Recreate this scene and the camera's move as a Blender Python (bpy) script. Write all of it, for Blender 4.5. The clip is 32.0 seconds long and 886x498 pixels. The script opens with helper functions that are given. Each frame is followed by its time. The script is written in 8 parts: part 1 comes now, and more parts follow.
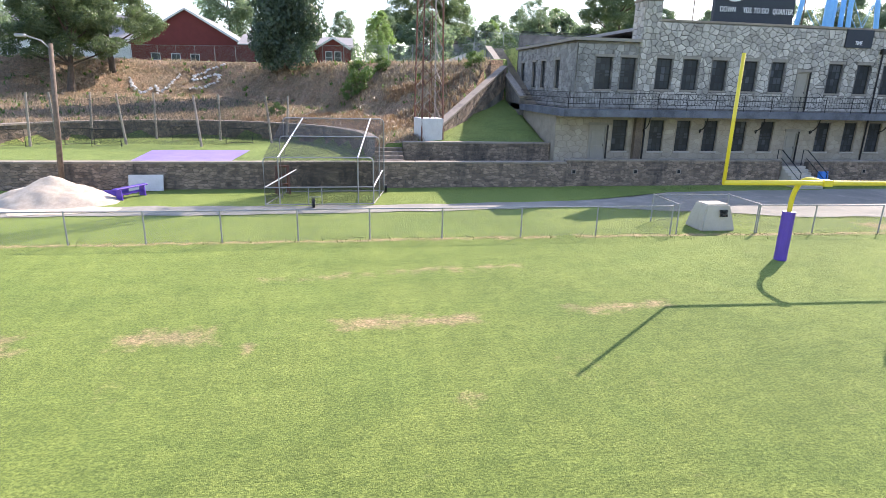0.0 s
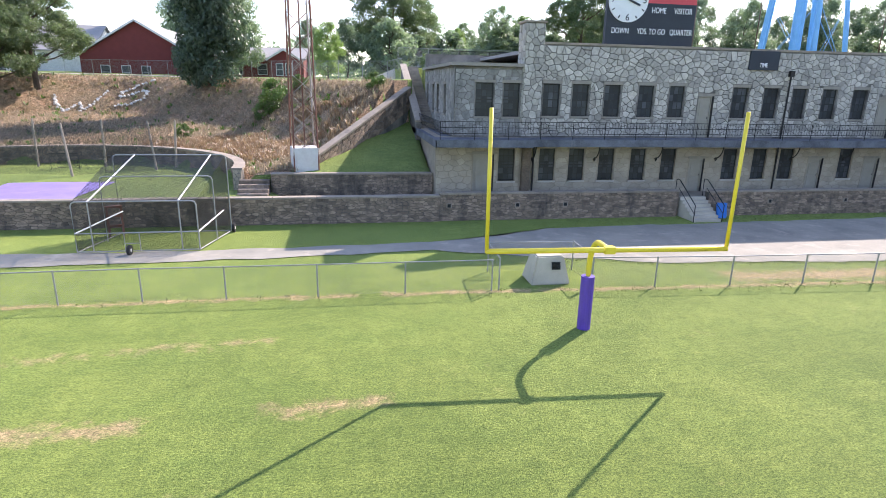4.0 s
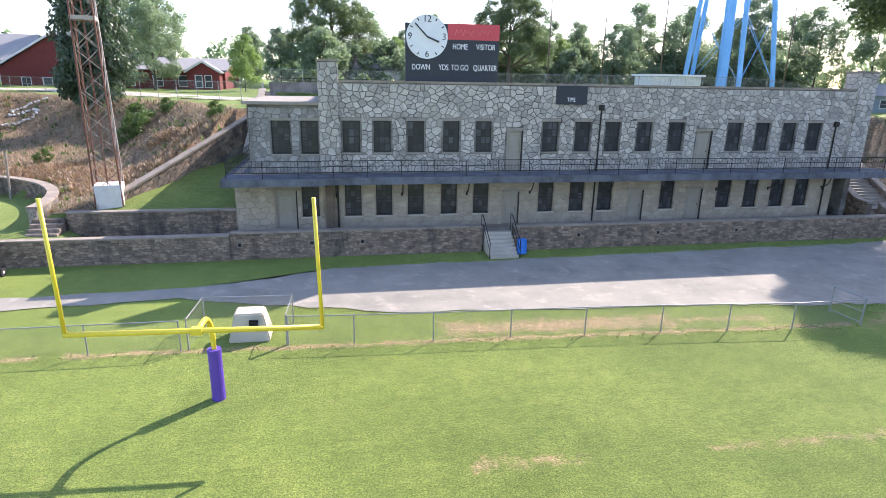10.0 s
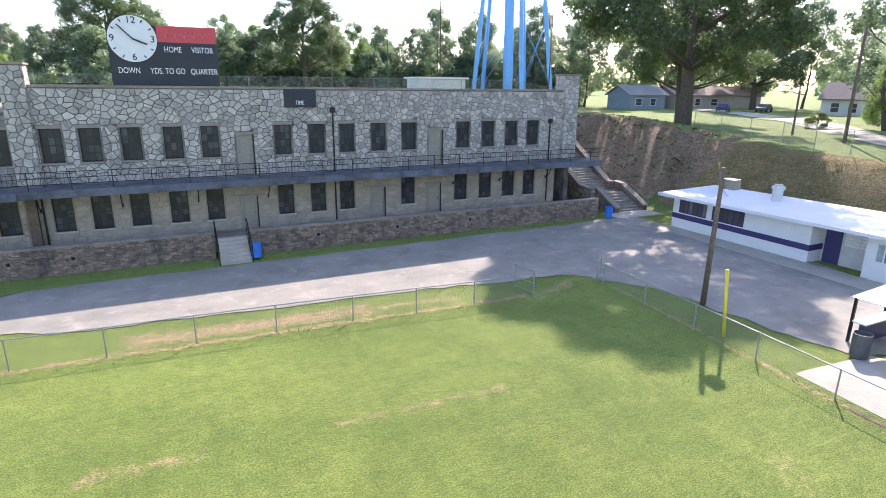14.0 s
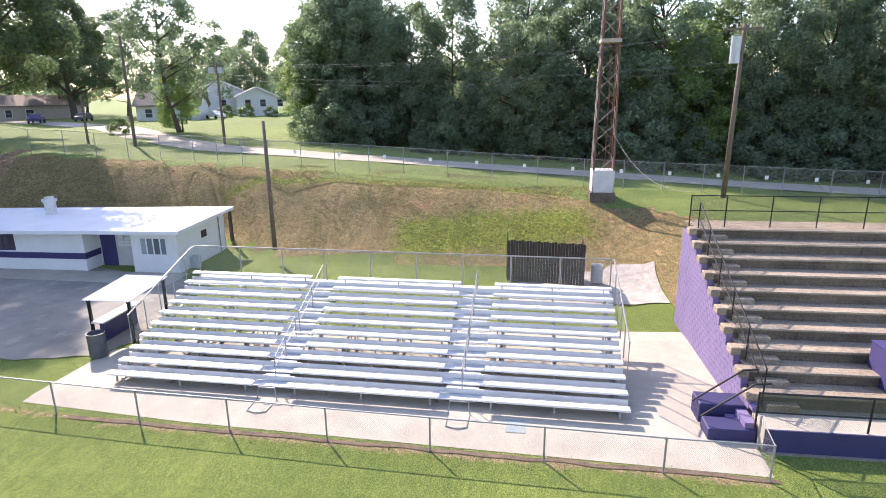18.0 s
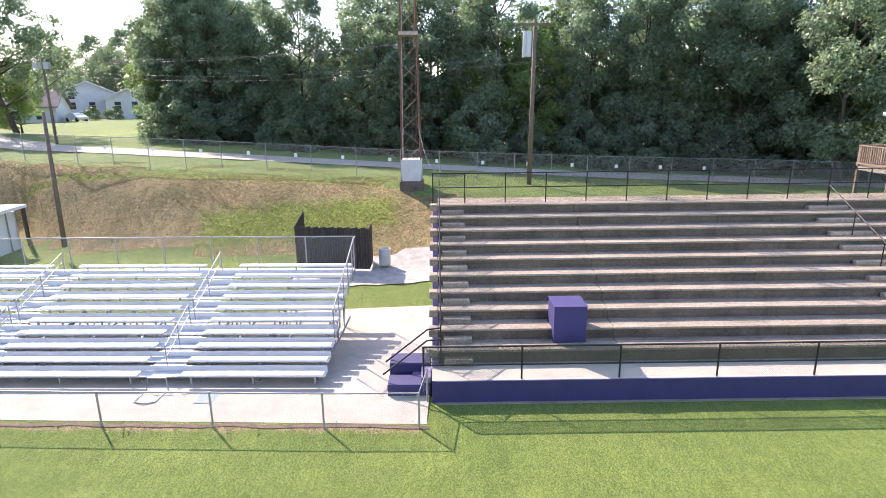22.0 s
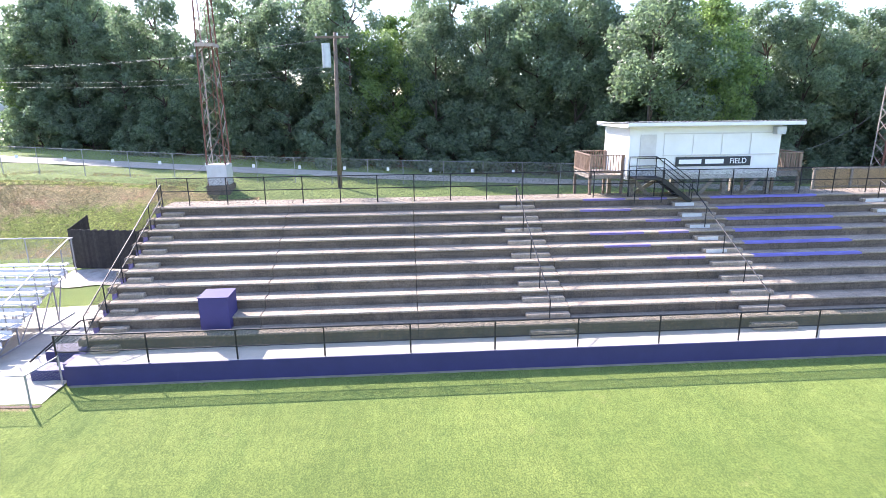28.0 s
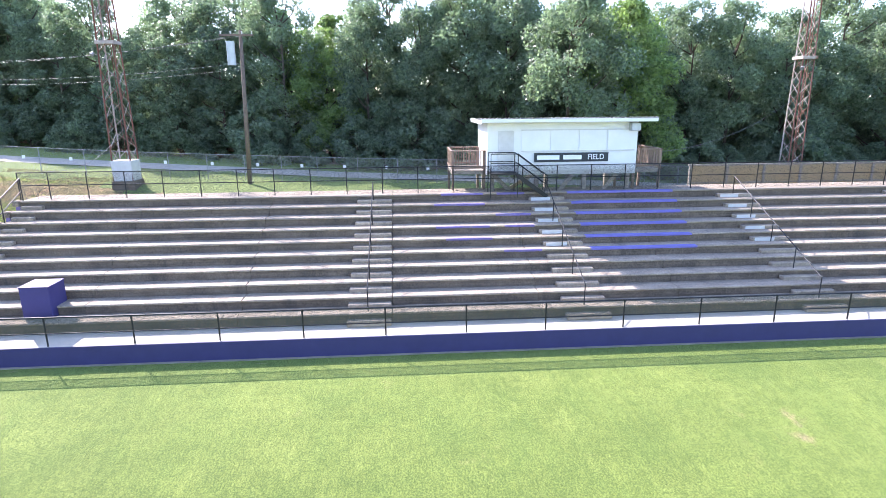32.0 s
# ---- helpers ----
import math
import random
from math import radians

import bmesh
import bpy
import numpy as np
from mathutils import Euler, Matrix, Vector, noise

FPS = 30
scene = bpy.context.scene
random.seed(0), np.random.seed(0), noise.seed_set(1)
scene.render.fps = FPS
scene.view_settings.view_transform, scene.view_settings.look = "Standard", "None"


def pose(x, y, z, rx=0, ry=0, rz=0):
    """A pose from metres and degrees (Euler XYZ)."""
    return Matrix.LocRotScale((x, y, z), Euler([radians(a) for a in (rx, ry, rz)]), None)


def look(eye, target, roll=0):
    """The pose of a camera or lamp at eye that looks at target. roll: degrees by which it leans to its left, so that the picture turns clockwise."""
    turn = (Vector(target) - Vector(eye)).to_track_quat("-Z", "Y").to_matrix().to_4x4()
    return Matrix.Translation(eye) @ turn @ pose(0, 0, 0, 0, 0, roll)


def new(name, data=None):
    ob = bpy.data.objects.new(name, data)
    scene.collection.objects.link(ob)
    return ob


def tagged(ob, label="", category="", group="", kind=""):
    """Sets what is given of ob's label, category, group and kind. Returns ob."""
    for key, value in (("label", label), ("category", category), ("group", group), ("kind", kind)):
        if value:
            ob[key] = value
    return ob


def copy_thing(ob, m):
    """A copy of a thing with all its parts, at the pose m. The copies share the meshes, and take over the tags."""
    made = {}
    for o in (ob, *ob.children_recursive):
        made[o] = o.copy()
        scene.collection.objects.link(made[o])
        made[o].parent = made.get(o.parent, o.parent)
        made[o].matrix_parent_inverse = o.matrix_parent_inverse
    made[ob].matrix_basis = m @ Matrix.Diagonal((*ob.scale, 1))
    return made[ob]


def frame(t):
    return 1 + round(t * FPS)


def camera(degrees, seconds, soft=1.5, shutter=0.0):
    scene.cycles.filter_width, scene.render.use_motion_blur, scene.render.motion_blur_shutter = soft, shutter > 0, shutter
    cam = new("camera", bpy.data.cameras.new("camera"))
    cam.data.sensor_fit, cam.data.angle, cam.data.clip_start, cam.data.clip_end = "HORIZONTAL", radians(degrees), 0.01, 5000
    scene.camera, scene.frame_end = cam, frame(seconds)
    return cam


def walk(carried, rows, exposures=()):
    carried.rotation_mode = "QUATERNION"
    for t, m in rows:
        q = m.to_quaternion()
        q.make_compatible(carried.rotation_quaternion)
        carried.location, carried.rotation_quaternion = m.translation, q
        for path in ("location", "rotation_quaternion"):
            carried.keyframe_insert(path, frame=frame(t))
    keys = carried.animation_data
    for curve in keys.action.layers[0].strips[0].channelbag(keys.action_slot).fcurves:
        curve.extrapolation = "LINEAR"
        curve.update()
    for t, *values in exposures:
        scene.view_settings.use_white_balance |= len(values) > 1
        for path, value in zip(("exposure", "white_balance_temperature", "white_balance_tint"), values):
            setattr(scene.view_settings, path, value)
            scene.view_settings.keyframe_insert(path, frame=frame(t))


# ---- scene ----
cam = camera(75.7, 32.0, 0.88)
PATH = [
    (0, (-0.813, -0.234, 5.77), (-0.472, 1.657, 5.214), 1.4),
    (0.5, (-0.219, -0.148, 5.827), (0.121, 1.742, 5.271), 1.4),
    (1, (0.57, -0.032, 5.944), (0.91, 1.859, 5.388), 1.4),
    (1.5, (1.539, 0.046, 6.095), (1.873, 1.939, 5.543), 1.2),
    (2, (2.617, 0.306, 6.281), (2.951, 2.199, 5.731), 1.2),
    (2.5, (3.746, 0.553, 6.537), (4.079, 2.447, 5.988), 1.2),
    (3, (4.902, 0.744, 6.807), (5.233, 2.639, 6.259), 1.1),
    (3.5, (6.045, 0.898, 7.063), (6.375, 2.794, 6.516), 1.1),
    (5.5, (10.557, 1.399, 8.047), (10.883, 3.289, 7.481), 1.3),
    (6, (11.538, 1.379, 8.046), (11.866, 3.269, 7.481), 1.3),
    (6.5, (12.545, 1.258, 8.095), (12.893, 3.145, 7.529), 1.2),
    (7, (13.557, 1.079, 8.133), (13.902, 2.966, 7.567), 1.1),
    (7.5, (14.531, 0.898, 8.301), (14.873, 2.786, 7.734), 1.1),
    (8, (15.437, 0.675, 8.57), (15.78, 2.563, 8.006), 1.1),
    (8.5, (16.297, 0.444, 8.908), (16.64, 2.332, 8.345), 1.1),
    (9, (17.104, 0.219, 9.273), (17.448, 2.108, 8.712), 1.1),
    (9.5, (17.903, -0.044, 9.628), (18.247, 1.844, 9.065), 1.1),
    (10, (18.707, -0.339, 9.929), (19.049, 1.55, 9.366), 1.0),
    (10.5, (19.567, -0.629, 10.142), (19.92, 1.258, 9.58), 0.9),
    (11, (20.396, -0.883, 10.204), (20.905, 0.969, 9.646), 0.8),
    (11.5, (21.166, -1.17, 10.177), (21.799, 0.644, 9.623), 0.7),
    (12, (21.943, -1.467, 10.083), (22.657, 0.319, 9.534), 0.7),
    (12.5, (22.71, -1.85, 10.061), (23.457, -0.077, 9.514), 0.6),
    (13, (23.465, -2.28, 10.071), (24.232, -0.516, 9.523), 0.6),
    (13.5, (24.28, -2.709, 10.055), (25.057, -0.949, 9.507), 0.6),
    (15.5, (27.056, -4.693, 10.295), (28.403, -3.318, 9.75), 0.6),
    (16, (27.793, -5.22, 10.249), (29.357, -4.095, 9.711), 0.3),
    (16.5, (28.383, -5.819, 10.197), (30.107, -4.955, 9.665), 0.2),
    (17, (28.866, -6.5, 10.195), (30.707, -5.925, 9.665), -0.1),
    (17.5, (29.311, -7.374, 10.097), (31.209, -7.029, 9.572), -0.4),
    (18, (29.627, -8.33, 9.998), (31.541, -8.077, 9.477), -0.6),
    (18.5, (29.821, -9.336, 9.854), (31.75, -9.218, 9.339), -0.9),
    (19, (29.901, -10.274, 9.736), (31.834, -10.251, 9.223), -1.1),
    (19.5, (29.895, -11.256, 9.608), (31.829, -11.242, 9.097), -1.1),
    (20, (29.814, -12.201, 9.451), (31.748, -12.197, 8.944), -1.1),
    (20.5, (29.709, -13.089, 9.274), (31.644, -13.095, 8.77), -0.9),
    (21, (29.571, -14.003, 9.168), (31.506, -14.01, 8.663), -0.8),
    (21.5, (29.414, -14.924, 9.052), (31.349, -14.93, 8.549), -0.7),
    (22, (29.262, -15.827, 8.968), (31.198, -15.834, 8.464), -0.7),
    (22.5, (29.117, -16.747, 8.852), (31.054, -16.754, 8.351), -0.6),
    (23, (28.934, -17.684, 8.778), (30.871, -17.694, 8.28), -0.6),
    (23.5, (28.732, -18.659, 8.743), (30.669, -18.667, 8.247), -0.7),
    (24, (28.558, -19.587, 8.737), (30.495, -19.609, 8.242), -0.6),
    (24.5, (28.367, -20.544, 8.83), (30.304, -20.569, 8.333), -0.5),
    (25, (28.13, -21.48, 8.933), (30.066, -21.51, 8.435), -0.5),
    (25.5, (27.825, -22.423, 9.039), (29.76, -22.503, 8.539), -0.6),
    (26, (27.547, -23.386, 9.132), (29.48, -23.485, 8.631), -0.7),
    (26.5, (27.312, -24.3, 9.159), (29.245, -24.411, 8.659), -0.6),
    (28.5, (26.257, -28.139, 9.229), (28.19, -28.267, 8.733), -0.6),
    (29, (26.05, -29.113, 9.209), (27.984, -29.241, 8.713), -0.7),
    (29.5, (25.954, -29.96, 9.176), (27.887, -30.092, 8.68), -0.6),
    (30, (25.829, -30.799, 9.145), (27.761, -30.933, 8.644), -0.6),
    (30.5, (25.702, -31.63, 9.113), (27.633, -31.765, 8.611), -0.5),
    (31, (25.573, -32.425, 9.075), (27.505, -32.56, 8.574), -0.5),
    (31.5, (25.49, -33.189, 9.038), (27.422, -33.323, 8.538), -0.5),
    (32, (25.402, -33.926, 9.008), (27.334, -34.06, 8.511), -0.4),
]
EXPOSE = [(0, 1.56, 6420, 22), (9, 1.58, 6320, 22), (13, 1.62, 6340, 23), (16, 1.44, 6500, 24), (19, 1.41, 6560, 24), (23, 1.60, 6340, 24), (26, 1.83, 6130, 24), (29, 2.02, 5900, 24), (32, 2.08, 5850, 24)]
walk(cam, [(t, look(eye, target, roll)) for t, eye, target, roll in PATH], EXPOSE)

# ---- light ----
SUN_DIR = Vector((2.98, 2.52, 2.9)).normalized()
ELEV = math.asin(SUN_DIR.z)
AZIM = math.atan2(SUN_DIR.x, SUN_DIR.y)
world = bpy.data.worlds.new("sky_world")
scene.world = world
world.use_nodes = True
wn = world.node_tree
for n in list(wn.nodes):
    wn.nodes.remove(n)
w_out = wn.nodes.new("ShaderNodeOutputWorld")
w_bg = wn.nodes.new("ShaderNodeBackground")
w_sky = wn.nodes.new("ShaderNodeTexSky")
w_sky.sky_type = "NISHITA"
w_sky.sun_disc = False
w_sky.sun_elevation = ELEV
w_sky.sun_rotation = AZIM
w_sky.air_density = 1.0
w_sky.dust_density = 0.8
w_bg.inputs["Strength"].default_value = 0.15
wn.links.new(w_sky.outputs["Color"], w_bg.inputs["Color"])
wn.links.new(w_bg.outputs["Background"], w_out.inputs["Surface"])
sun_data = bpy.data.lights.new("sun", "SUN")
sun_data.energy = 3.6
sun_data.angle = radians(0.55)
sun_data.color = (1.0, 0.915, 0.775)
sun = new("sun", sun_data)
sun.matrix_world = look(SUN_DIR * 100, (0, 0, 0))


# ---- materials ----
def nodes_of(name):
    m = bpy.data.materials.new(name)
    m.use_nodes = True
    return m, m.node_tree, m.node_tree.nodes["Principled BSDF"]


def link(nt, a, b):
    nt.links.new(a, b)


def coords(nt, scale=(1, 1, 1), rot=(0, 0, 0)):
    geo = nt.nodes.new("ShaderNodeNewGeometry")
    mp = nt.nodes.new("ShaderNodeMapping")
    mp.inputs["Scale"].default_value = scale
    mp.inputs["Rotation"].default_value = rot
    link(nt, geo.outputs["Position"], mp.inputs["Vector"])
    return mp.outputs["Vector"]


def tex_noise(nt, vec, scale, detail=4.0, rough=0.6, dist=0.0):
    n = nt.nodes.new("ShaderNodeTexNoise")
    n.inputs["Scale"].default_value = scale
    n.inputs["Detail"].default_value = detail
    n.inputs["Roughness"].default_value = rough
    n.inputs["Distortion"].default_value = dist
    link(nt, vec, n.inputs["Vector"])
    return n.outputs["Fac"]


def ramp(nt, fac, stops):
    r = nt.nodes.new("ShaderNodeValToRGB")
    el = r.color_ramp.elements
    while len(el) < len(stops):
        el.new(0.5)
    for e, (p, c) in zip(el, stops):
        e.position = p
        e.color = (*c, 1) if len(c) == 3 else c
    link(nt, fac, r.inputs["Fac"])
    return r.outputs["Color"]


def mixc(nt, a, b, fac, mode="MIX"):
    m = nt.nodes.new("ShaderNodeMix")
    m.data_type = "RGBA"
    m.blend_type = mode
    ins = [i for i in m.inputs if i.type == "RGBA"]
    fi = [i for i in m.inputs if i.type == "VALUE"][0]
    for sock, v in ((fi, fac), (ins[0], a), (ins[1], b)):
        if isinstance(v, (int, float)):
            sock.default_value = v
        elif isinstance(v, tuple):
            sock.default_value = (*v, 1)
        else:
            link(nt, v, sock)
    return [o for o in m.outputs if o.type == "RGBA"][0]


def maths(nt, op, a, b=0.0, c=0.0, clamp=False):
    m = nt.nodes.new("ShaderNodeMath")
    m.operation = op
    m.use_clamp = clamp
    for sock, v in zip(m.inputs, (a, b, c)):
        if isinstance(v, (int, float)):
            sock.default_value = v
        else:
            link(nt, v, sock)
    return m.outputs[0]


def bump(nt, bsdf, height, strength=0.4, dist=0.02):
    b = nt.nodes.new("ShaderNodeBump")
    b.inputs["Strength"].default_value = strength
    b.inputs["Distance"].default_value = dist
    link(nt, height, b.inputs["Height"])
    link(nt, b.outputs["Normal"], bsdf.inputs["Normal"])


def rand_obj(nt):
    return nt.nodes.new("ShaderNodeObjectInfo").outputs["Random"]


def rand_isl(nt):
    return nt.nodes.new("ShaderNodeNewGeometry").outputs["Random Per Island"]


def surface(name, col, col2=None, rough=0.7, metal=0.0, scale=3.0, fine=40.0, amount=0.5, bumps=0.2, stains=None, vary=0.0, island=False, spec=0.5):
    """Two colours mixed by broad noise, finer grain, optional stains and per-piece variation."""
    m, nt, b = nodes_of(name)
    col2 = col2 or tuple(c * 0.75 for c in col)
    v = coords(nt)
    broad = tex_noise(nt, v, scale, 5, 0.65)
    grain = tex_noise(nt, v, fine, 3, 0.6)
    mixf = maths(nt, "ADD", maths(nt, "MULTIPLY", broad, 0.7), maths(nt, "MULTIPLY", grain, 0.3))
    c = ramp(nt, mixf, [(0.5 - 0.2 / max(amount, 0.05) * 0.5, col2), (0.5 + 0.2 / max(amount, 0.05) * 0.5, col)])
    if vary:
        r = rand_isl(nt) if island else rand_obj(nt)
        k = maths(nt, "ADD", maths(nt, "MULTIPLY", r, 2 * vary), 1 - vary)
        comb = nt.nodes.new("ShaderNodeCombineColor")
        for i in range(3):
            link(nt, k, comb.inputs[i])
        c = mixc(nt, c, comb.outputs[0], 1.0, "MULTIPLY")
    if stains:
        st = tex_noise(nt, coords(nt, (1, 1, 0.25)), 0.9, 6, 0.7)
        f = ramp(nt, st, [(stains[1], (0, 0, 0)), (min(stains[1] + 0.18, 1), (1, 1, 1))])
        c = mixc(nt, c, stains[0], maths(nt, "MULTIPLY", f, stains[2] if len(stains) > 2 else 0.7))
    link(nt, c, b.inputs["Base Color"])
    b.inputs["Roughness"].default_value = rough
    b.inputs["Metallic"].default_value = metal
    b.inputs["Specular IOR Level"].default_value = spec
    if bumps:
        bump(nt, b, mixf, bumps, 0.03)
    return m


def mat_grass(name, a, b_, dry, dry_amt, soil=None, tall=0.05, worn=(), lines=(), line_col=(0.37, 0.262, 0.175), sheen=0.25, clump=0.0):
    m, nt, b = nodes_of(name)
    v = coords(nt)
    big = tex_noise(nt, v, 0.13, 5, 0.62, 0.4)
    mid = tex_noise(nt, v, 0.9, 5, 0.7)
    fine = tex_noise(nt, v, 14.0, 4, 0.75)
    blade = tex_noise(nt, coords(nt, (1, 0.55, 1)), 55.0, 3, 0.8)
    f = maths(nt, "ADD", maths(nt, "MULTIPLY", big, 0.45), maths(nt, "ADD", maths(nt, "MULTIPLY", mid, 0.3), maths(nt, "MULTIPLY", fine, 0.25)))
    c = ramp(nt, f, [(0.38, a), (0.62, b_)])
    dm = maths(nt, "ADD", maths(nt, "MULTIPLY", tex_noise(nt, v, 0.32, 6, 0.7, 0.6), 0.6), maths(nt, "MULTIPLY", tex_noise(nt, v, 2.6, 5, 0.75), 0.4))
    df = ramp(nt, dm, [(0.72 - dry_amt * 0.3, (0, 0, 0)), (0.86 - dry_amt * 0.3, (1, 1, 1))])
    c = mixc(nt, c, dry, maths(nt, "MULTIPLY", df, 0.75))
    if soil:
        sm = tex_noise(nt, coords(nt, (1, 1, 2)), 0.5, 7, 0.75, 0.5)
        c = mixc(nt, c, soil, maths(nt, "MULTIPLY", ramp(nt, sm, [(0.52, (0, 0, 0)), (0.66, (1, 1, 1))]), 0.8))
    if worn:
        sep = nt.nodes.new("ShaderNodeSeparateXYZ")
        link(nt, v, sep.inputs[0])
        total = None
        for y0, hw, x0, x1, amt in worn:
            wob = maths(nt, "MULTIPLY", maths(nt, "SUBTRACT", mid, 0.5), hw)
            by = maths(nt, "SUBTRACT", 1.0, maths(nt, "DIVIDE", maths(nt, "ABSOLUTE", maths(nt, "SUBTRACT", maths(nt, "ADD", sep.outputs[1], wob), y0)), hw), clamp=True)
            bx = maths(nt, "SUBTRACT", 1.0, maths(nt, "DIVIDE", maths(nt, "ABSOLUTE", maths(nt, "SUBTRACT", sep.outputs[0], (x0 + x1) / 2)), (x1 - x0) / 2), clamp=True)
            one = maths(nt, "MULTIPLY", maths(nt, "MULTIPLY", by, maths(nt, "POWER", bx, 0.35)), amt)
            total = one if total is None else maths(nt, "MAXIMUM", total, one)
        patchy = ramp(nt, maths(nt, "ADD", maths(nt, "MULTIPLY", tex_noise(nt, coords(nt, (0.55, 1, 1)), 1.1, 6, 0.75), 0.8), maths(nt, "MULTIPLY", total, 0.22)), [(0.56, (0, 0, 0)), (0.72, (1, 1, 1))])
        wmask = maths(nt, "MULTIPLY", maths(nt, "MULTIPLY", total, patchy), 1.3, clamp=True)
        c = mixc(nt, c, (0.40, 0.335, 0.22), wmask)
    if lines:
        sep2 = nt.nodes.new("ShaderNodeSeparateXYZ")
        link(nt, v, sep2.inputs[0])
        total = None
        wob = maths(nt, "MULTIPLY", maths(nt, "SUBTRACT", mid, 0.5), 0.8)
        for ax, ay, bx, by, hw, amt in lines:
            ln = math.hypot(bx - ax, by - ay)
            ux, uy = (bx - ax) / ln, (by - ay) / ln
            dx = maths(nt, "SUBTRACT", sep2.outputs[0], ax)
            dy = maths(nt, "SUBTRACT", sep2.outputs[1], ay)
            along = maths(nt, "ADD", maths(nt, "MULTIPLY", dx, ux), maths(nt, "MULTIPLY", dy, uy))
            off = maths(nt, "ADD", maths(nt, "SUBTRACT", maths(nt, "MULTIPLY", dy, ux), maths(nt, "MULTIPLY", dx, uy)), wob)
            inside = maths(nt, "SUBTRACT", 1.0, maths(nt, "DIVIDE", maths(nt, "MAXIMUM", maths(nt, "ABSOLUTE", off), maths(nt, "SUBTRACT", maths(nt, "ABSOLUTE", maths(nt, "SUBTRACT", along, ln / 2)), ln / 2 - hw)), hw), clamp=True)
            one = maths(nt, "MULTIPLY", inside, amt)
            total = one if total is None else maths(nt, "MAXIMUM", total, one)
        pn = maths(nt, "ADD", maths(nt, "MULTIPLY", tex_noise(nt, v, 1.6, 7, 0.78), 0.62), maths(nt, "MULTIPLY", total, 0.42))
        lm = maths(nt, "MULTIPLY", ramp(nt, pn, [(0.52, (0, 0, 0)), (0.66, (1, 1, 1))]), maths(nt, "MULTIPLY", total, 3.0, clamp=True))
        soilc = ramp(nt, tex_noise(nt, v, 7.0, 6, 0.82), [(0.38, tuple(q * 0.42 for q in line_col)), (0.55, line_col), (0.68, tuple(min(1, q * 1.35) for q in line_col))])
        c = mixc(nt, c, soilc, lm)
    patch = tex_noise(nt, coords(nt, (0.6, 1, 1)), 0.55, 5, 0.62, 0.8)
    c = mixc(nt, c, ramp(nt, patch, [(0.36, (0.80, 0.88, 0.86)), (0.5, (1.0, 1.0, 1.0)), (0.64, (1.16, 1.10, 1.18))]), 0.6, "MULTIPLY")
    g0 = ramp(nt, tex_noise(nt, coords(nt, (0.75, 1, 1)), 21.0, 5, 0.75), [(0.40, (0.36, 0.42, 0.36)), (0.60, (1.66, 1.55, 1.46))])
    c = mixc(nt, c, g0, 0.85, "MULTIPLY")
    g2 = ramp(nt, tex_noise(nt, coords(nt, (0.5, 1, 1)), 6.5, 4, 0.7, 0.6), [(0.38, (0.74, 0.78, 0.74)), (0.62, (1.22, 1.18, 1.14))])
    c = mixc(nt, c, g2, 0.8, "MULTIPLY")
    streak = maths(nt, "ADD", maths(nt, "MULTIPLY", tex_noise(nt, coords(nt, (1, 0.09, 1)), 3.2, 4, 0.7), 0.5), maths(nt, "MULTIPLY", tex_noise(nt, coords(nt, (0.09, 1, 1)), 3.2, 4, 0.7), 0.5))
    c = mixc(nt, c, ramp(nt, streak, [(0.36, (0.72, 0.74, 0.7)), (0.64, (1.25, 1.22, 1.2))]), 0.5, "MULTIPLY")
    g = ramp(nt, blade, [(0.36, (0.45, 0.47, 0.42)), (0.64, (1.5, 1.48, 1.4))])
    c = mixc(nt, c, g, 0.75, "MULTIPLY")
    if clump:
        g1 = ramp(nt, tex_noise(nt, coords(nt, (1, 1, 1.8)), 3.2, 6, 0.72, 0.5), [(0.40, (0.45, 0.45, 0.42)), (0.62, (1.45, 1.42, 1.4))])
        c = mixc(nt, c, g1, clump, "MULTIPLY")
    link(nt, c, b.inputs["Base Color"])
    b.inputs["Roughness"].default_value = 0.85
    b.inputs["Specular IOR Level"].default_value = 0.15
    b.inputs["Sheen Weight"].default_value = sheen
    b.inputs["Sheen Tint"].default_value = (0.7, 0.9, 0.3, 1)
    hsum = maths(nt, "ADD", maths(nt, "MULTIPLY", fine, 0.5), blade)
    bump(nt, b, hsum, 0.75, tall)
    return m


def mat_leaf(name, a, b_, trans=0.35):
    m, nt, b = nodes_of(name)
    r = rand_isl(nt)
    ro = rand_obj(nt)
    k = maths(nt, "ADD", maths(nt, "MULTIPLY", r, 0.7), maths(nt, "MULTIPLY", ro, 0.3))
    c = ramp(nt, k, [(0.1, a), (0.9, b_)])
    link(nt, c, b.inputs["Base Color"])
    b.inputs["Roughness"].default_value = 0.42
    b.inputs["Specular IOR Level"].default_value = 0.5
    t = nt.nodes.new("ShaderNodeBsdfTranslucent")
    link(nt, mixc(nt, c, (1.5, 1.72, 1.3), 1.0, "MULTIPLY"), t.inputs["Color"])
    mx = nt.nodes.new("ShaderNodeMixShader")
    mx.inputs[0].default_value = trans
    out = nt.nodes["Material Output"]
    link(nt, b.outputs[0], mx.inputs[1])
    link(nt, t.outputs[0], mx.inputs[2])
    link(nt, mx.outputs[0], out.inputs["Surface"])
    return m


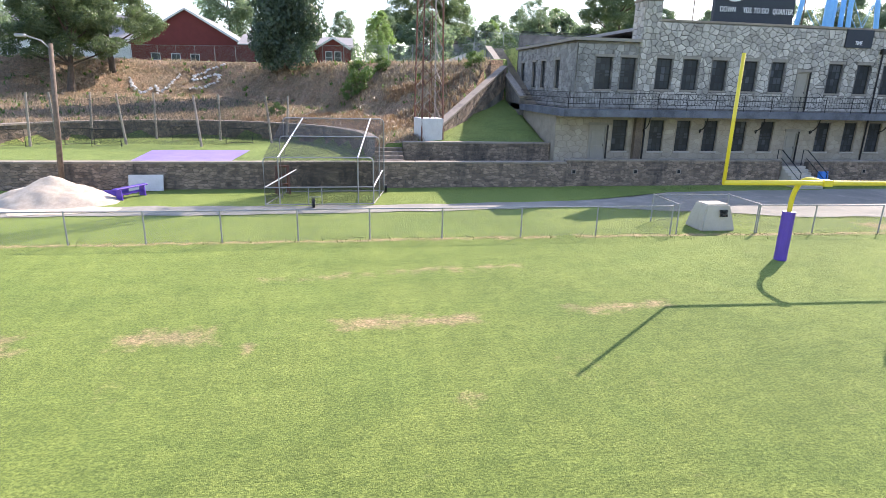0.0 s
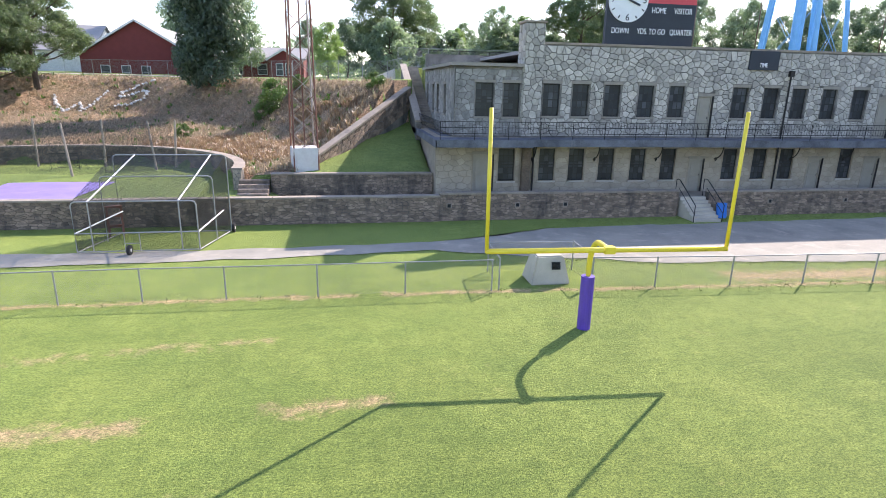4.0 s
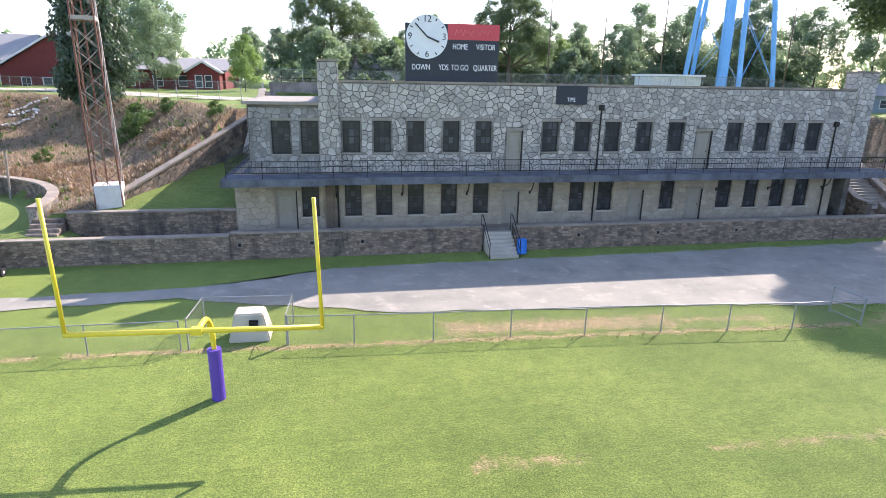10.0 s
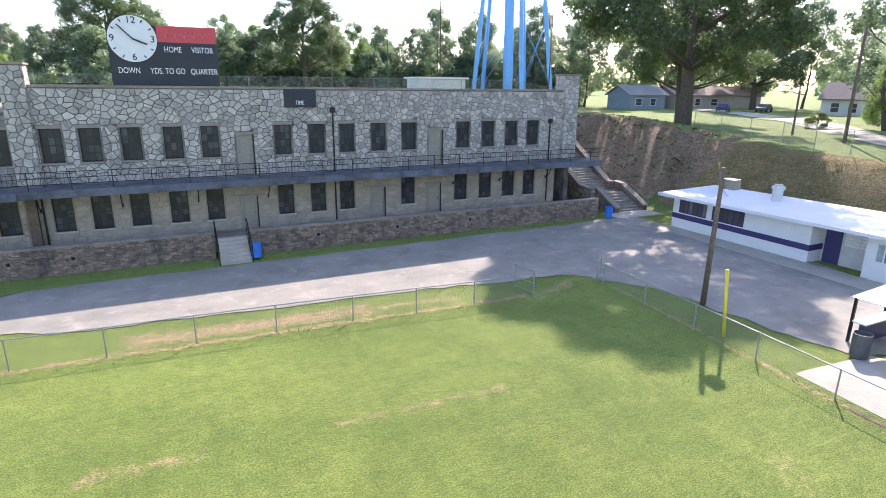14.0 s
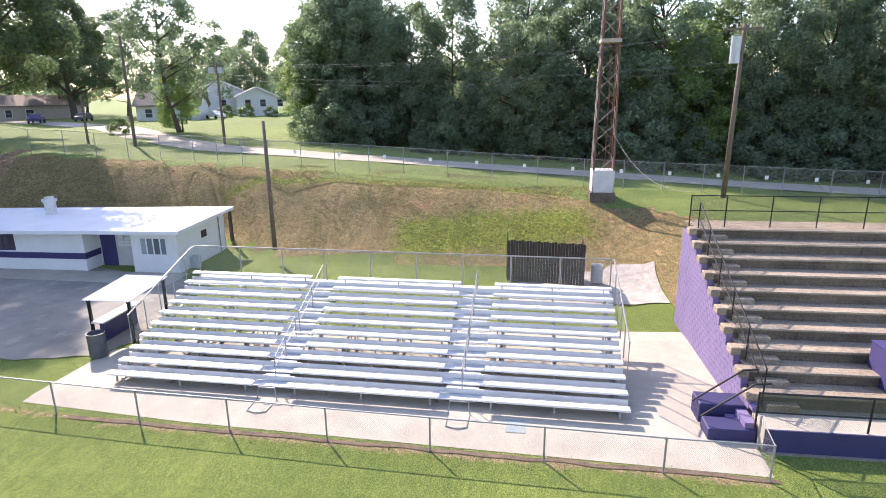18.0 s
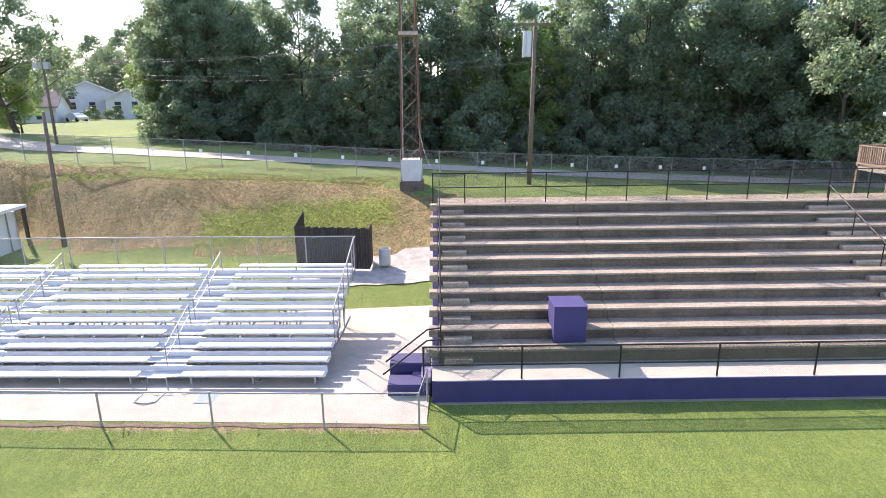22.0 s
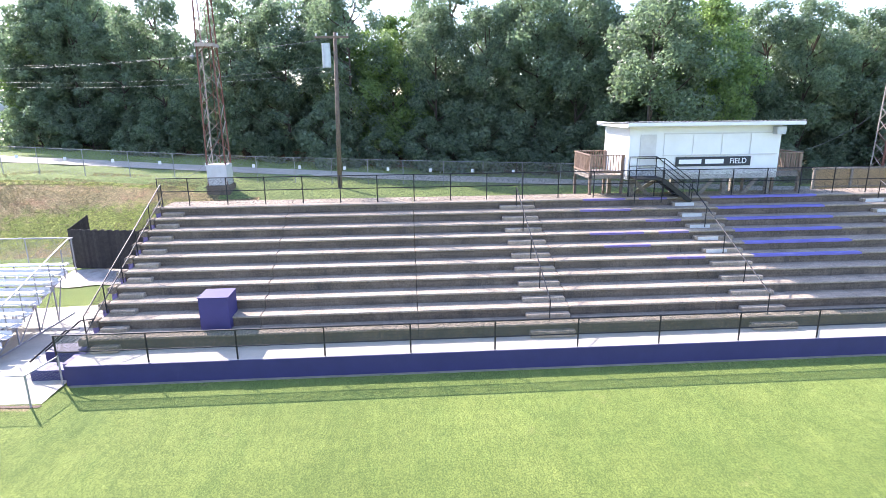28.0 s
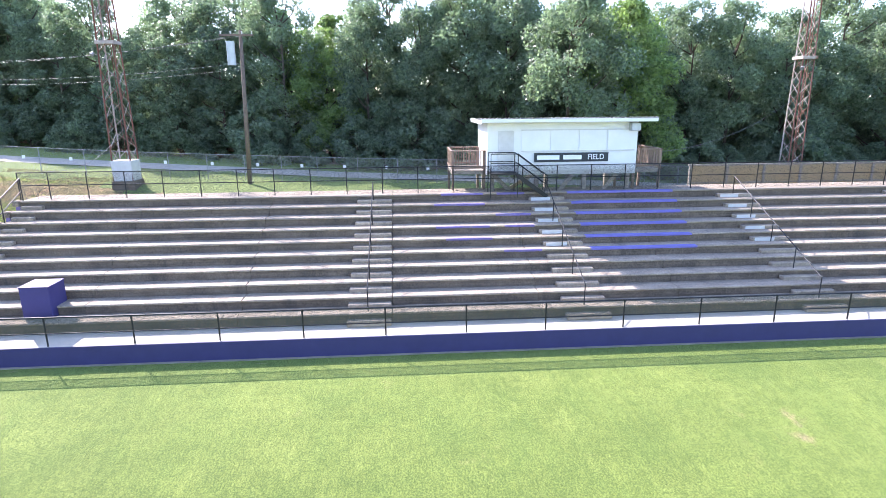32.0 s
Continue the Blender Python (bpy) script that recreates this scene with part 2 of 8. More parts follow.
def mat_chainlink(name, col, pitch=0.06, wire=0.075, metal=0.6):
    """Woven diamond wire; the gaps are open."""
    m, nt, b = nodes_of(name)
    geo = nt.nodes.new("ShaderNodeNewGeometry")
    sep = nt.nodes.new("ShaderNodeSeparateXYZ")
    link(nt, geo.outputs["Position"], sep.inputs[0])
    h = maths(nt, "ADD", sep.outputs[0], sep.outputs[1])
    masks = []
    for op in ("ADD", "SUBTRACT"):
        s = maths(nt, "DIVIDE", maths(nt, op, h, sep.outputs[2]), pitch)
        fr = maths(nt, "ABSOLUTE", maths(nt, "SUBTRACT", maths(nt, "FRACT", s), 0.5))
        masks.append(maths(nt, "LESS_THAN", fr, wire * 0.5))
    mask = maths(nt, "MAXIMUM", masks[0], masks[1])
    b.inputs["Base Color"].default_value = (*col, 1)
    b.inputs["Metallic"].default_value = metal
    b.inputs["Roughness"].default_value = 0.45
    link(nt, mask, b.inputs["Alpha"])
    return m


def mat_glass_dark(name, tint=(0.03, 0.035, 0.04)):
    m, nt, b = nodes_of(name)
    v = coords(nt)
    n = tex_noise(nt, v, 1.3, 4, 0.6)
    k = maths(nt, "ADD", maths(nt, "MULTIPLY", rand_obj(nt), 0.5), maths(nt, "MULTIPLY", n, 0.5))
    c = ramp(nt, k, [(0.3, tint), (0.62, tuple(t * 1.7 for t in tint)), (0.8, tuple(t * 3.2 for t in tint))])
    link(nt, c, b.inputs["Base Color"])
    b.inputs["Roughness"].default_value = 0.28
    b.inputs["Specular IOR Level"].default_value = 0.3
    return m


M = {}
M["field"] = mat_grass("field_grass", (0.090, 0.130, 0.030), (0.172, 0.222, 0.056), (0.315, 0.28, 0.132), 0.44, worn=[(16.6, 1.4, -3, 8, 0.5), (6.6, 1.6, -9, 9, 0.45), (-30, 3, 20, 44, 0.35)], lines=[
    (-30, 21.2, 8, 20.75, 0.55, 0.9), (8, 20.75, 41, 19.3, 0.6, 0.9), (21.5, 21.25, 34, 20.8, 1.7, 0.98), (32, 20.9, 38, 20.4, 1.1, 0.75), (44.3, 5, 45.6, 19, 0.5, 0.8), (43.5, -15.5, 44.3, 5, 0.5, 0.9), (44.6, -75, 44.65, -15.5, 0.35, 0.5),
    (-14.5, 12.4, -6.9, 12.75, 1.7, 0.86), (-6.9, 12.6, -3.0, 12.8, 1.3, 0.86), (-3.6, 11.9, -2.4, 12.0, 0.8, 0.95), (-1.9, 12.9, 3.4, 13.1, 1.1, 0.8), (-4.5, 16.4, 6.0, 17.4, 1.3, 0.6), (-14, 10.4, -8, 10.9, 1.3, 0.72), (4.2, 13.2, 9, 13.5, 1.2, 0.74), (0, 17, 5.4, 17.2, 1.0, 0.66), (21, 12.5, 26, 12.2, 1.2, 0.66), (28, 12.2, 35.5, 11.9, 0.9, 0.66), (-7.6, 8.2, -6.7, 8.2, 0.5, 0.9), (-12, 6.3, -9.5, 7.0, 1.2, 0.62), (0, 9.3, 3.5, 9.2, 1.3, 0.55), (37.5, -44.3, 41, -45.5, 1.2, 0.6), (40, 18.6, 45, 20.6, 1.2, 0.75)])
M["lawn"] = mat_grass("lawn_grass", (0.075, 0.112, 0.036), (0.16, 0.205, 0.062), (0.30, 0.25, 0.12), 0.42)
M["bank_dry"] = mat_grass("dry_bank", (0.225, 0.188, 0.092), (0.40, 0.315, 0.172), (0.47, 0.35, 0.215), 0.5, (0.40, 0.245, 0.15), 0.3, lines=[(63.6, 1.2, 66.0, -15.0, 3.6, 1.15), (62.5, 14, 61.4, -8, 1.8, 0.85), (69.0, 14, 68.6, -15, 1.4, 0.8)], line_col=(0.30, 0.36, 0.075), sheen=0.0, clump=0.35)
M["bank_brown"] = mat_grass("brush_bank", (0.25, 0.182, 0.135), (0.41, 0.305, 0.232), (0.47, 0.358, 0.262), 0.6, (0.31, 0.19, 0.13), 0.25, sheen=0.0, clump=0.4)
M["asphalt"] = surface("asphalt", (0.30, 0.278, 0.232), (0.19, 0.182, 0.158), 0.9, scale=0.35, fine=22, amount=0.8, bumps=0.2, stains=((0.46, 0.40, 0.325), 0.54, 0.6))
M["concrete"] = surface("concrete", (0.49, 0.445, 0.36), (0.365, 0.33, 0.268), 0.9, scale=0.8, fine=25, amount=0.6, bumps=0.12, stains=((0.24, 0.22, 0.19), 0.6, 0.5))
# Darker copy of the tier concrete: grime, and the risers' shade in the colour.
M["riser"] = surface("grimy_shaded_concrete", (0.195, 0.147, 0.105), (0.10, 0.077, 0.057), 0.95, scale=0.8, fine=18, amount=0.7, bumps=0.25, stains=((0.05, 0.045, 0.04), 0.54, 0.7))
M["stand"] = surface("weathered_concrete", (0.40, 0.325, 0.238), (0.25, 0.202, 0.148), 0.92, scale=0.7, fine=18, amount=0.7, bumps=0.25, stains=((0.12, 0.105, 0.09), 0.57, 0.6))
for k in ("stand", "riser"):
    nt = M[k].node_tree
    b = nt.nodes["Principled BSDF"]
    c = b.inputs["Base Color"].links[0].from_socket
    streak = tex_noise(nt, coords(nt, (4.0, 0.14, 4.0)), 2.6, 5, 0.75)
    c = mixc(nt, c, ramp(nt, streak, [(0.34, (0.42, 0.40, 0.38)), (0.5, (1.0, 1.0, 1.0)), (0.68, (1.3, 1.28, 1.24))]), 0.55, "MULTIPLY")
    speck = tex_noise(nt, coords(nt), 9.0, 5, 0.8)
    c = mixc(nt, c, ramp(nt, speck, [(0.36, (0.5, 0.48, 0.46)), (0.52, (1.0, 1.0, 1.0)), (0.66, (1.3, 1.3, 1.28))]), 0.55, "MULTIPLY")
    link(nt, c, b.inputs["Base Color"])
M["gravel"] = surface("pale_gravel", (0.52, 0.475, 0.41), (0.33, 0.29, 0.245), 0.95, scale=2.0, fine=18, amount=0.8, bumps=0.6)
M["sand"] = surface("pile_sand", (0.54, 0.46, 0.36), (0.38, 0.31, 0.235), 0.95, scale=2.5, fine=30, amount=0.7, bumps=0.6)
M["stone"] = surface("grey_stone", (0.52, 0.48, 0.42), (0.29, 0.27, 0.24), 0.9, scale=3, fine=28, amount=0.6, bumps=0.6, vary=0.26, stains=((0.085, 0.08, 0.075), 0.58, 0.7))
M["stone_s"] = surface("grey_stone_small", (0.52, 0.48, 0.42), (0.29, 0.27, 0.24), 0.9, scale=3, fine=28, amount=0.6, bumps=0.6, vary=0.26, island=True, stains=((0.085, 0.08, 0.075), 0.58, 0.7))
# Darker, greyer copy of the stone: stains plus the wing's shade put into colour.
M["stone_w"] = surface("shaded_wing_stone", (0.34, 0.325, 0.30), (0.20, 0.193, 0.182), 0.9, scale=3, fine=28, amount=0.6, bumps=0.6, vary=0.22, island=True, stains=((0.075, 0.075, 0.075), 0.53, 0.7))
M["ashlar"] = surface("tan_stone", (0.43, 0.37, 0.285), (0.30, 0.258, 0.20), 0.9, scale=1.2, fine=26, amount=0.6, bumps=0.4, vary=0.10, island=True, stains=((0.12, 0.11, 0.10), 0.60, 0.55))
M["ashlar_o"] = surface("tan_block", (0.43, 0.37, 0.285), (0.30, 0.258, 0.20), 0.9, scale=1.2, fine=26, amount=0.6, bumps=0.4, vary=0.10, stains=((0.12, 0.11, 0.10), 0.60, 0.55))
M["rubble"] = surface("rubble_stone", (0.33, 0.245, 0.18), (0.17, 0.129, 0.098), 0.92, scale=3, fine=30, amount=0.8, bumps=0.5, vary=0.35, island=True, stains=((0.035, 0.035, 0.034), 0.50, 0.8))
M["rubble_o"] = surface("rubble_piece", (0.33, 0.245, 0.18), (0.17, 0.129, 0.098), 0.92, scale=3, fine=30, amount=0.8, bumps=0.5, vary=0.35, stains=((0.035, 0.035, 0.034), 0.50, 0.8))
M["mortar"] = surface("rough_mortar", (0.25, 0.232, 0.205), (0.075, 0.07, 0.065), 0.95, scale=0.7, fine=20, amount=0.9, bumps=0.4)
M["mortar_r"] = surface("sooty_mortar", (0.17, 0.142, 0.115), (0.06, 0.054, 0.048), 0.95, scale=0.9, fine=20, amount=0.9, bumps=0.4)
M["mortar_l"] = surface("pale_mortar", (0.36, 0.305, 0.235), (0.24, 0.203, 0.157), 0.95, scale=1.2, fine=30, amount=0.7, bumps=0.3, stains=((0.10, 0.095, 0.09), 0.6, 0.55))
M["cap"] = surface("cap_concrete", (0.34, 0.285, 0.225), (0.20, 0.168, 0.135), 0.9, scale=1.2, fine=25, amount=0.7, bumps=0.25, stains=((0.08, 0.075, 0.07), 0.56, 0.65))
M["slab"] = surface("slate_slab", (0.145, 0.155, 0.18), (0.06, 0.064, 0.075), 0.85, scale=0.9, fine=20, amount=0.9, bumps=0.2, stains=((0.27, 0.27, 0.275), 0.60, 0.6))
M["black_steel"] = surface("black_steel", (0.022, 0.022, 0.024), (0.012, 0.012, 0.013), 0.5, 0.3, bumps=0.05)
M["iron"] = surface("dark_iron", (0.045, 0.04, 0.038), (0.025, 0.022, 0.02), 0.6, 0.4, bumps=0.1)
M["galv"] = surface("galvanised_steel", (0.36, 0.36, 0.355), (0.25, 0.25, 0.245), 0.5, 0.35, scale=6, bumps=0.05)
M["chalk_blue"] = surface("faded_blue_paint", (0.20, 0.30, 0.34), (0.36, 0.36, 0.33), 0.85, scale=3, bumps=0.05)
M["rust_pale"] = surface("weathered_white_steel", (0.46, 0.43, 0.39), (0.33, 0.24, 0.19), 0.7, 0.15, scale=3, bumps=0.12, stains=((0.22, 0.10, 0.06), 0.5, 0.8))
M["alu"] = surface("bright_aluminium", (0.80, 0.80, 0.79), (0.68, 0.68, 0.68), 0.45, 0.3, scale=2, bumps=0.03, vary=0.06)
# Darker copy of the seat aluminium: shade under the rows put into colour.
M["alu_mid"] = surface("dimmed_aluminium", (0.70, 0.70, 0.69), (0.58, 0.58, 0.58), 0.5, 0.3, scale=2, bumps=0.03)
M["purple_old"] = surface("bleached_purple_paint", (0.20, 0.155, 0.38), (0.155, 0.12, 0.27), 0.8, scale=2.5, amount=0.9, bumps=0.1, stains=((0.24, 0.21, 0.185), 0.5, 0.8))
M["alu_dark"] = surface("mill_aluminium", (0.40, 0.42, 0.45), (0.30, 0.32, 0.35), 0.5, 0.6, scale=2, bumps=0.03)
M["yellow"] = surface("yellow_paint", (0.80, 0.62, 0.045), (0.70, 0.52, 0.04), 0.4, scale=2, bumps=0.03)
M["purple"] = surface("purple_pad", (0.115, 0.05, 0.40), (0.085, 0.04, 0.30), 0.45, scale=2, bumps=0.06)
M["purple_p"] = surface("purple_paint", (0.038, 0.034, 0.118), (0.028, 0.025, 0.088), 0.65, scale=1.2, bumps=0.08, stains=((0.09, 0.075, 0.18), 0.64, 0.5))
M["purple_w"] = surface("faded_purple_paint", (0.222, 0.176, 0.33), (0.168, 0.132, 0.255), 0.75, scale=1.5, bumps=0.15, stains=((0.27, 0.22, 0.36), 0.6, 0.5))
M["purple_w2"] = surface("dark_lilac_joint", (0.12, 0.09, 0.20), (0.09, 0.07, 0.16), 0.8, bumps=0.1)
M["purple_row"] = surface("worn_purple_row", (0.19, 0.165, 0.49), (0.145, 0.125, 0.37), 0.7, scale=1.6, bumps=0.1, stains=((0.30, 0.27, 0.36), 0.58, 0.6))
M["tarp"] = surface("purple_tarp", (0.27, 0.20, 0.50), (0.19, 0.14, 0.40), 0.5, scale=1.2, bumps=0.4)
M["purple_box"] = surface("purple_box_paint", (0.055, 0.044, 0.155), (0.04, 0.032, 0.115), 0.7, scale=1.2, bumps=0.08)
M["white"] = surface("white_paint", (0.80, 0.80, 0.78), (0.70, 0.70, 0.68), 0.6, scale=1.2, bumps=0.06)
M["white_old"] = surface("old_white_paint", (0.66, 0.65, 0.62), (0.50, 0.48, 0.45), 0.65, scale=2.0, bumps=0.1, stains=((0.33, 0.27, 0.22), 0.62, 0.6))
M["white_roof"] = surface("white_roof_coating", (0.80, 0.80, 0.80), (0.70, 0.70, 0.71), 0.7, scale=0.6, bumps=0.05, stains=((0.55, 0.54, 0.52), 0.62, 0.5))
M["navy"] = surface("navy_band", (0.055, 0.045, 0.15), (0.04, 0.035, 0.11), 0.55, bumps=0.05)
M["board"] = surface("board_black", (0.030, 0.036, 0.045), (0.020, 0.024, 0.032), 0.6, scale=1.0, bumps=0.03)
M["board_red"] = surface("board_red", (0.62, 0.075, 0.085), (0.54, 0.06, 0.07), 0.55, bumps=0.02)
M["board_red2"] = surface("board_faded_red", (0.70, 0.17, 0.18), (0.66, 0.15, 0.16), 0.55, bumps=0.0)
M["text_white"] = surface("lettering_white", (0.82, 0.82, 0.82), (0.76, 0.76, 0.76), 0.6, bumps=0.0)
M["clock_face"] = surface("clock_face", (0.78, 0.78, 0.77), (0.70, 0.70, 0.70), 0.5, bumps=0.02)
M["wood_pole"] = surface("treated_pole", (0.20, 0.145, 0.105), (0.11, 0.08, 0.06), 0.85, scale=6, fine=50, amount=0.8, bumps=0.4)
M["wood_grey"] = surface("grey_timber", (0.36, 0.31, 0.25), (0.24, 0.20, 0.16), 0.85, scale=5, fine=50, amount=0.8, bumps=0.3)
M["wood_deck"] = surface("deck_timber", (0.29, 0.20, 0.14), (0.18, 0.125, 0.09), 0.8, scale=5, fine=50, amount=0.8, bumps=0.3, vary=0.15)
M["wood_dark"] = surface("dark_fence_board", (0.055, 0.045, 0.040), (0.030, 0.025, 0.022), 0.85, scale=5, fine=50, amount=0.8, bumps=0.3, vary=0.3)
M["rust"] = surface("red_oxide_steel", (0.21, 0.088, 0.058), (0.13, 0.058, 0.04), 0.7, 0.2, scale=3, bumps=0.15, stains=((0.50, 0.46, 0.42), 0.6, 0.5))
M["door"] = surface("grey_green_door", (0.33, 0.30, 0.245), (0.26, 0.237, 0.193), 0.6, scale=2, bumps=0.05)
M["frame_w"] = surface("dark_window_frame", (0.026, 0.026, 0.026), (0.018, 0.018, 0.018), 0.6, bumps=0.05)
M["stone_trim"] = surface("stone_trim", (0.32, 0.285, 0.24), (0.22, 0.20, 0.17), 0.9, scale=3, bumps=0.25)
M["sill"] = surface("pale_sill", (0.52, 0.47, 0.40), (0.38, 0.34, 0.285), 0.85, scale=2, bumps=0.15)
M["glass"] = mat_glass_dark("old_window_glass", (0.028, 0.031, 0.034))
M["glass_light"] = mat_glass_dark("curtained_pale_glass", (0.13, 0.15, 0.155))
M["glass_pale"] = mat_glass_dark("curtained_glass", (0.07, 0.065, 0.06))
M["blue"] = surface("blue_plastic", (0.02, 0.19, 0.62), (0.018, 0.15, 0.50), 0.4, bumps=0.03)
M["blue_leg"] = surface("sky_blue_paint", (0.20, 0.47, 0.80), (0.16, 0.40, 0.72), 0.5, scale=1, bumps=0.03)
M["brick_red"] = surface("red_brick_far", (0.20, 0.042, 0.038), (0.15, 0.034, 0.03), 0.9, scale=1, bumps=0.1)
M["roof_grey"] = surface("grey_shingle", (0.30, 0.29, 0.285), (0.22, 0.215, 0.21), 0.9, scale=1.5, bumps=0.2)
M["roof_brown"] = surface("brown_shingle", (0.25, 0.20, 0.175), (0.18, 0.145, 0.125), 0.9, scale=1.5, bumps=0.2)
M["siding"] = surface("white_siding", (0.72, 0.72, 0.70), (0.62, 0.62, 0.60), 0.7, scale=1, bumps=0.05)
M["siding_b"] = surface("blue_siding", (0.27, 0.33, 0.36), (0.22, 0.27, 0.30), 0.7, scale=1, bumps=0.05)
M["siding_t"] = surface("tan_siding", (0.46, 0.40, 0.33), (0.38, 0.33, 0.27), 0.7, scale=1, bumps=0.05)
M["bark"] = surface("bark", (0.13, 0.10, 0.075), (0.07, 0.055, 0.042), 0.95, scale=4, fine=25, amount=0.9, bumps=0.8)
M["leaf_oak"] = mat_leaf("oak_leaf", (0.06, 0.088, 0.045), (0.15, 0.185, 0.095), 0.5)
# Woodland colours lifted and blued: the haze over the trees is in them.
M["leaf_wood"] = mat_leaf("woodland_leaf", (0.090, 0.125, 0.089), (0.236, 0.284, 0.185), 0.55)
M["leaf_bright"] = mat_leaf("bright_leaf", (0.10, 0.15, 0.055), (0.25, 0.32, 0.12), 0.55)
M["leaf_edge"] = mat_leaf("edge_grass", (0.09, 0.12, 0.04), (0.20, 0.21, 0.09), 0.4)
M["mulch"] = surface("dark_mulch", (0.20, 0.135, 0.09), (0.095, 0.065, 0.045), 0.95, scale=3.0, fine=18, amount=0.9, bumps=0.7)
M["leaf_cedar"] = mat_leaf("cedar_leaf", (0.04, 0.065, 0.045), (0.10, 0.14, 0.085), 0.35)
M["leaf_dry"] = mat_leaf("dry_weed", (0.20, 0.148, 0.112), (0.38, 0.282, 0.208), 0.35)
M["leaf_rust"] = mat_leaf("rusty_weed", (0.15, 0.085, 0.06), (0.34, 0.215, 0.135), 0.35)
M["leaf_stub"] = mat_leaf("stubble", (0.15, 0.122, 0.066), (0.27, 0.212, 0.125), 0.35)
M["leaf_weed"] = mat_leaf("green_weed", (0.05, 0.09, 0.02), (0.12, 0.18, 0.045), 0.35)
M["link_g"] = mat_chainlink("galvanised_wire", (0.27, 0.275, 0.265), 0.06, 0.085, 0.3)
M["link_b"] = mat_chainlink("black_wire", (0.025, 0.025, 0.027), 0.06, 0.19, 0.2)
M["link_d"] = mat_chainlink("dense_black_wire", (0.06, 0.065, 0.06), 0.04, 0.33, 0.2)
M["link_f"] = mat_chainlink("fine_black_wire", (0.05, 0.05, 0.05), 0.06, 0.16, 0.2)
M["net_thick"] = mat_chainlink("heavy_dark_net", (0.02, 0.021, 0.021), 0.05, 0.19, 0.0)
M["net"] = mat_chainlink("dark_net", (0.03, 0.03, 0.032), 0.08, 0.14, 0.0)
M["screen"] = mat_leaf("tan_windscreen", (0.30, 0.225, 0.16), (0.33, 0.25, 0.18), 0.42)
M["wire"] = surface("wire_steel", (0.13, 0.135, 0.135), (0.10, 0.10, 0.10), 0.6, 0.2, bumps=0.0)
M["transformer"] = surface("transformer_grey", (0.52, 0.54, 0.55), (0.42, 0.44, 0.45), 0.5, 0.2, bumps=0.03)
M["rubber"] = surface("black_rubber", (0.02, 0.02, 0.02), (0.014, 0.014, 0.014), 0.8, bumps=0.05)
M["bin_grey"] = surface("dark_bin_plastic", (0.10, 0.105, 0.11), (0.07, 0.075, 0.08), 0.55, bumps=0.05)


# ---- mesh helpers ----
def bm_box(bm, lo, hi, m=None):
    x0, y0, z0 = lo
    x1, y1, z1 = hi
    vs = [Vector(p) for p in ((x0, y0, z0), (x1, y0, z0), (x1, y1, z0), (x0, y1, z0), (x0, y0, z1), (x1, y0, z1), (x1, y1, z1), (x0, y1, z1))]
    if m is not None:
        vs = [m @ v for v in vs]
    b = [bm.verts.new(v) for v in vs]
    for f in ((0, 3, 2, 1), (4, 5, 6, 7), (0, 1, 5, 4), (1, 2, 6, 5), (2, 3, 7, 6), (3, 0, 4, 7)):
        bm.faces.new([b[i] for i in f])
    return b


def bm_bevelbox(bm, lo, hi, r=0.02, m=None):
    """A box whose long edges are chamfered."""
    t = bmesh.new()
    bm_box(t, lo, hi)
    bmesh.ops.bevel(t, geom=list(t.edges), offset=r, segments=1, profile=0.5, affect="EDGES")
    vm = {}
    for v in t.verts:
        vm[v] = bm.verts.new(m @ v.co if m is not None else v.co)
    for f in t.faces:
        bm.faces.new([vm[v] for v in f.verts])
    t.free()


def bm_tube(bm, pts, r, n=8, r2=None, caps=True):
    """A round bar along points."""
    pts = [Vector(p) for p in pts]
    rings = []
    for i, p in enumerate(pts):
        a = pts[max(i - 1, 0)]
        c = pts[min(i + 1, len(pts) - 1)]
        d = (c - a).normalized()
        s = d.cross(Vector((0, 0, 1)))
        if s.length < 1e-3:
            s = d.cross(Vector((1, 0, 0)))
        s.normalize()
        u = s.cross(d)
        k = i / max(len(pts) - 1, 1)
        rr = r if r2 is None else r + (r2 - r) * k
        rings.append([bm.verts.new(p + (s * math.cos(2 * math.pi * j / n) + u * math.sin(2 * math.pi * j / n)) * rr) for j in range(n)])
    for a, b in zip(rings, rings[1:]):
        for j in range(n):
            bm.faces.new((a[j], a[(j + 1) % n], b[(j + 1) % n], b[j]))
    if caps:
        bm.faces.new(list(reversed(rings[0])))
        bm.faces.new(rings[-1])


def bm_bar(bm, a, b, w, h=None):
    """A square bar from a to b."""
    a, b = Vector(a), Vector(b)
    h = h or w
    d = b - a
    q = d.to_track_quat("X", "Z").to_matrix().to_4x4()
    bm_box(bm, (0, -w / 2, -h / 2), (d.length, w / 2, h / 2), Matrix.Translation(a) @ q)


def bm_prism(bm, poly, axis_from, axis_to, plane="xz"):
    """A polygon given in one plane, pushed along the third axis."""
    def at(p, k):
        if plane == "xz":
            return (p[0], k, p[1])
        if plane == "yz":
            return (k, p[0], p[1])
        return (p[0], p[1], k)
    a = [bm.verts.new(at(p, axis_from)) for p in poly]
    b = [bm.verts.new(at(p, axis_to)) for p in poly]
    n = len(poly)
    bm.faces.new(a)
    bm.faces.new(list(reversed(b)))
    for i in range(n):
        bm.faces.new((a[i], b[i], b[(i + 1) % n], a[(i + 1) % n]))


def to_mesh(name, bm, material, smooth=False):
    bmesh.ops.recalc_face_normals(bm, faces=list(bm.faces))
    me = bpy.data.meshes.new(name)
    bm.to_mesh(me)
    bm.free()
    me.materials.append(material)
    if smooth:
        me.shade_smooth()
    return me


